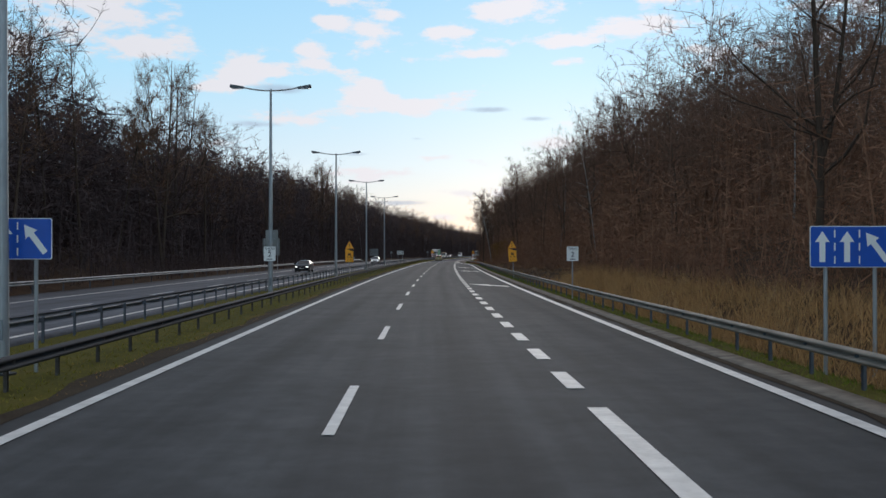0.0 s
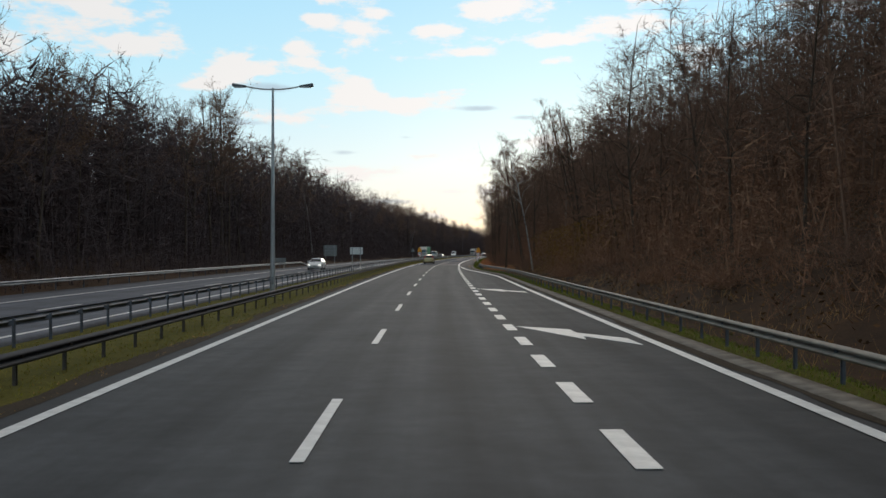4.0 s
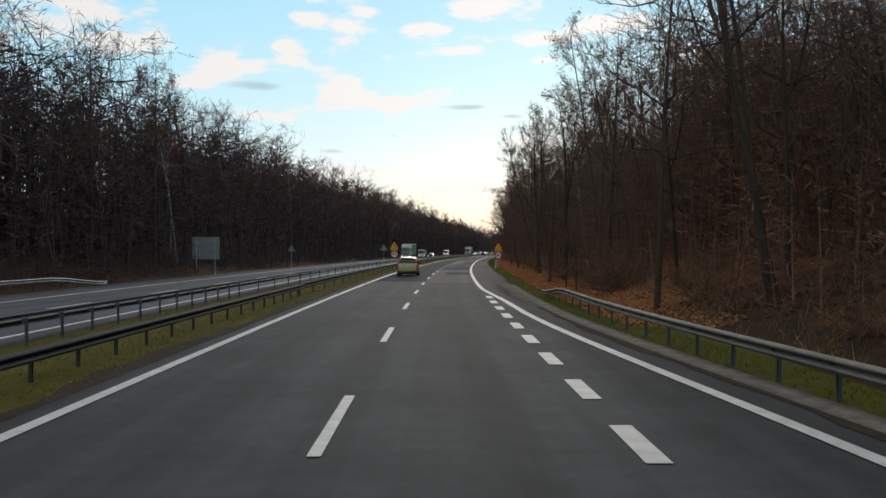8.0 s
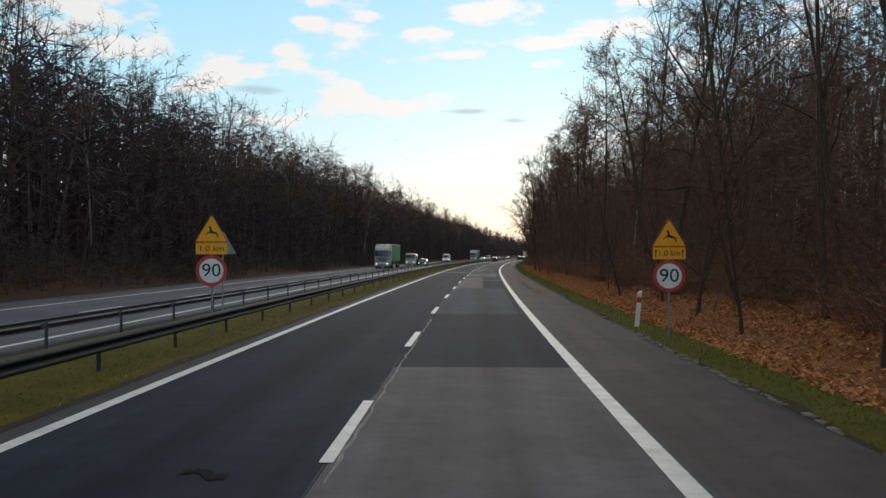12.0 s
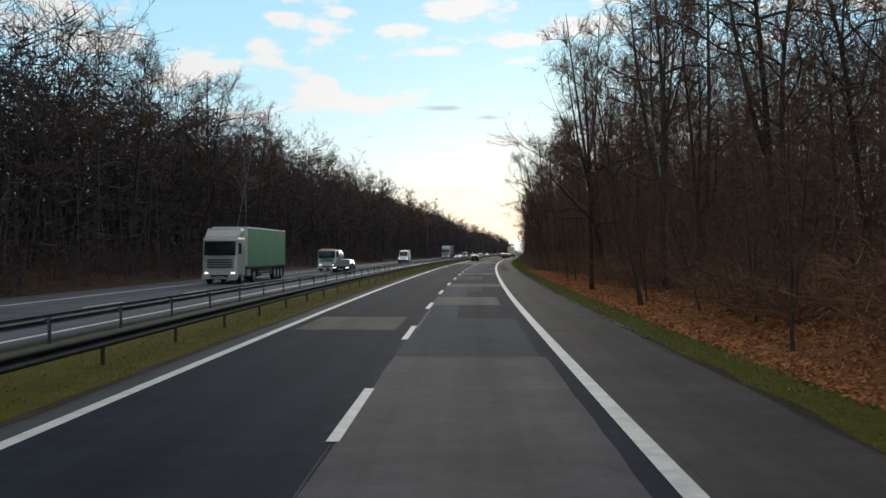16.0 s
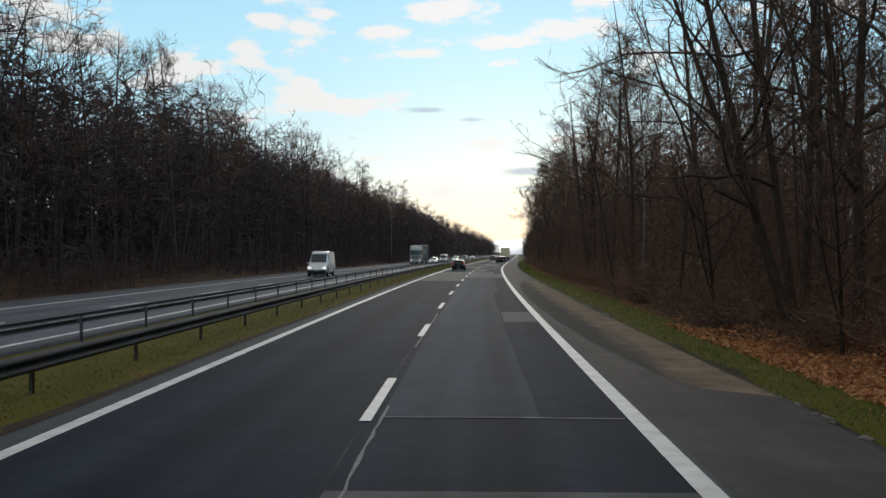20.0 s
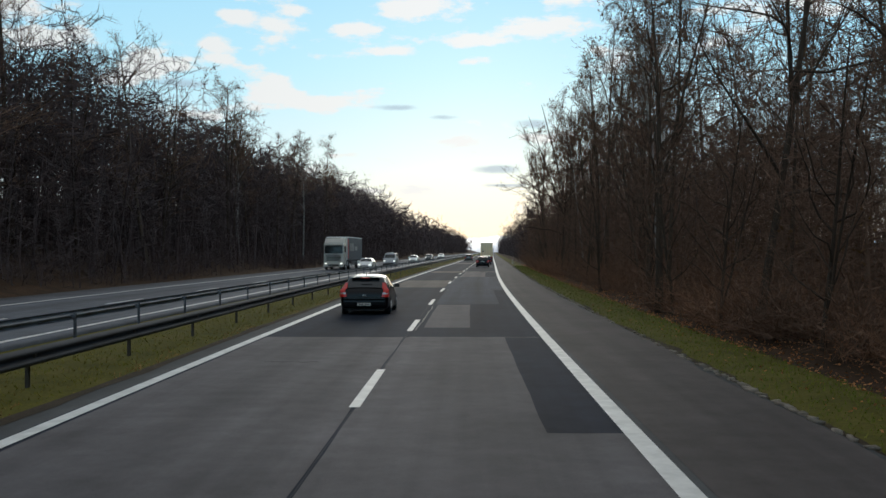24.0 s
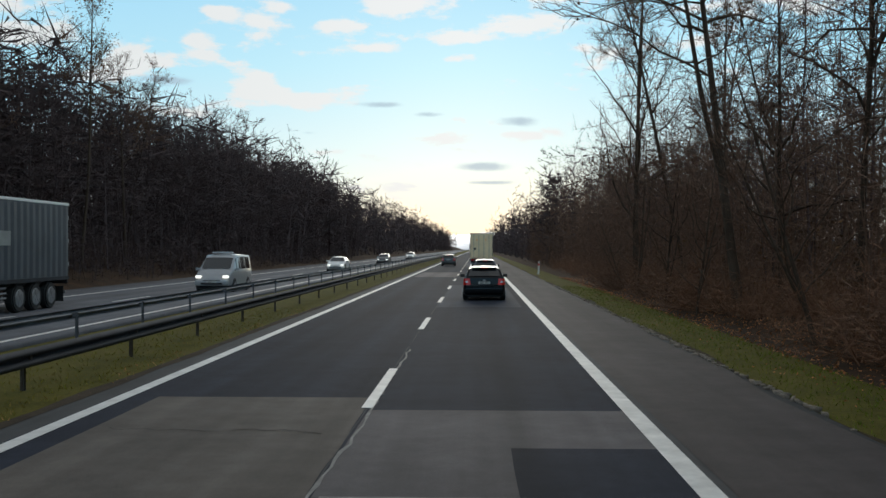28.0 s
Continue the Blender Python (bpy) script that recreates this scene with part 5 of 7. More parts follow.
    plate_part = small_box("number_plate", thing, PLATE, 0, py, pz, 0.50, 0.012, 0.11, 0.004, None, "white number plate")
    for i in range(7):
        if i != 3:
            small_box("bar", plate_part, SIGN_BLACK, -0.165 + i * 0.055, py - 0.008, pz, 0.028, 0.004, 0.06, 0.0)
    lamp_z, lamp_h = rows[1][2] - 0.13, 0.26
    if kind == "people_carrier":
        lamp_z, lamp_h = rows[1][2] + 0.16, 0.70
    if kind in ("van", "minibus"):
        lamp_z, lamp_h = 0.95, 0.4
    if kind == "people_carrier":
        levels, slim = np.linspace(0.90, 1.48, 9), lambda u: 0.075
    elif tall_lamps:
        levels, slim = np.linspace(0.68, 1.20, 9), lambda u: 0.17 - 0.15 * u
    else:
        levels, slim = np.linspace(lamp_z - 0.13, lamp_z + 0.14, 5), lambda u: 0.22
    for side in (-1, 1):
        if kind in ("van", "minibus"):
            small_box("tail_lamp", thing, TAIL_LAMP, side * (rear[5] - 0.05), rear[0], lamp_z, 0.12, 0.06, lamp_h, 0.02, None, "red tail lamp")
            continue
        lamp = part("tail_lamp", lamp_cover(rows, a1, levels, slim, side, 0.058 if tall_lamps else 0.030, 0.07 if tall_lamps else 0.10), TAIL_LAMP, thing, "red tail lamp", True)
        low = np.linspace(levels[0] + 0.10, levels[0] + 0.17, 3)
        part("clear_strip", lamp_cover(rows, a1, low, lambda u: 0.12, side, 0.064 if tall_lamps else 0.036, 0.03), LAMP_CLEAR, lamp, "clear strip", True)
    if kind not in ("van", "minibus"):
        small_box("tailgate_seam", thing, PLASTIC, 0, rear[0] - 0.003, rear[1] + 0.34, wide * 1.45, 0.014, 0.02, 0.002)
        small_box("badge", thing, RIM, 0, rows[1][0] - 0.028, rows[1][2] - 0.07, 0.13, 0.014, 0.065, 0.02, None, "plain chrome badge")
        small_box("tailgate_handle", thing, skin, 0, rows[1][0] - 0.03, rows[1][2] - 0.20, 0.62, 0.02, 0.03, 0.008)
    # nose
    fz = front[2]
    small_box("front_bumper", thing, PLASTIC if kind == "van" else skin, 0, length - 0.06, front[1] + 0.10, wide * 1.86, 0.26, 0.26, 0.08)
    small_box("grille", thing, PLASTIC, 0, length + 0.035, fz - 0.02, 0.9, 0.05, 0.12, 0.02, None, "dark grille")
    small_box("air_intake", thing, PLASTIC, 0, length + 0.05, front[1] + 0.07, 1.1, 0.05, 0.11, 0.02)
    front_plate = small_box("front_plate", thing, PLATE, 0, length + 0.082, front[1] + 0.16, 0.50, 0.012, 0.11, 0.004, None, "white number plate")
    for i in range(6):
        small_box("bar", front_plate, SIGN_BLACK, -0.15 + i * 0.06, length + 0.091, front[1] + 0.16, 0.03, 0.004, 0.06, 0.0)
    hz = rows[-2][2] + (0.10 if kind in ("van", "minibus") else 0.0)
    for side in (-1, 1):
        bm = bmesh.new()
        g = box(bm, side * (rows[-2][5] - 0.10), rows[-2][0] - 0.05, hz - 0.02, 0.27, 0.34, 0.12, 0.04, None)
        part("headlamp", bm, HEAD_LAMP if lit else LAMP_CLEAR, thing, "lit headlamp" if lit else "clear headlamp")
    for side in (-1, 1):
        for y in ((0.2, -0.75) if kind != "van" else (0.5,)):
            w = row_at(rows, y)
            small_box("door_handle", thing, skin, side * (w[5] + 0.012), y - 0.1, w[2] - 0.10, 0.03, 0.2, 0.03, 0.008)
        w = row_at(rows, 0)
        small_box("sill", thing, PLASTIC, side * (w[4] - 0.01), 0, w[1] + 0.05, 0.05, length * 0.8, 0.09, 0.015)
    if rails:
        for side in (-1, 1):
            bm = bmesh.new()
            top = row_at(rows, 0)
            prev = None
            for i in range(9):
                u = i / 8
                y = rows[a1][0] + 0.12 + u * (rows[b0][0] - rows[a1][0] - 0.2)
                z = row_at(rows, y)[3] + 0.05 * math.sin(math.pi * min(1, max(0, u))) ** 0.35
                p = (side * (row_at(rows, y)[6] - 0.05), y, z)
                if prev:
                    tube(bm, prev, p, 0.018, seg=6)
                prev = p
            part("roof_rail", bm, rails, thing, "roof rail")
    if antenna:
        bm = bmesh.new()
        tube(bm, (0, rows[a1][0] + 0.25, rows[a1][3] + 0.02), (0, rows[a1][0] + 0.05, rows[a1][3] + 0.22), 0.008, 0.004, 6)
        part("antenna", bm, PLASTIC, thing)
    if beacon:
        small_box("light_bar", thing, LAMP_CLEAR, 0, 0.2, rows[3][3] + 0.09, 1.1, 0.28, 0.10, 0.03, None, "pale roof light bar")
    thing.matrix_world = stand(s, n, lift, turn, 1.0) @ Matrix.Diagonal((slender, 1, squash, 1))
    return thing


GOLD, BLACK, INK, WHITE, SILVER, NAVY, GREY = (0.36, 0.265, 0.125), (0.005, 0.005, 0.006), (0.007, 0.008, 0.010), (0.72, 0.72, 0.70), (0.36, 0.37, 0.38), (0.018, 0.028, 0.05), (0.10, 0.105, 0.11)
STEEL_RAIL = plain("brushed roof rail", (0.5, 0.5, 0.5), 0.35, 0.8)
car("people_carrier", GOLD, "olive-gold people carrier with tall red lamps and roof rails", 248.9, -1.85, rails=STEEL_RAIL, plate_z=0.74, antenna=True, base="body", sheen=0.7)
car("hatchback", BLACK, "glossy black hatchback car with red tail lamps", 534.8, -1.78, antenna=True, tall_lamps=True, base="body", squash=0.95, slender=0.95)
car("estate", INK, "black estate car with roof rails and red tail lamps", 626.0, 1.66, rails=STEEL_RAIL, plate_z=0.78, base="body")
car("hatchback", NAVY, "dark blue car driving behind the cream lorry", 650.0, 1.9, plate_z=0.78, base="body")
car("estate", GREY, "dark grey estate car overtaking the cream lorry", 700.0, -1.8, plate_z=0.78, base="body")
ONCOMING = "oncoming cars"
car("saloon", INK, "dark saloon car with lit headlamps", 105.0, -12.9, 180, True, group=ONCOMING)
car("hatchback", WHITE, "white hatchback car with lit headlamps", 194.0, -12.4, 180, True, group=ONCOMING)
car("estate", INK, "dark estate car with lit headlamps", 425.0, -10.5, 180, True, group=ONCOMING)
car("van", WHITE, "white delivery van with lit headlamps", 506.0, -12.9, 180, True, group=ONCOMING)
car("saloon", WHITE, "white saloon car with lit headlamps", 607.0, -10.5, 180, True, group=ONCOMING)
car("minibus", SILVER, "silver minibus with a pale roof light bar", 633.0, -10.6, 180, True, group=ONCOMING, beacon=True)
car("saloon", WHITE, "white saloon car on the far carriageway", 672.0, -10.6, 180, True, group=ONCOMING)
car("estate", GREY, "grey estate car on the far carriageway", 714.0, -10.6, 180, True, group=ONCOMING)
car("saloon", WHITE, "white saloon car far down the road", 772.0, -11.0, 180, True, group=ONCOMING)


def lorry_wheels(thing, ys, half, r=0.5):
    for y in ys:
        for side in (-1, 1):
            wheel(thing, side * (half - 0.16), y, r, 0.32, side)


def trailer_parts(thing, y0, y1, side_mat, rear_mat, top=4.0, base=1.15, side_label="curtain side"):
    """A box trailer from y0 (rear) to y1, in panels, rails, doors and running gear."""
    length, mid = y1 - y0, (y0 + y1) / 2
    small_box("box_body", thing, rear_mat, 0, mid, (top + base) / 2, 2.48, length - 0.06, top - base - 0.06, 0.02)
    for side in (-1, 1):
        bm = bmesh.new()
        k = 28
        strip = []
        for i in range(k * 2 + 1):
            y = y0 + 0.05 + (length - 0.1) * i / (k * 2)
            x = side * (1.262 + (0.012 if i % 2 else 0.0))
            strip.append([bm.verts.new((x, y, base + 0.02)), bm.verts.new((x + side * 0.01, y, (base + top) / 2)), bm.verts.new((x, y, top - 0.08))])
        for a, b in zip(strip, strip[1:]):
            for j in range(2):
                bm.faces.new((a[j], b[j], b[j + 1], a[j + 1]))
        part("side_curtain", bm, side_mat, thing, side_label)
        small_box("top_rail", thing, SIGN_WHITE, side * 1.26, mid, top - 0.03, 0.05, length, 0.10, 0.01)
        small_box("lower_rail", thing, ZINC_SHADED, side * 1.25, mid, base - 0.04, 0.06, length, 0.14, 0.01)
        for i in range(3):
            small_box("side_guard", thing, ZINC, side * 1.18, mid + 0.6, 0.55 + i * 0.17, 0.03, length * 0.35, 0.06, 0.005)
    small_box("roof_sheet", thing, SIGN_WHITE, 0, mid, top + 0.005, 2.5, length, 0.03, 0.005)
    small_box("chassis", thing, PLASTIC, 0, mid, base - 0.25, 0.9, length * 0.95, 0.3, 0.02)


def rear_doors(thing, y0, mat, top=4.0, base=1.15):
    for side in (-1, 1):
        small_box("rear_door", thing, mat, side * 0.615, y0 - 0.02, (top + base) / 2, 1.20, 0.05, top - base - 0.12, 0.012)
        for k in (0.28, 0.86):
            bm = bmesh.new()
            tube(bm, (side * k, y0 - 0.065, base + 0.1), (side * k, y0 - 0.065, top - 0.12), 0.018, seg=8)
            rod = part("lock_rod", bm, ZINC, thing)
            small_box("rod_handle", rod, ZINC, side * k, y0 - 0.085, base + 0.95, 0.05, 0.02, 0.28, 0.006)
        small_box("door_plate", thing, SIGN_YELLOW, side * 0.5, y0 - 0.05, top - 0.75, 0.13, 0.012, 0.12, 0.004)
        for k in range(3):
            small_box("hinge", thing, ZINC, side * 1.22, y0 - 0.03, base + 0.5 + k * 0.9, 0.05, 0.07, 0.14, 0.006)
    small_box("notice", thing, SIGN_BLACK, -0.72, y0 - 0.05, base + 1.1, 0.26, 0.012, 0.22, 0.004)
    small_box("rear_frame", thing, ZINC, 0, y0 - 0.02, top - 0.03, 2.52, 0.06, 0.09, 0.01)
    small_box("light_beam", thing, ZINC_SHADED, 0, y0 - 0.02, base - 0.16, 2.4, 0.10, 0.20, 0.02)
    for side in (-1, 1):
        small_box("tail_lamp", thing, TAIL_LAMP, side * 0.98, y0 - 0.08, base - 0.16, 0.36, 0.03, 0.13, 0.02)
        small_box("mud_flap", thing, TYRE, side * 0.95, y0 + 0.35, 0.5, 0.5, 0.02, 0.6, 0.005)
    small_box("under_run_bar", thing, ZINC, 0, y0 + 0.05, 0.55, 2.3, 0.10, 0.12, 0.02)


def cab(thing, y0, y1, mat, z0=0.55, z1=3.25, top=3.85, small=False):
    """A lorry cab; its nose at y1 looks along +y."""
    half = 1.22 if not small else 1.05
    bm = bmesh.new()
    g = box(bm, 0, (y0 + y1) / 2, (z0 + z1) / 2, half * 2, y1 - y0, z1 - z0, 0.17)
    for v in g:
        if v.co.y > (y0 + y1) / 2 and v.co.z > (z0 + z1) * 0.52:
            v.co.y -= 0.16 * (v.co.z - (z0 + z1) * 0.52) / (z1 - z0) * 2
    part("cab_body", bm, mat, thing)
    wz, wh = z0 + (z1 - z0) * 0.70, (z1 - z0) * (0.34 if not small else 0.40)
    small_box("windscreen", thing, CAR_GLASS, 0, y1 - 0.055, wz, half * 1.78, 0.05, wh, 0.03, (6, 0, 0), "dark windscreen")
    for side in (-1, 1):
        small_box("cab_window", thing, CAR_GLASS, side * (half + 0.002), y1 - 0.75, wz + 0.02, 0.02, 0.75, wh * 0.8, 0.01)
        m = small_box("mirror", thing, PLASTIC, side * (half + 0.18), y1 - 0.10, wz + 0.05, 0.14, 0.10, 0.62, 0.03)
        small_box("mirror_arm", m, PLASTIC, side * (half + 0.06), y1 - 0.14, wz + 0.30, 0.20, 0.05, 0.05, 0.01)
        small_box("headlamp", thing, HEAD_LAMP, side * (half - 0.30), y1 + 0.02, z0 + 0.22, 0.24, 0.08, 0.12, 0.03, None, "lit headlamp")
        small_box("step", thing, PLASTIC, side * (half - 0.05), y1 - 0.9, z0 + 0.02, 0.14, 0.7, 0.16, 0.02)
    for i in range(4 if not small else 2):
        small_box("grille_slat", thing, PLASTIC, 0, y1 + 0.004, z0 + 0.62 + i * 0.17, half * 1.45, 0.05, 0.055, 0.012)
        small_box("grille_bar", thing, RIM, 0, y1 + 0.006, z0 + 0.70 + i * 0.17, half * 1.38, 0.04, 0.02, 0.006)
    small_box("bumper", thing, mat, 0, y1 - 0.05, z0 - 0.02, half * 2.02, 0.30, 0.36, 0.07)
    small_box("air_intake", thing, PLASTIC, 0, y1 + 0.10, z0 + 0.02, half * 1.0, 0.04, 0.18, 0.02)
    plate_part = small_box("number_plate", thing, PLATE, 0, y1 + 0.128, z0 - 0.06, 0.52, 0.012, 0.11, 0.004)
    small_box("bar", plate_part, SIGN_BLACK, 0, y1 + 0.137, z0 - 0.06, 0.38, 0.004, 0.05, 0.0)
    small_box("sun_visor", thing, mat, 0, y1 + 0.02, wz + wh * 0.56, half * 1.86, 0.30, 0.06, 0.02, (14, 0, 0))
    if not small:
        bm = bmesh.new()
        g = box(bm, 0, (y0 + y1) / 2 - 0.25, (z1 + top) / 2 - 0.03, half * 1.92, y1 - y0 - 0.5, top - z1 + 0.1, 0.12)
        for v in g:
            if v.co.y > (y0 + y1) / 2 and v.co.z > (z1 + top) / 2:
                v.co.y -= 0.55
        part("wind_deflector", bm, mat, thing)


def artic(label, s, n, cab_mat, side_mat, turn=180.0, band=None, marks=False, cloth="curtain side"):
    """A tractor with a curtain-side trailer; its nose stands at s."""
    thing = empty_thing("articulated_lorry", label, "lorry", "oncoming lorries")
    cab(thing, -2.3, 0.0, cab_mat)
    small_box("tractor_frame", thing, PLASTIC, 0, -3.3, 0.75, 0.9, 4.2, 0.35, 0.03)
    lorry_wheels(thing, (-1.35, -5.0), 1.22)
    trailer_parts(thing, -16.3, -2.75, side_mat, SIGN_WHITE, side_label=cloth)
    lorry_wheels(thing, (-12.2, -13.5, -14.8), 1.22)
    rear_doors(thing, -16.3, SIGN_WHITE)
    for side in (-1, 1):
        small_box("fuel_tank", thing, ZINC, side * 0.95, -3.4, 0.75, 0.5, 1.3, 0.55, 0.08)
        if band:
            small_box("red_band", thing, band, side * 1.285, -3.3, 2.55, 0.012, 0.7, 2.4, 0.004, None, "red band on the curtain")
        if marks:
            for i, w in enumerate((0.9, 0.9, 0.9)):
                small_box("curtain_print", thing, SIGN_BACK, side * 1.29, -5.4 - i * 1.15, 2.75, 0.012, w, 0.95, 0.004, None, "pale grey block on the curtain")
            small_box("curtain_print", thing, SIGN_BACK, side * 1.29, -10.2, 2.6, 0.012, 2.4, 0.5, 0.004, None, "pale grey block on the curtain")
    thing.matrix_world = stand(s, n, 0, turn, 1.0)


GREEN_CLOTH = plain("green lorry curtain", (0.008, 0.21, 0.085), 0.55, 0.0, 0.18, 0.8)
SLATE_CLOTH = plain("dark slate lorry curtain", (0.032, 0.045, 0.06), 0.55, 0.0, 0.18, 0.8)
CAB_SILVER, CAB_WHITE = paint("silver cab paint", (0.50, 0.47, 0.42)), paint("white cab paint", (0.62, 0.61, 0.57))
CREAM = plain("cream lorry doors", (0.92, 0.74, 0.46), 0.45, 0.0, 0.08, 1.0)
artic("silver lorry with a green curtain-side trailer", 396.0, -13.9, CAB_SILVER, GREEN_CLOTH)
artic("silver lorry with a dark slate curtain-side trailer", 606.0, -13.9, CAB_SILVER, SLATE_CLOTH, band=SIGN_RED, marks=True)


def box_lorry(s, n):
    """The cream lorry ahead, seen from behind; its tail stands at s."""
    thing = empty_thing("box_lorry", "cream box lorry with two rear doors", "lorry")
    trailer_parts(thing, 0.0, 13.4, CREAM, CREAM, 3.95, 1.1, "cream box side")
    rear_doors(thing, 0.0, CREAM, 3.95, 1.1)
    lorry_wheels(thing, (1.6, 2.9, 4.2, 11.5, 15.0), 1.22)
    cab(thing, 13.7, 16.0, CAB_WHITE)
    small_box("tractor_frame", thing, PLASTIC, 0, 13.0, 0.75, 0.9, 4.2, 0.35, 0.03)
    thing.matrix_world = stand(s, n, 0, 0, 1.0)


box_lorry(685.0, 1.85)


def recovery_lorry(s, n):
    """A light flat-bed lorry; the car it carries is a thing of its own."""
    thing = empty_thing("recovery_lorry", "white recovery lorry with a flat bed carrying a car", "lorry", "oncoming lorries")
    cab(thing, -1.9, 0.0, CAB_WHITE, 0.5, 2.45, 2.6, True)
    small_box("chassis", thing, PLASTIC, 0, -4.6, 0.7, 0.8, 6.6, 0.25, 0.03)
    small_box("flat_bed", thing, ZINC, 0, -5.1, 0.95, 2.2, 6.2, 0.10, 0.02, None, "galvanised flat bed")
    for side in (-1, 1):
        small_box("bed_rail", thing, ZINC_SHADED, side * 1.1, -5.1, 1.02, 0.06, 6.2, 0.14, 0.01)
    small_box("headboard", thing, ZINC, 0, -2.15, 1.5, 2.1, 0.06, 1.0, 0.01)
    small_box("beacon_bar", thing, SIGN_YELLOW, 0, -0.7, 2.52, 1.5, 0.25, 0.12, 0.03, None, "yellow roof beacon bar")
    lorry_wheels(thing, (-1.0, -6.0), 1.02, 0.42)
    thing.matrix_world = stand(s, n, 0, 180, 1.0)


recovery_lorry(436.0, -13.9)
car("hatchback", SILVER, "silver hatchback car carried on the recovery lorry", 440.6, -13.9, 180, False, lift=1.0)

# ---- the bare wood on both sides ----
rng = np.random.default_rng(11)


def tubes_mesh(p, q, r0, r1, sides):
    """Many open tapered tubes between points p and q at once."""
    k = len(p)
    d = q - p
    d = d / np.maximum(np.linalg.norm(d, axis=1, keepdims=True), 1e-6)
    ref = np.where(np.abs(d[:, 2:3]) < 0.9, np.array([[0, 0, 1.0]]), np.array([[1.0, 0, 0]]))
    u = np.cross(d, ref)
    u /= np.linalg.norm(u, axis=1, keepdims=True)
    w = np.cross(d, u)
    a = np.arange(sides) * 2 * np.pi / sides
    ring = u[:, None] * np.cos(a)[None, :, None] + w[:, None] * np.sin(a)[None, :, None]
    v = np.concatenate([p[:, None] + ring * r0[:, None, None], q[:, None] + ring * r1[:, None, None]], 1).reshape(-1, 3)
    i = np.arange(sides)
    j = (i + 1) % sides
    base = (np.arange(k) * 2 * sides)[:, None]
    t1 = np.stack([base + i, base + j, base + sides + j], -1).reshape(-1, 3)
    t2 = np.stack([base + i, base + sides + j, base + sides + i], -1).reshape(-1, 3)
    return v, np.concatenate([t1, t2])


def slivers(p, q, width, r):
    """Twigs or blades: one thin triangle each."""
    d = q - p
    side = np.cross(d, r.normal(size=p.shape))
    side /= np.maximum(np.linalg.norm(side, axis=1, keepdims=True), 1e-6)
    side *= width[:, None] / 2
    v = np.stack([p - side, p + side, q], 1).reshape(-1, 3)
    return v, np.arange(len(v)).reshape(-1, 3)


def stack(parts):
    off, vs, fs = 0, [], []
    for v, f in parts:
        vs.append(v)
        fs.append(f + off)
        off += len(v)
    return np.concatenate(vs), np.concatenate(fs)


def unit(v):
    return v / np.maximum(np.linalg.norm(v, axis=-1, keepdims=True), 1e-6)


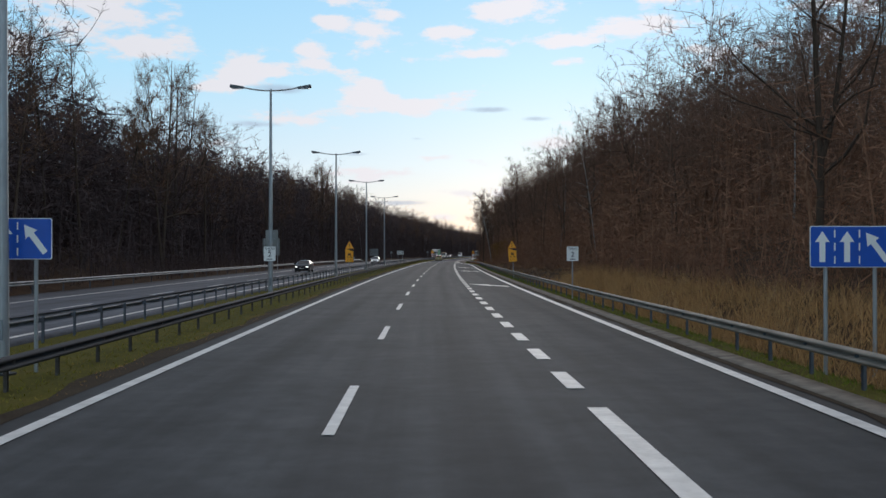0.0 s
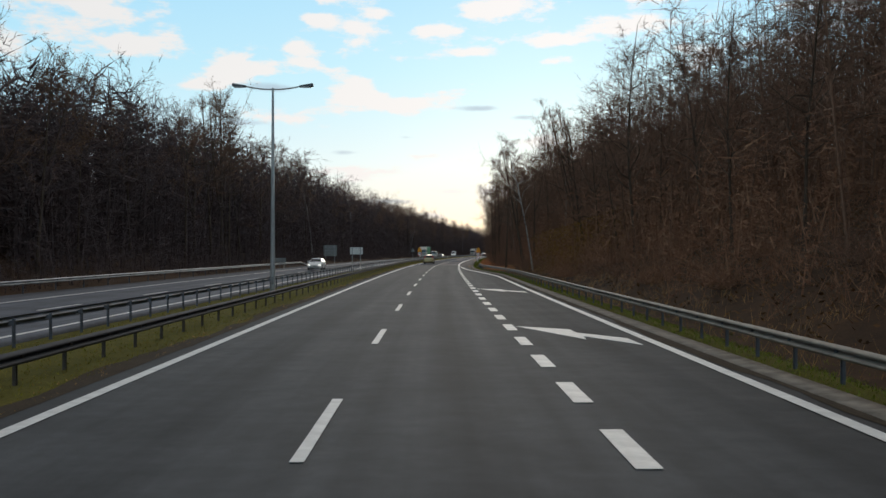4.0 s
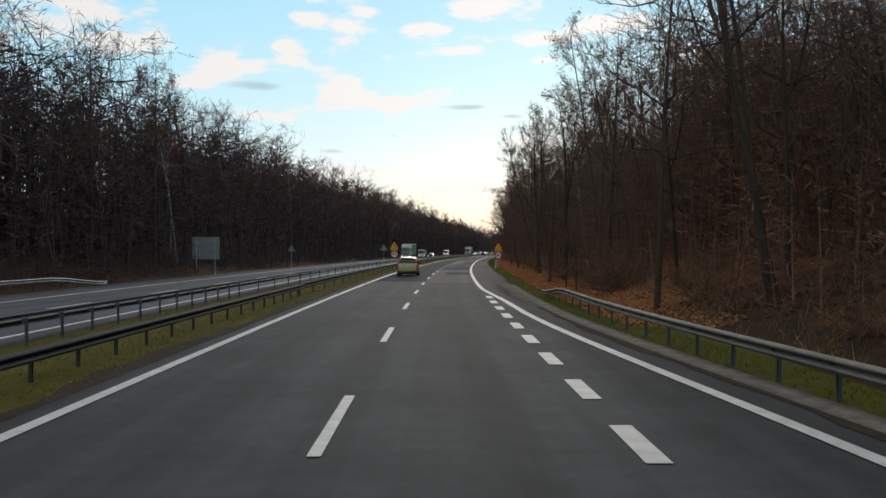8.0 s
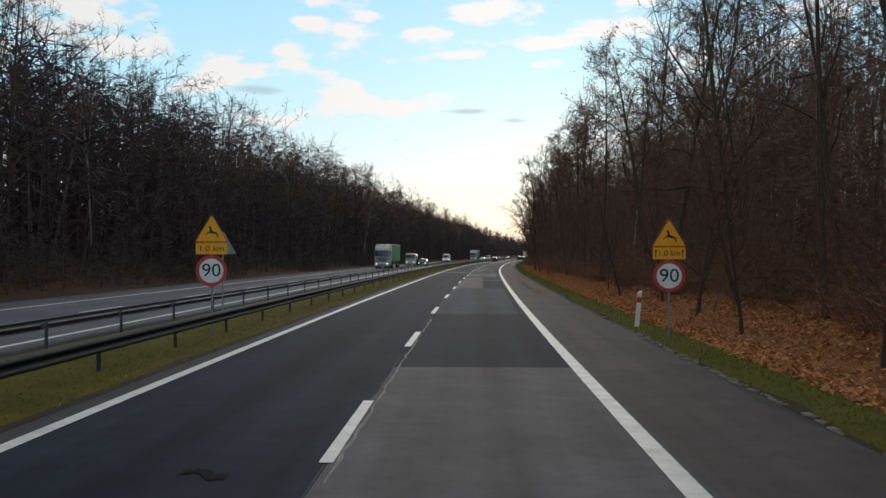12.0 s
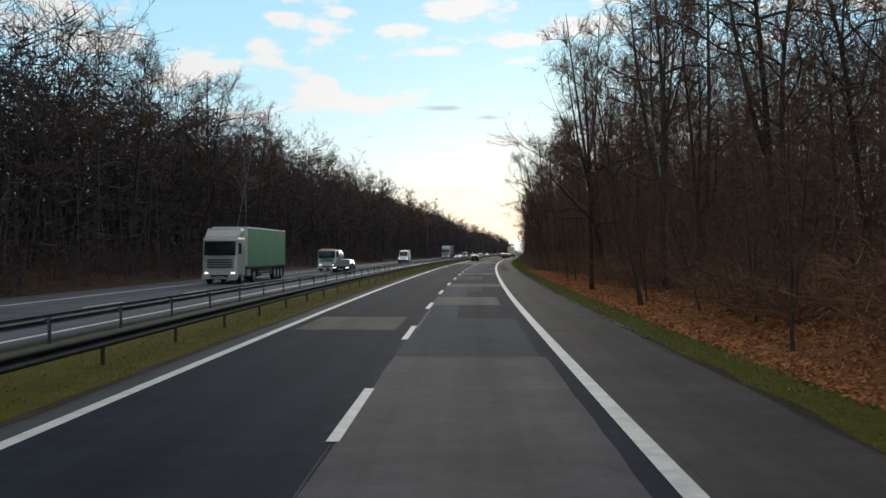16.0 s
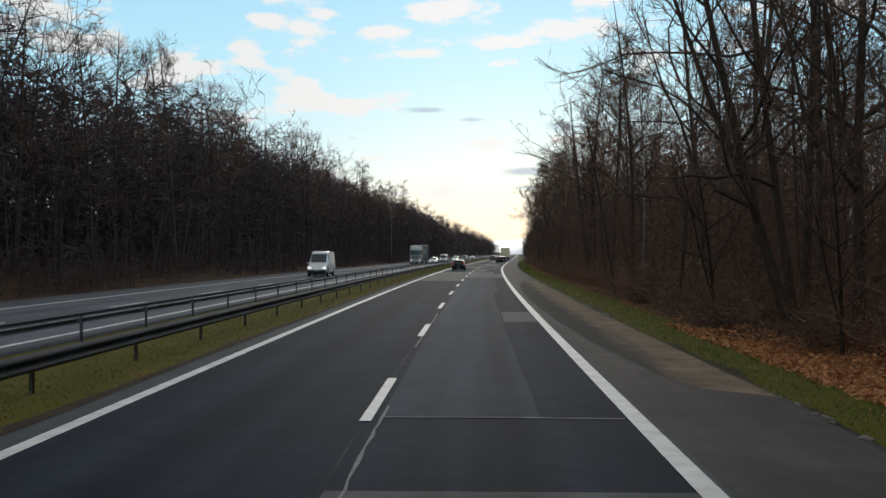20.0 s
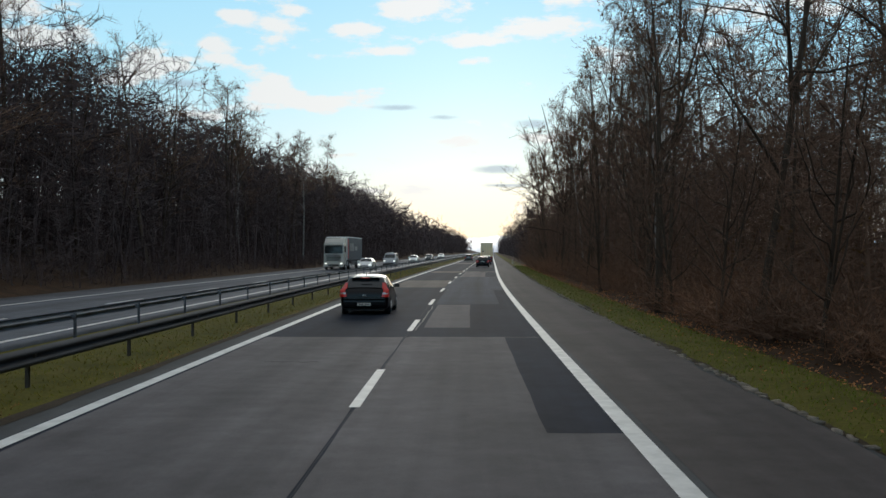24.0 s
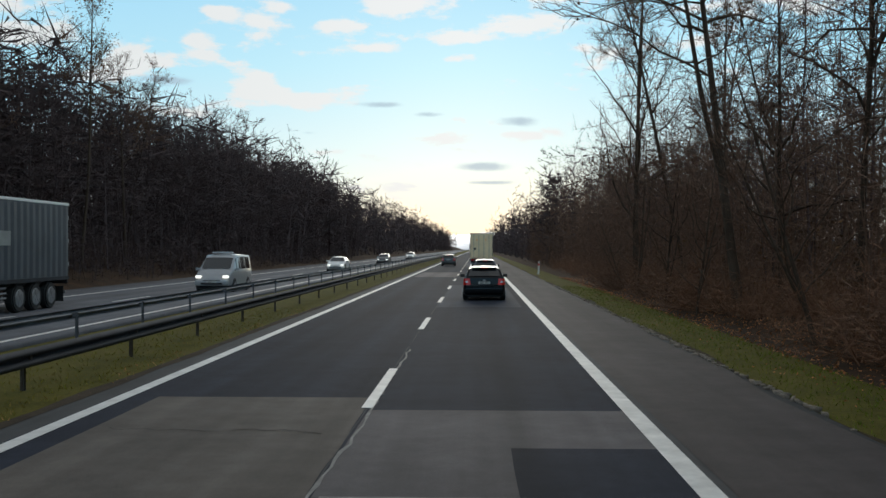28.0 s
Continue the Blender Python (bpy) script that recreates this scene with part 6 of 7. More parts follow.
def grow(seed, tall, limbs=21, subs=9, twigs=9, low=0.22, spread=0.38, lean=0.08, trunk_r=0.115, leaves=0, fork=0.0, droop=0.0, rise=(0.35, 1.2)):
    """A bare tree: trunk and crooked limbs; branches, twigs and twig ends; left-over leaves."""
    r = np.random.default_rng(seed)
    k = 11
    hs = np.linspace(0, 1, k)
    stems = []
    for j in range(2 if fork else 1):
        drift = np.cumsum(np.cumsum(r.normal(0, lean * tall / k * 0.6, (k, 2)), 0), 0) * 0.45
        drift -= drift[0]
        axis = np.concatenate([drift, (hs * tall)[:, None]], 1)
        rad = trunk_r * (1 - hs) ** 0.8 + 0.016
        if j:
            # the second leader parts from the first one at the fork
            start = np.array([np.interp(fork, hs, stems[0][0][:, i]) for i in range(3)])
            way = r.uniform(0, 6.28)
            axis = start + (axis - axis[0]) * (1 - fork) * 0.95 + np.outer(hs ** 0.7 * tall * 0.13, (math.cos(way), math.sin(way), 0))
            rad *= 0.72 * (1 - fork) ** 0.5
        else:
            axis[0, 2] = -0.4
            rad[0] *= 1.45
            rad[1] *= 1.08
        stems.append((axis, rad))
    woods = [tubes_mesh(ax[:-1], ax[1:], ra[:-1], ra[1:], 7) for ax, ra in stems]
    owner = r.random(limbs) < (0.42 if fork else -1)
    lo = low + (0.96 - low) * np.sort(r.random(limbs)) ** 0.85
    base, thick = np.zeros((limbs, 3)), np.zeros(limbs)
    for j, (ax, ra) in enumerate(stems):
        here = owner == bool(j)
        u = np.clip((lo - fork) / (1 - fork), 0.08, 1) if j else lo
        for i in range(3):
            base[here, i] = np.interp(u[here], hs, ax[:, i])
        thick[here] = np.interp(u[here], hs, ra)
    az = np.arange(limbs) * 2.4 + r.random(limbs)
    d = unit(np.stack([np.cos(az), np.sin(az), r.uniform(*rise, limbs)], 1))
    length = tall * spread * (1.12 - lo) * r.uniform(0.6, 1.35, limbs) + 0.5
    seg, pts, p = 6, [base], base
    for i in range(seg):
        d = unit(d + r.normal(0, 0.24, d.shape) + np.array([0, 0, 0.13 - droop * i / seg]))
        p = p + d * (length / seg)[:, None]
        pts.append(p)
    lr = np.minimum(thick * r.uniform(0.35, 0.6, limbs), 0.006 + 0.014 * length)
    for i in range(seg):
        woods.append(tubes_mesh(pts[i], pts[i + 1], lr * (1 - i / seg) ** 0.8 + 0.006, lr * (1 - (i + 1) / seg) ** 0.8 + 0.006, 4))
    chain = np.stack(pts, 1)
    m = limbs * subs
    which = np.repeat(np.arange(limbs), subs)
    tpos = r.uniform(0.18, 1.0, m) * seg
    i0 = np.minimum(tpos.astype(int), seg - 1)
    start = chain[which, i0] + (chain[which, i0 + 1] - chain[which, i0]) * (tpos - i0)[:, None]
    along_d = unit(chain[which, i0 + 1] - chain[which, i0])
    bd = unit(along_d * 0.75 + r.normal(0, 0.5, (m, 3)) + np.array([0, 0, 0.18 - droop * 0.6]))
    bl = length[which] * r.uniform(0.16, 0.46, m)
    mid = start + bd * (bl * 0.5)[:, None]
    bd2 = unit(bd + r.normal(0, 0.32, (m, 3)) + np.array([0, 0, 0.10 - droop * 0.7]))
    end = mid + bd2 * (bl * 0.5)[:, None]
    br = np.minimum(0.006 + 0.006 * bl, 0.02)
    fine = [tubes_mesh(start, mid, br, br * 0.65, 3), tubes_mesh(mid, end, br * 0.65, br * 0.3, 3)]
    tw = m * twigs
    wi = np.repeat(np.arange(m), twigs)
    u = r.uniform(0.1, 2.0, tw)[:, None]
    ts = np.where(u < 1, start[wi] + (mid - start)[wi] * u, mid[wi] + (end - mid)[wi] * (u - 1))
    td = unit(np.where(u < 1, bd[wi], bd2[wi]) * 0.8 + r.normal(0, 0.5, (tw, 3)) + np.array([0, 0, 0.12 - droop]))
    tl = r.uniform(0.3, 1.0, tw) * (0.42 + tall * 0.025)
    te = ts + td * tl[:, None]
    fine.append(slivers(ts, te, np.full(tw, 0.020), r))
    es = ts + td * (tl * r.uniform(0.3, 0.8, tw))[:, None]
    ed = unit(td * 0.7 + r.normal(0, 0.55, (tw, 3))) * (tl * r.uniform(0.3, 0.6, tw))[:, None]
    fine.append(slivers(es, es + ed, np.full(tw, 0.015), r))
    wood, twig = stack(woods), stack(fine)
    leaf = None
    if leaves:
        # left-over leaves hang in tufts at the ends of some branches
        tufts = r.choice(tw, max(1, leaves // 5), replace=False)
        pick = r.choice(tufts, leaves)
        c = te[pick] + r.normal(0, 0.13, (leaves, 3))
        a, b = unit(r.normal(size=(leaves, 3))) * 0.07, unit(r.normal(size=(leaves, 3))) * 0.045
        leaf = (np.stack([c - a, c + b, c + a, c - b], 1).reshape(-1, 3), np.arange(leaves * 4).reshape(-1, 4))
    return wood, twig, leaf


KINDS = []
for i, (seed, tall, opts, birch, words) in enumerate((
        (1, 15.0, dict(fork=0.45), False, "tall bare forked dark-barked tree with fine twigs"),
        (2, 17.5, dict(limbs=22, low=0.35, spread=0.30), False, "tall slender bare tree with high crown"),
        (3, 13.0, dict(limbs=22, low=0.15, spread=0.46, trunk_r=0.13, fork=0.28, rise=(0.2, 0.9)), False, "broad bare tree with low spreading limbs"),
        (4, 16.5, dict(limbs=18, low=0.35, spread=0.24, trunk_r=0.085, droop=0.45), True, "white-barked bare birch tree with hanging twigs"),
        (5, 15.5, dict(leaves=1100, fork=0.5), False, "bare tree with a few dry brown leaves"),
        (6, 12.0, dict(limbs=18, low=0.2, spread=0.44, lean=0.14, trunk_r=0.12, leaves=350, fork=0.35, droop=0.15), False, "leaning bare tree beside the road"),
        (7, 18.5, dict(limbs=22, low=0.45, spread=0.28, trunk_r=0.14), False, "very tall straight bare tree"),
        (8, 9.0, dict(limbs=16, low=0.08, spread=0.45, trunk_r=0.06, fork=0.12), False, "young bushy bare tree beside the verge"),
        (9, 16.0, dict(limbs=24, low=0.3, spread=0.34, lean=0.12, trunk_r=0.10, droop=0.3), False, "bare tree with fine drooping twigs"),
        (10, 14.0, dict(limbs=16, low=0.3, spread=0.5, trunk_r=0.15, lean=0.12, fork=0.3, rise=(0.1, 0.8), leaves=150), False, "gnarled bare tree with long crooked limbs"),
        (11, 17.0, dict(limbs=15, low=0.5, spread=0.24, trunk_r=0.09, leaves=1500), False, "slender tree with withered leaves in its high crown"))):
    wood, twig, leaf = grow(seed, tall, **opts)
    KINDS.append((tall, mesh_from("trunk", *wood, BARK_BIRCH if birch else BARK), mesh_from("crown", *twig, TWIG),
                  mesh_from("leaves", *leaf, LEAF_DRY) if leaf else None, words))
TREE_FIRST = {}


def plant(kind, s, n, tall, turn, lean=(0.0, 0.0)):
    """lean: degrees away from the viewer and to the right."""
    full, trunk, crown, leaf, words = KINDS[kind]
    if kind not in TREE_FIRST:
        tree = empty_thing("tree", words, "tree", "trees of the roadside wood")
        part("trunk", trunk, None, tree, smooth=True)
        part("crown", crown, None, tree)
        if leaf:
            part("dry_leaves", leaf, None, tree, "withered brown leaves")
        TREE_FIRST[kind] = tree
    else:
        tree = copy_thing(TREE_FIRST[kind], Matrix())
    k = tall * STEP / full
    x, y, z = at(s, n, float(height(s, n)))
    tree.matrix_basis = pose(float(x), float(y), z - 0.1, -lean[0], lean[1], 0) @ pose(0, 0, 0, 0, 0, turn) @ Matrix.Diagonal((k * 0.95, k * 0.95, k, 1))
    return tree


def plant_landmarks():
    """Trees that stand out from the wood: kind, s, n, height, turn, lean."""
    for kind, s, n, tall, turn, lean in (
            (2, 27.5, 12.0, 11.5, 40, (0, -3)), (3, 175.8, 9.8, 13.0, 10, (0, -8)), (9, 197.0, 10.6, 14.0, 200, (-3, -13)), (1, 204.4, 8.9, 14.5, 60, (0, 0)),
            (2, 252.0, 8.9, 13.0, 120, (0, -4)), (0, 392.5, 8.2, 14.0, 30, (0, -2)), (1, 376.3, 8.3, 11.0, 90, (0, -14)), (9, 378.5, 9.6, 14.5, 300, (0, 2)),
            (0, 84.0, -22.0, 18.0, 20, (0, 2)), (2, 92.0, -23.4, 17.5, 90, (0, 0)), (4, 101.0, -22.5, 15.0, 200, (0, 0)), (0, 186.0, -22.0, 18.0, 130, (0, -2)),
            (9, 193.0, -22.6, 19.0, 30, (0, 2)), (4, 199.0, -23.6, 18.0, 260, (0, 0)), (3, 429.3, -22.2, 13.5, 0, (0, 13)), (3, 437.3, -22.7, 14.0, 70, (0, 3)), (0, 445.0, 9.6, 15.0, 200, (0, -7)), (6, 446.8, 10.4, 16.0, 20, (0, 2)),
            (2, 441.5, 9.9, 13.5, 250, (0, 3)), (1, 471.0, 8.5, 10.5, 140, (0, -9)), (3, 587.4, 12.6, 15.0, 45, (0, -3)), (5, 537.5, 8.2, 12.5, 15, (0, 4)),
            (4, 549.0, 9.8, 14.0, 60, (0, 0)), (10, 556.0, 10.8, 15.0, 10, (0, -2)), (4, 562.5, 11.5, 15.5, 190, (0, 2)), (10, 570.0, 10.2, 14.5, 100, (0, -3)),
            (4, 384.0, 10.6, 15.0, 33, (0, 0)), (1, 388.0, 11.2, 15.5, 80, (0, 1)), (0, 401.0, 9.8, 14.5, 150, (0, -2)), (8, 409.0, 10.4, 14.5, 0, (0, 0)),
            (0, 591.0, 9.6, 15.0, 75, (0, 2)), (9, 617.0, 9.4, 14.0, 10, (0, -5)), (3, 605.0, -24.0, 15.0, 110, (0, 2)), (3, 608.0, -24.5, 14.0, 10, (0, -3))):
        plant(kind, s, n, tall, turn, lean)


plant_landmarks()


def plant_rows():
    r = np.random.default_rng(5)
    picks = (0, 1, 2, 4, 5, 6, 8, 1, 4, 9, 10, 0, 7, 3, 8, 10)
    # by the right verge: an edge row, then a second row, then the slope
    for lo, hi, step, last in ((9.0, 12.6, 5.6, 640), (12.5, 18.0, 8.0, 620), (20.0, 30.0, 6.5, 235)):
        s = 12.0
        while s < last:
            if lo > 18 and s < 75:
                s += 10.0
                continue
            n = r.uniform(lo, hi) + (2.0 if s < 215 and lo < 10 else 0.0) + (3.5 if s < 60 else 0.0)
            tall = (r.uniform(10.5, 15.5) if lo < 13 else r.uniform(13, 17) if lo < 18 else r.uniform(15, 19)) * (0.68 if s < 60 else 0.78 if s < 130 else 1.0)
            plant(picks[r.integers(0, len(picks))], s, n, tall * (0.92 if s < 215 else 1.1), r.uniform(0, 360), (r.normal(0, 4), r.normal(-1, 5)))
            s += step * r.uniform(0.6, 1.4) * (2.1 if s < 215 else 1.0)
    # young growth leaning out over the shoulder
    s = 222.0
    while s < 640:
        plant(7, s, r.uniform(8.3, 9.6), r.uniform(4.0, 8.0), r.uniform(0, 360), (r.normal(0, 5), r.normal(-4, 5)))
        s += 9.0 * r.uniform(0.6, 1.4)
    # beyond the far carriageway
    s = 30.0
    while s < 660:
        plant(picks[r.integers(0, len(picks))], s, r.uniform(-25.0, -21.3), r.uniform(11.0, 14.8) * (1.05 + 0.18 * fade(s, 110, 330)), r.uniform(0, 360), (r.normal(0, 3), r.normal(0, 4)))
        s += 8.0 * r.uniform(0.6, 1.4)


plant_rows()


# ---- undergrowth, deep wood, grass and leaves: past counting ----
def stuff(name, v, f, mat, label, category):
    return tagged(new(name, mesh_from(name, v, f, mat)), label, category, kind="stuff")


def spread_points(r, count, s0, s1, n_lo, n_hi):
    s = r.uniform(s0, s1, count)
    n = r.uniform(0, 1, count) * (n_hi - n_lo) + n_lo
    return s, n


def brush(name, count, s0, s1, n_lo, n_hi, tall, seed, mat, label, width=0.014, sway=0.45, per=12):
    """Shrubs as sprays of thin stems that start close together."""
    r = np.random.default_rng(seed)
    s, n = spread_points(r, count, s0, s1, n_lo, n_hi)
    x, y, _ = at(s, n)
    z = height(s, n)
    size = STEP * tall * r.uniform(0.45, 1.15, count)
    i = np.repeat(np.arange(count), per)
    k = len(i)
    lean = r.normal(0, sway * 1.5, (k, 2))
    p = np.stack([x[i] + r.normal(0, 0.25, k), y[i] + r.normal(0, 0.25, k), z[i] - 0.05], 1)
    d = unit(np.stack([lean[:, 0], lean[:, 1], np.ones(k)], 1)) * (size[i] * r.uniform(0.4, 1.0, k))[:, None]
    first = slivers(p, p + d, np.full(k, width * 1.5), r)
    j = np.repeat(np.arange(k), 3)
    u = r.uniform(0.25, 0.95, len(j))[:, None]
    tp = p[j] + d[j] * u
    td = unit(d[j] + r.normal(0, 0.7, (len(j), 3)) * np.linalg.norm(d[j], axis=1, keepdims=True)) * (size[i][j] * r.uniform(0.12, 0.35, len(j)))[:, None]
    v, f = stack([first, slivers(tp, tp + td, np.full(len(j), width), r)])
    return stuff(name, v, f, mat, label, "undergrowth")


def deep_wood(name, count, s0, s1, n_lo, n_hi, lo, hi, seed, label, limbs=12, subs=4, twigs=4, wide=0.05, grow_far=0.0, mat=DEEP_SHADE, low=0.12):
    """Trees behind the front rows: bent trunks, curved limbs, branches and fine twigs."""
    r = np.random.default_rng(seed)
    s, n = spread_points(r, count, s0, s1, n_lo, n_hi)
    x, y, _ = at(s, n)
    z = height(s, n)
    # stands of taller and of lower trees follow one another
    swell = 1 + 0.09 * np.sin(s * 0.11 + seed) + 0.07 * np.sin(s * 0.29 + n * 0.2)
    tall = STEP * r.uniform(lo, hi, count) * swell * (1 + grow_far * (0.5 + 0.5 * fade(s, 110, 330) - 0.9 * fade(s, 550, 640)))
    p = np.stack([x, y, z - 0.3], 1)
    q = p + np.stack([r.normal(0, 0.06, count) * tall, r.normal(0, 0.06, count) * tall, tall * 0.94], 1)
    bend = (p + q) / 2 + r.normal(0, 0.04, (count, 3)) * tall[:, None] * np.array([1, 1, 0])
    thick = r.uniform(0.035, 0.10, count)
    trunk = stack([tubes_mesh(p, bend, thick, thick * 0.6, 3), tubes_mesh(bend, q, thick * 0.6, np.full(count, 0.012), 3)])
    i = np.repeat(np.arange(count), limbs)
    u = (low + (1 - low) * r.random(len(i)) ** 0.7)[:, None]
    b = np.where(u < 0.5, p[i] + (bend - p)[i] * u * 2, bend[i] + (q - bend)[i] * (u * 2 - 1))
    reach = tall[i] * r.uniform(0.10, 0.26, len(i)) * (1.15 - 0.45 * u[:, 0])
    way = unit(np.stack([r.normal(0, 0.8, len(i)), r.normal(0, 0.8, len(i)), r.uniform(-0.15, 0.95, len(i))], 1))
    d1 = way * (reach * 0.55)[:, None]
    d2 = unit(way + r.normal(0, 0.35, way.shape) + np.array([0, 0, 0.18])) * (reach * 0.6)[:, None]
    limb = stack([slivers(b, b + d1 * 1.05, np.full(len(i), wide * 1.5), r), slivers(b + d1 * 0.9, b + d1 + d2, np.full(len(i), wide), r)])
    j = np.repeat(np.arange(len(i)), subs)
    u2 = r.uniform(0.15, 2.0, len(j))[:, None]
    b2 = np.where(u2 < 1, b[j] + d1[j] * u2, b[j] + d1[j] + d2[j] * (u2 - 1))
    e2 = unit(way[j] * 0.7 + r.normal(0, 0.5, (len(j), 3)) + np.array([0, 0, 0.12])) * (reach[j] * r.uniform(0.25, 0.6, len(j)))[:, None]
    branch = slivers(b2, b2 + e2, np.full(len(j), wide * 0.8), r)
    m = np.repeat(np.arange(len(j)), twigs)
    b3 = b2[m] + e2[m] * r.uniform(0.1, 1.0, len(m))[:, None]
    e3 = unit(unit(e2[m]) * 0.6 + r.normal(0, 0.55, (len(m), 3)) + np.array([0, 0, 0.08])) * r.uniform(0.3, 0.95, len(m))[:, None]
    v, f = stack([trunk, limb, branch, slivers(b3, b3 + e3, wide * r.uniform(0.45, 0.85, len(m)), r)])
    return stuff(name, v, f, mat, label, "woods")


def thicket(name, count, s0, s1, n_lo, n_hi, lo, hi, seed, label, mat, sprays=34, wide=0.06, even=1.4):
    """Saplings and brush of two to eight metres, twiggy from the ground up."""
    r = np.random.default_rng(seed)
    s, n = spread_points(r, count, s0, s1, n_lo, n_hi)
    x, y, _ = at(s, n)
    z = height(s, n)
    tall = STEP * (lo + (hi - lo) * r.random(count) ** even) * (1 + 0.07 * np.sin(s * 0.17 + seed) + 0.06 * np.sin(s * 0.43))
    p = np.stack([x, y, z - 0.1], 1)
    q = p + np.stack([r.normal(0, 0.12, count) * tall, r.normal(0, 0.12, count) * tall, tall], 1)
    stem = slivers(p, q, np.full(count, wide * 1.6), r)
    i = np.repeat(np.arange(count), sprays)
    u = r.uniform(0.0, 0.97, len(i))[:, None]
    b = p[i] + (q - p)[i] * u + r.normal(0, 0.22, (len(i), 3)) * np.array([1, 1, 0.2])
    d = unit(np.stack([r.normal(0, 0.8, len(i)), r.normal(0, 0.8, len(i)), r.uniform(-0.45, 0.85, len(i))], 1)) * (tall[i] * r.uniform(0.06, 0.24, len(i)))[:, None]
    v, f = stack([stem, slivers(b, b + d, wide * r.uniform(0.5, 1.2, len(i)), r)])
    return stuff(name, v, f, mat, label, "undergrowth")


brush("brush_by_road_sign", 800, 5, 70, 10.2, 24.0, 1.7, 27, BRUSH, "tangled brown undergrowth above the dry grass")
brush("brush_by_exit", 1300, 70, 215, 9.6, 24.0, 1.6, 21, BRUSH, "tangled brown undergrowth below the wooded slope")
brush("brush_on_bank", 800, 215, 430, 9.3, 15.0, 1.9, 24, BRUSH, "sparse brown brush on the leaf-strewn bank")
brush("brush_by_shoulder", 1000, 430, 690, 8.8, 12.5, 2.2, 23, BRUSH, "tangled brown undergrowth at the foot of the trees")
brush("brush_far_side", 1500, 20, 760, -23.5, -20.2, 2.3, 22, DEEP_SHADE, "tangled brown undergrowth beside the far carriageway")
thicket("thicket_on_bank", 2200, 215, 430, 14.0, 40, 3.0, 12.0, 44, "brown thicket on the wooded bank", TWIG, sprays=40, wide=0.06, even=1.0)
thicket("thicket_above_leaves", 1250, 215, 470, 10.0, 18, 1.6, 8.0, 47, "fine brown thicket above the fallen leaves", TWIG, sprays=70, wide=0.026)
thicket("thicket_before_far_wood", 2200, 20, 720, -21.4, -18.9, 0.7, 3.4, 48, "low dark brush at the foot of the far wood", DEEP_SHADE, sprays=30, wide=0.05)
thicket("thicket_by_exit", 2800, 5, 215, 10.4, 34, 1.4, 6.5, 41, "dense brown thicket on the wooded slope", BRUSH, sprays=50, wide=0.046)
thicket("thicket_high_on_slope", 2300, 40, 240, 17, 46, 4.0, 12.0, 52, "dense thicket high on the wooded slope", TWIG, sprays=40, wide=0.06, even=0.9)
thicket("thicket_by_shoulder", 1600, 440, 740, 9.0, 22, 1.6, 8.5, 42, "dense brown thicket behind the roadside trees", TWIG, sprays=60, wide=0.034, even=1.0)
thicket("thicket_far_side", 3000, 20, 780, -31, -20.8, 3.0, 10.0, 43, "dense dark thicket beyond the far carriageway", DEEP_SHADE, sprays=38, wide=0.085, even=0.9)
thicket("heart_of_far_wood", 1100, 20, 170, -35, -25.0, 5.0, 12.0, 53, "close dark growth in the heart of the far wood", DEEP_SHADE, sprays=36, wide=0.20, even=0.55)
thicket("heart_of_far_wood", 3400, 150, 800, -34, -24.5, 6.0, 14.0, 54, "close dark growth in the heart of the far wood", DEEP_SHADE, sprays=36, wide=0.20, even=0.55)
thicket("verge_saplings", 420, 215, 760, 9.0, 12.0, 4.5, 10.5, 57, "fine bare saplings crowding the edge of the wood", TWIG, sprays=110, wide=0.022, even=0.8)
deep_wood("woods_above_rail_end", 450, 140, 240, 13.5, 34, 10, 14.5, 39, "tall bare woods above the end of the guard rail", mat=TWIG, wide=0.05, low=0.2)
deep_wood("woods_by_exit", 1200, 48, 240, 13.5, 46, 8.5, 14.2, 36, "bare brown woods on the slope behind the exit lane", mat=TWIG, wide=0.048)
deep_wood("woods_on_slope", 1050, 215, 430, 13.5, 40, 11, 17.0, 31, "bare brown woods on the slope above the road", wide=0.058, mat=TWIG, low=0.15)
deep_wood("woods_behind_shoulder", 480, 420, 560, 13.0, 40, 10, 16.5, 37, "bare brown woods behind the shoulder", mat=TWIG, wide=0.056, low=0.15)
deep_wood("woods_beyond_shoulder", 640, 560, 760, 13.0, 44, 10, 16, 35, "bare brown woods beyond the verge", wide=0.056, low=0.15)
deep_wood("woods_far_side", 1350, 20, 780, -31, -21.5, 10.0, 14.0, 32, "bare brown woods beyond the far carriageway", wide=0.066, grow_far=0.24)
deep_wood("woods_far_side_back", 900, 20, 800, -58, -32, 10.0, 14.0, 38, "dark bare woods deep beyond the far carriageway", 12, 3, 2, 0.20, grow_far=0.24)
deep_wood("distant_woods", 420, 690, 1700, 9.5, 40, 11, 17, 33, "distant bare woods along the road", 12, 4, 3, 0.17)
deep_wood("distant_far_side_woods", 460, 720, 1700, -45, -21, 12, 17.5, 34, "distant bare woods along the far carriageway", 12, 4, 3, 0.17)
thicket("thicket_far_behind_shoulder", 2600, 420, 760, 14, 36, 4.5, 13.5, 49, "dense brown thicket deep in the wood", TWIG, sprays=40, wide=0.075, even=0.9)
thicket("distant_thicket", 700, 690, 1500, 9.5, 26, 2.5, 11, 45, "distant brown thicket along the road", DEEP_SHADE, wide=0.30, even=0.8)
thicket("distant_far_side_thicket", 1100, 700, 1500, -40, -20.5, 3, 13, 46, "distant dark thicket along the far carriageway", DEEP_SHADE, wide=0.30, even=0.8)


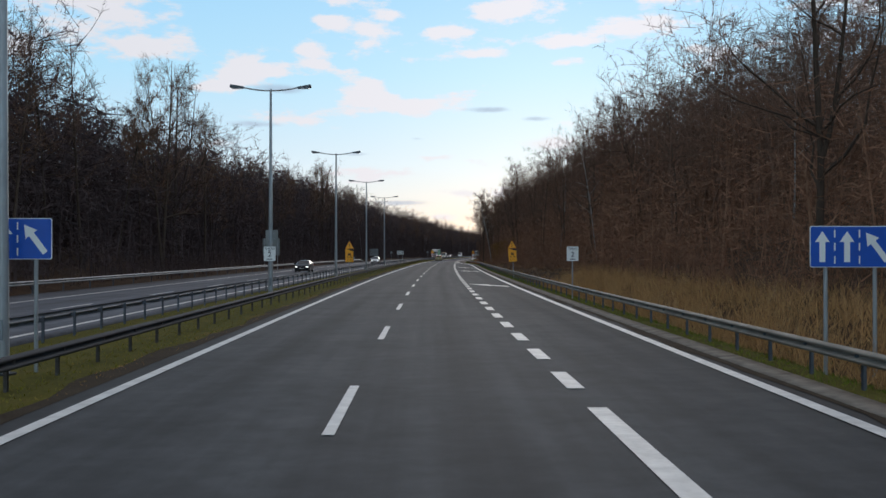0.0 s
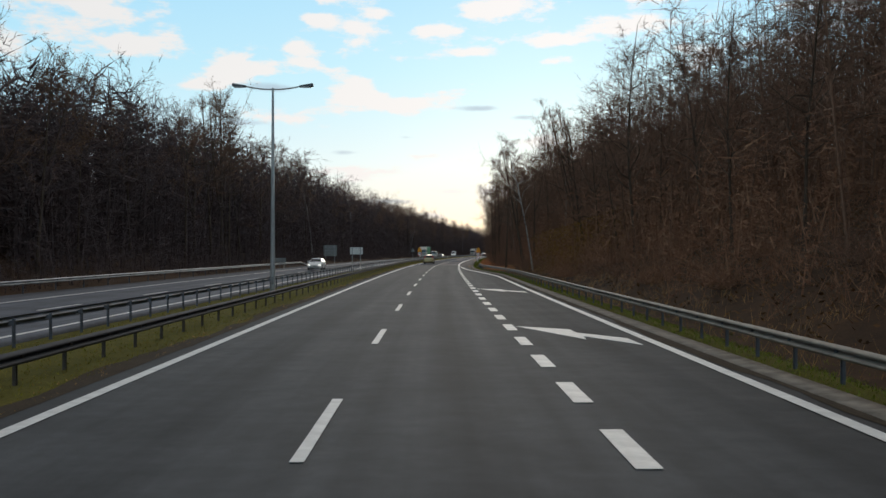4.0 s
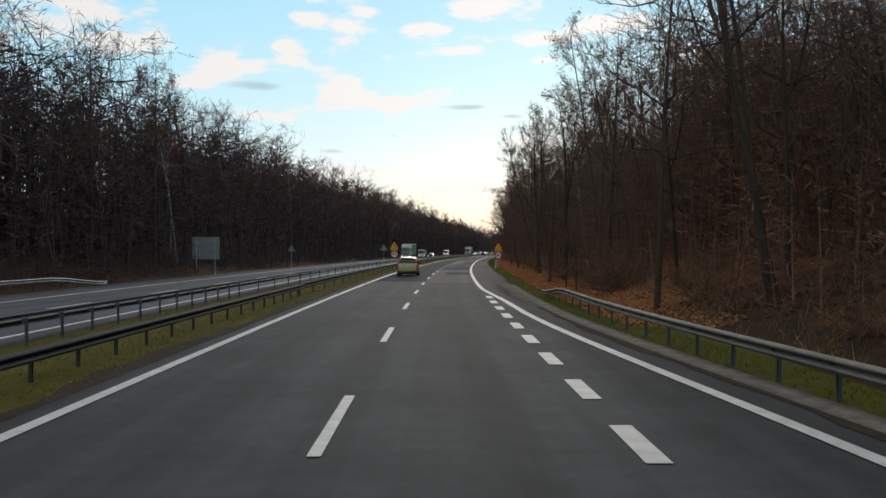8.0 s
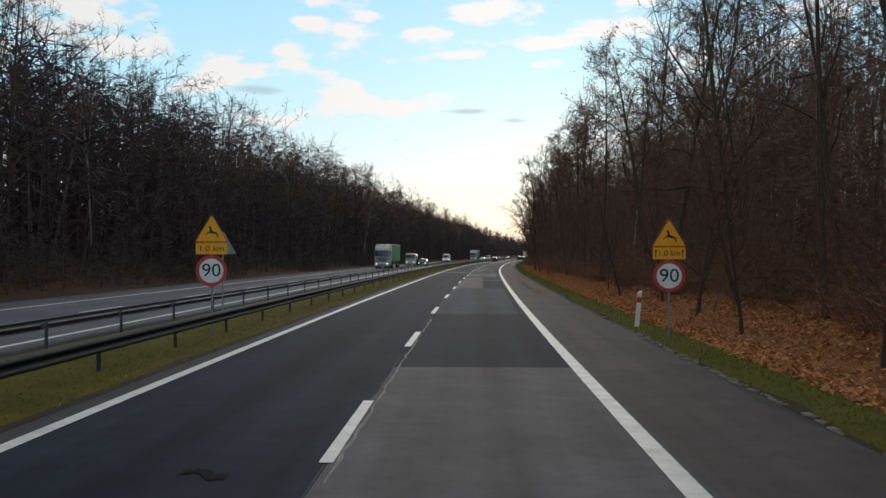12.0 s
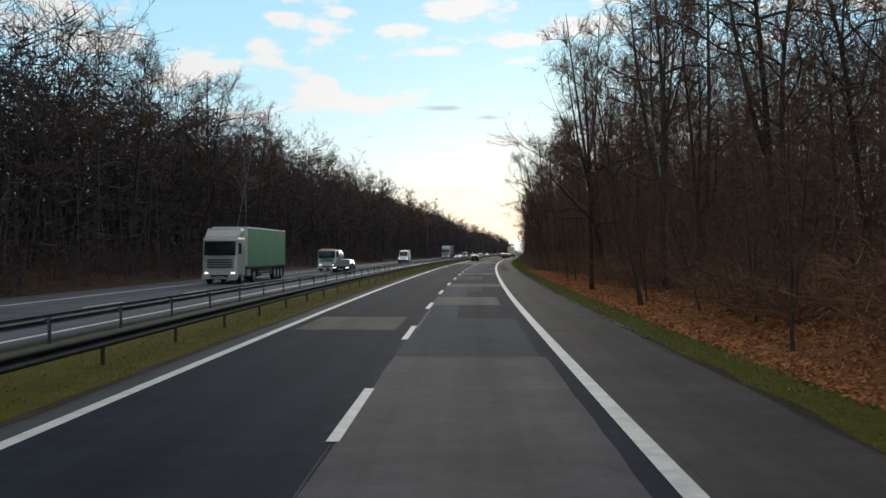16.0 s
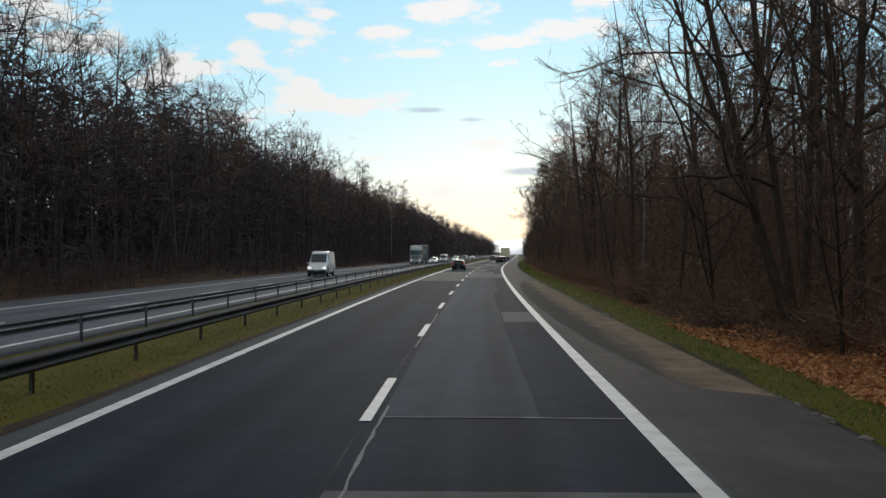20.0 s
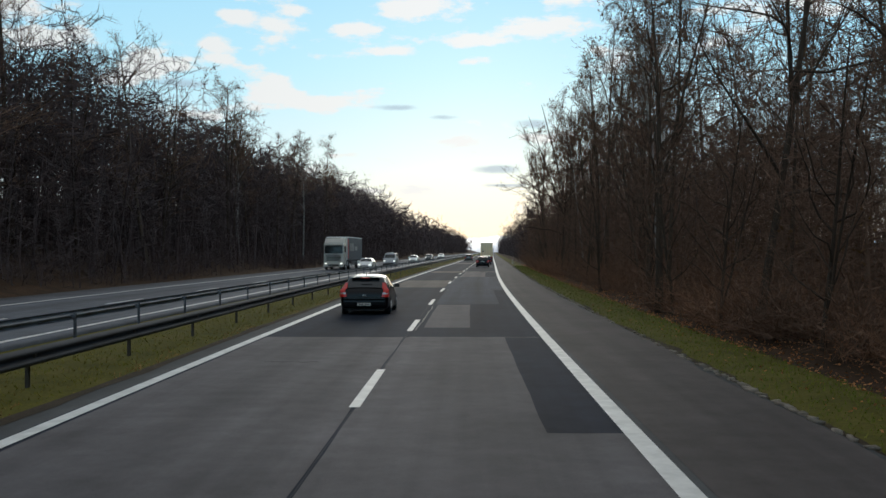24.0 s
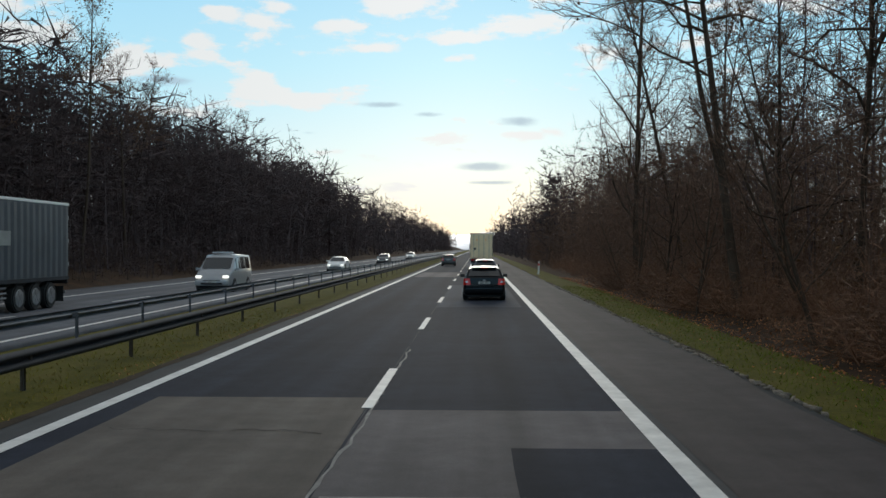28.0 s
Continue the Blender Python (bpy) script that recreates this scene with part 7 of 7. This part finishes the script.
def bush_mesh(seed, mat):
    """A leafless shrub: a dense dome of fine twigs."""
    r = np.random.default_rng(seed)
    k = 64
    p = r.normal(0, 0.16, (k, 3)) * np.array([1, 1, 0])
    d = unit(np.stack([r.normal(0, 0.75, k), r.normal(0, 0.75, k), r.uniform(0.25, 1.0, k)], 1)) * r.uniform(0.7, 1.25, k)[:, None]
    j = np.repeat(np.arange(k), 14)
    b = p[j] + d[j] * r.uniform(0.1, 1.0, len(j))[:, None]
    e = unit(d[j] * 0.5 + r.normal(0, 0.7, (len(j), 3)) + np.array([0, 0, 0.15])) * r.uniform(0.14, 0.40, len(j))[:, None]
    e[:, 2] = np.maximum(e[:, 2], 0.02 - b[:, 2])
    return mesh_from("bush", *stack([slivers(p, p + d, np.full(k, 0.012), r), slivers(b, b + e, r.uniform(0.006, 0.011, len(j)), r)]), mat)


def plant_bushes():
    r = np.random.default_rng(29)
    kinds = [bush_mesh(70 + i, mat) for i, mat in enumerate((TWIG, BRUSH, TWIG, BRUSH, DEEP_SHADE))]
    first = {}
    for s0, s1, step, lo, hi, big in ((215, 440, 1.8, 9.3, 12.0, 2.1), (440, 640, 1.7, 8.6, 11.0, 1.9), (72, 215, 4.6, 9.6, 13.5, 1.6)):
        s = float(s0)
        while s < s1:
            n = r.uniform(lo, hi)
            i = 4 if n < 0 else int(r.integers(0, 4))
            if i not in first:
                ob = first[i] = tagged(new("bush", kinds[i]), "bare dark brown bush at the foot of the trees", "bush", "bare bushes along the road")
            else:
                ob = copy_thing(first[i], Matrix())
            x, y, z = at(s, n, float(height(s, n)))
            k = big * r.uniform(0.6, 1.25)
            ob.matrix_basis = pose(float(x), float(y), z - 0.05, 0, 0, r.uniform(0, 360)) @ Matrix.Diagonal((k * 1.25, k * 1.25, k, 1))
            s += step * r.uniform(0.5, 1.5)


plant_bushes()


def blades(name, count, s0, s1, n_of, tall, seed, mat, label, width=0.02, clump=0.0):
    r = np.random.default_rng(seed)
    s = r.uniform(s0, s1, count)
    lo, hi = n_of(s)
    n = lo + (hi - lo) * r.random(count)
    if clump:
        keep = (np.sin(s * 0.9 + np.sin(n * 3.1) * 2) + np.sin(s * 2.7 + n * 4.0) * 0.7) > -clump
        s, n = s[keep], n[keep]
    x, y, _ = at(s, n)
    k = len(s)
    p = np.stack([x, y, height(s, n) - 0.01], 1)
    size = tall * r.uniform(0.4, 1.2, k)
    d = np.stack([r.normal(0, 0.45, k) * size, r.normal(0, 0.45, k) * size, size], 1)
    return stuff(name, *slivers(p, p + d, width * r.uniform(0.6, 1.4, k), r), mat, label, "grass")


blades("median_grass", 115000, 0, 620, lambda s: (np.full_like(s, -7.6), np.full_like(s, -4.25)), 0.065, 51, GRASS, "short mossy grass on the median", 0.026, 1.6)
blades("median_fringe", 14000, 0, 620, lambda s: (np.full_like(s, -4.5), np.full_like(s, -3.95)), 0.06, 54, GRASS_DRY, "withered grass fringe beside the asphalt", 0.03, 0.1)
blades("exit_verge_grass", 50000, 0, 215, lambda s: (right_edge(s) + 0.30, right_edge(s) + 2.0), 0.08, 52, GRASS_LUSH, "short green grass below the guard rail", 0.022, 1.3)
blades("shoulder_grass", 80000, 205, 640, lambda s: (right_edge(s) + 0.05, right_edge(s) + 1.5 + 0.75 * fade(s, 435, 455)), 0.07, 53, GRASS_LUSH, "short green grass strip beside the shoulder", 0.022, 1.7)
blades("tall_dry_grass", 24000, 8, 62, lambda s: (np.full_like(s, 7.9), np.full_like(s, 10.6)), 0.85, 55, GRASS_DRY, "tall dry yellow grass below the slope", 0.014, 0.7)
blades("slope_dry_grass", 6000, 66, 215, lambda s: (np.full_like(s, 8.2), np.full_like(s, 10.5)), 0.45, 56, GRASS_DRY, "sparse withered grass behind the guard rail", 0.012, 0.2)


def leaves(name, count, s0, s1, n_of, seed, mat, label, size=0.09, lift=0.02, spread_z=0.0):
    r = np.random.default_rng(seed)
    s = r.uniform(s0, s1, count)
    lo, hi = n_of(s)
    n = lo + (hi - lo) * r.random(count) ** 1.1
    x, y, _ = at(s, n)
    c = np.stack([x, y, height(s, n) + lift * r.random(count) + spread_z * r.random(count)], 1)
    tip = 0.5 if not spread_z else 1.0
    a = unit(r.normal(size=(count, 3)) * np.array([1, 1, tip])) * (size * r.uniform(0.6, 1.2, count))[:, None]
    b = unit(r.normal(size=(count, 3)) * np.array([1, 1, tip])) * (size * 0.6)
    v = np.stack([c - a, c + b, c + a, c - b], 1).reshape(-1, 3)
    return stuff(name, v, np.arange(count * 4).reshape(-1, 4), mat, label, "leaves")


leaves("slope_fallen_leaves", 22000, 215, 440, lambda s: (right_edge(s) + 3.8, np.full_like(s, 20.0)), 67, LEAF_FALLEN, "rust-brown fallen leaves on the wooded bank", 0.10, 0.10)
leaves("fallen_leaves", 68000, 196, 448, lambda s: (right_edge(s) + 1.15, right_edge(s) + 4.4), 61, LEAF_FALLEN, "thick layer of fallen rust-brown leaves", 0.074, 0.07)
leaves("scattered_leaves", 2200, 196, 640, lambda s: (right_edge(s) + 0.5, right_edge(s) + 1.5), 62, LEAF_FALLEN, "fallen brown leaves scattered on the grass", 0.035, 0.05)
leaves("sparse_fallen_leaves", 14000, 440, 660, lambda s: (right_edge(s) + 1.9, right_edge(s) + 4.2), 63, LEAF_FALLEN, "thin layer of fallen brown leaves", 0.048, 0.05)
leaves("slope_leaves", 12000, 60, 215, lambda s: (np.full_like(s, 9.0), np.full_like(s, 20.0)), 64, LEAF_DRY, "withered leaves on the slope", 0.09, 0.3)
leaves("golden_bush_leaves", 5000, 150, 176, lambda s: (np.full_like(s, 9.5), np.full_like(s, 14.0)), 65, LEAF_GOLD, "golden leaves on bushes on the slope", 0.08, 0.1, 3.6)
leaves("brown_bush_leaves", 6000, 430, 640, lambda s: (np.full_like(s, 9.0), np.full_like(s, 14.0)), 66, LEAF_DRY, "withered brown leaves on bushes", 0.08, 0.1, 3.2)
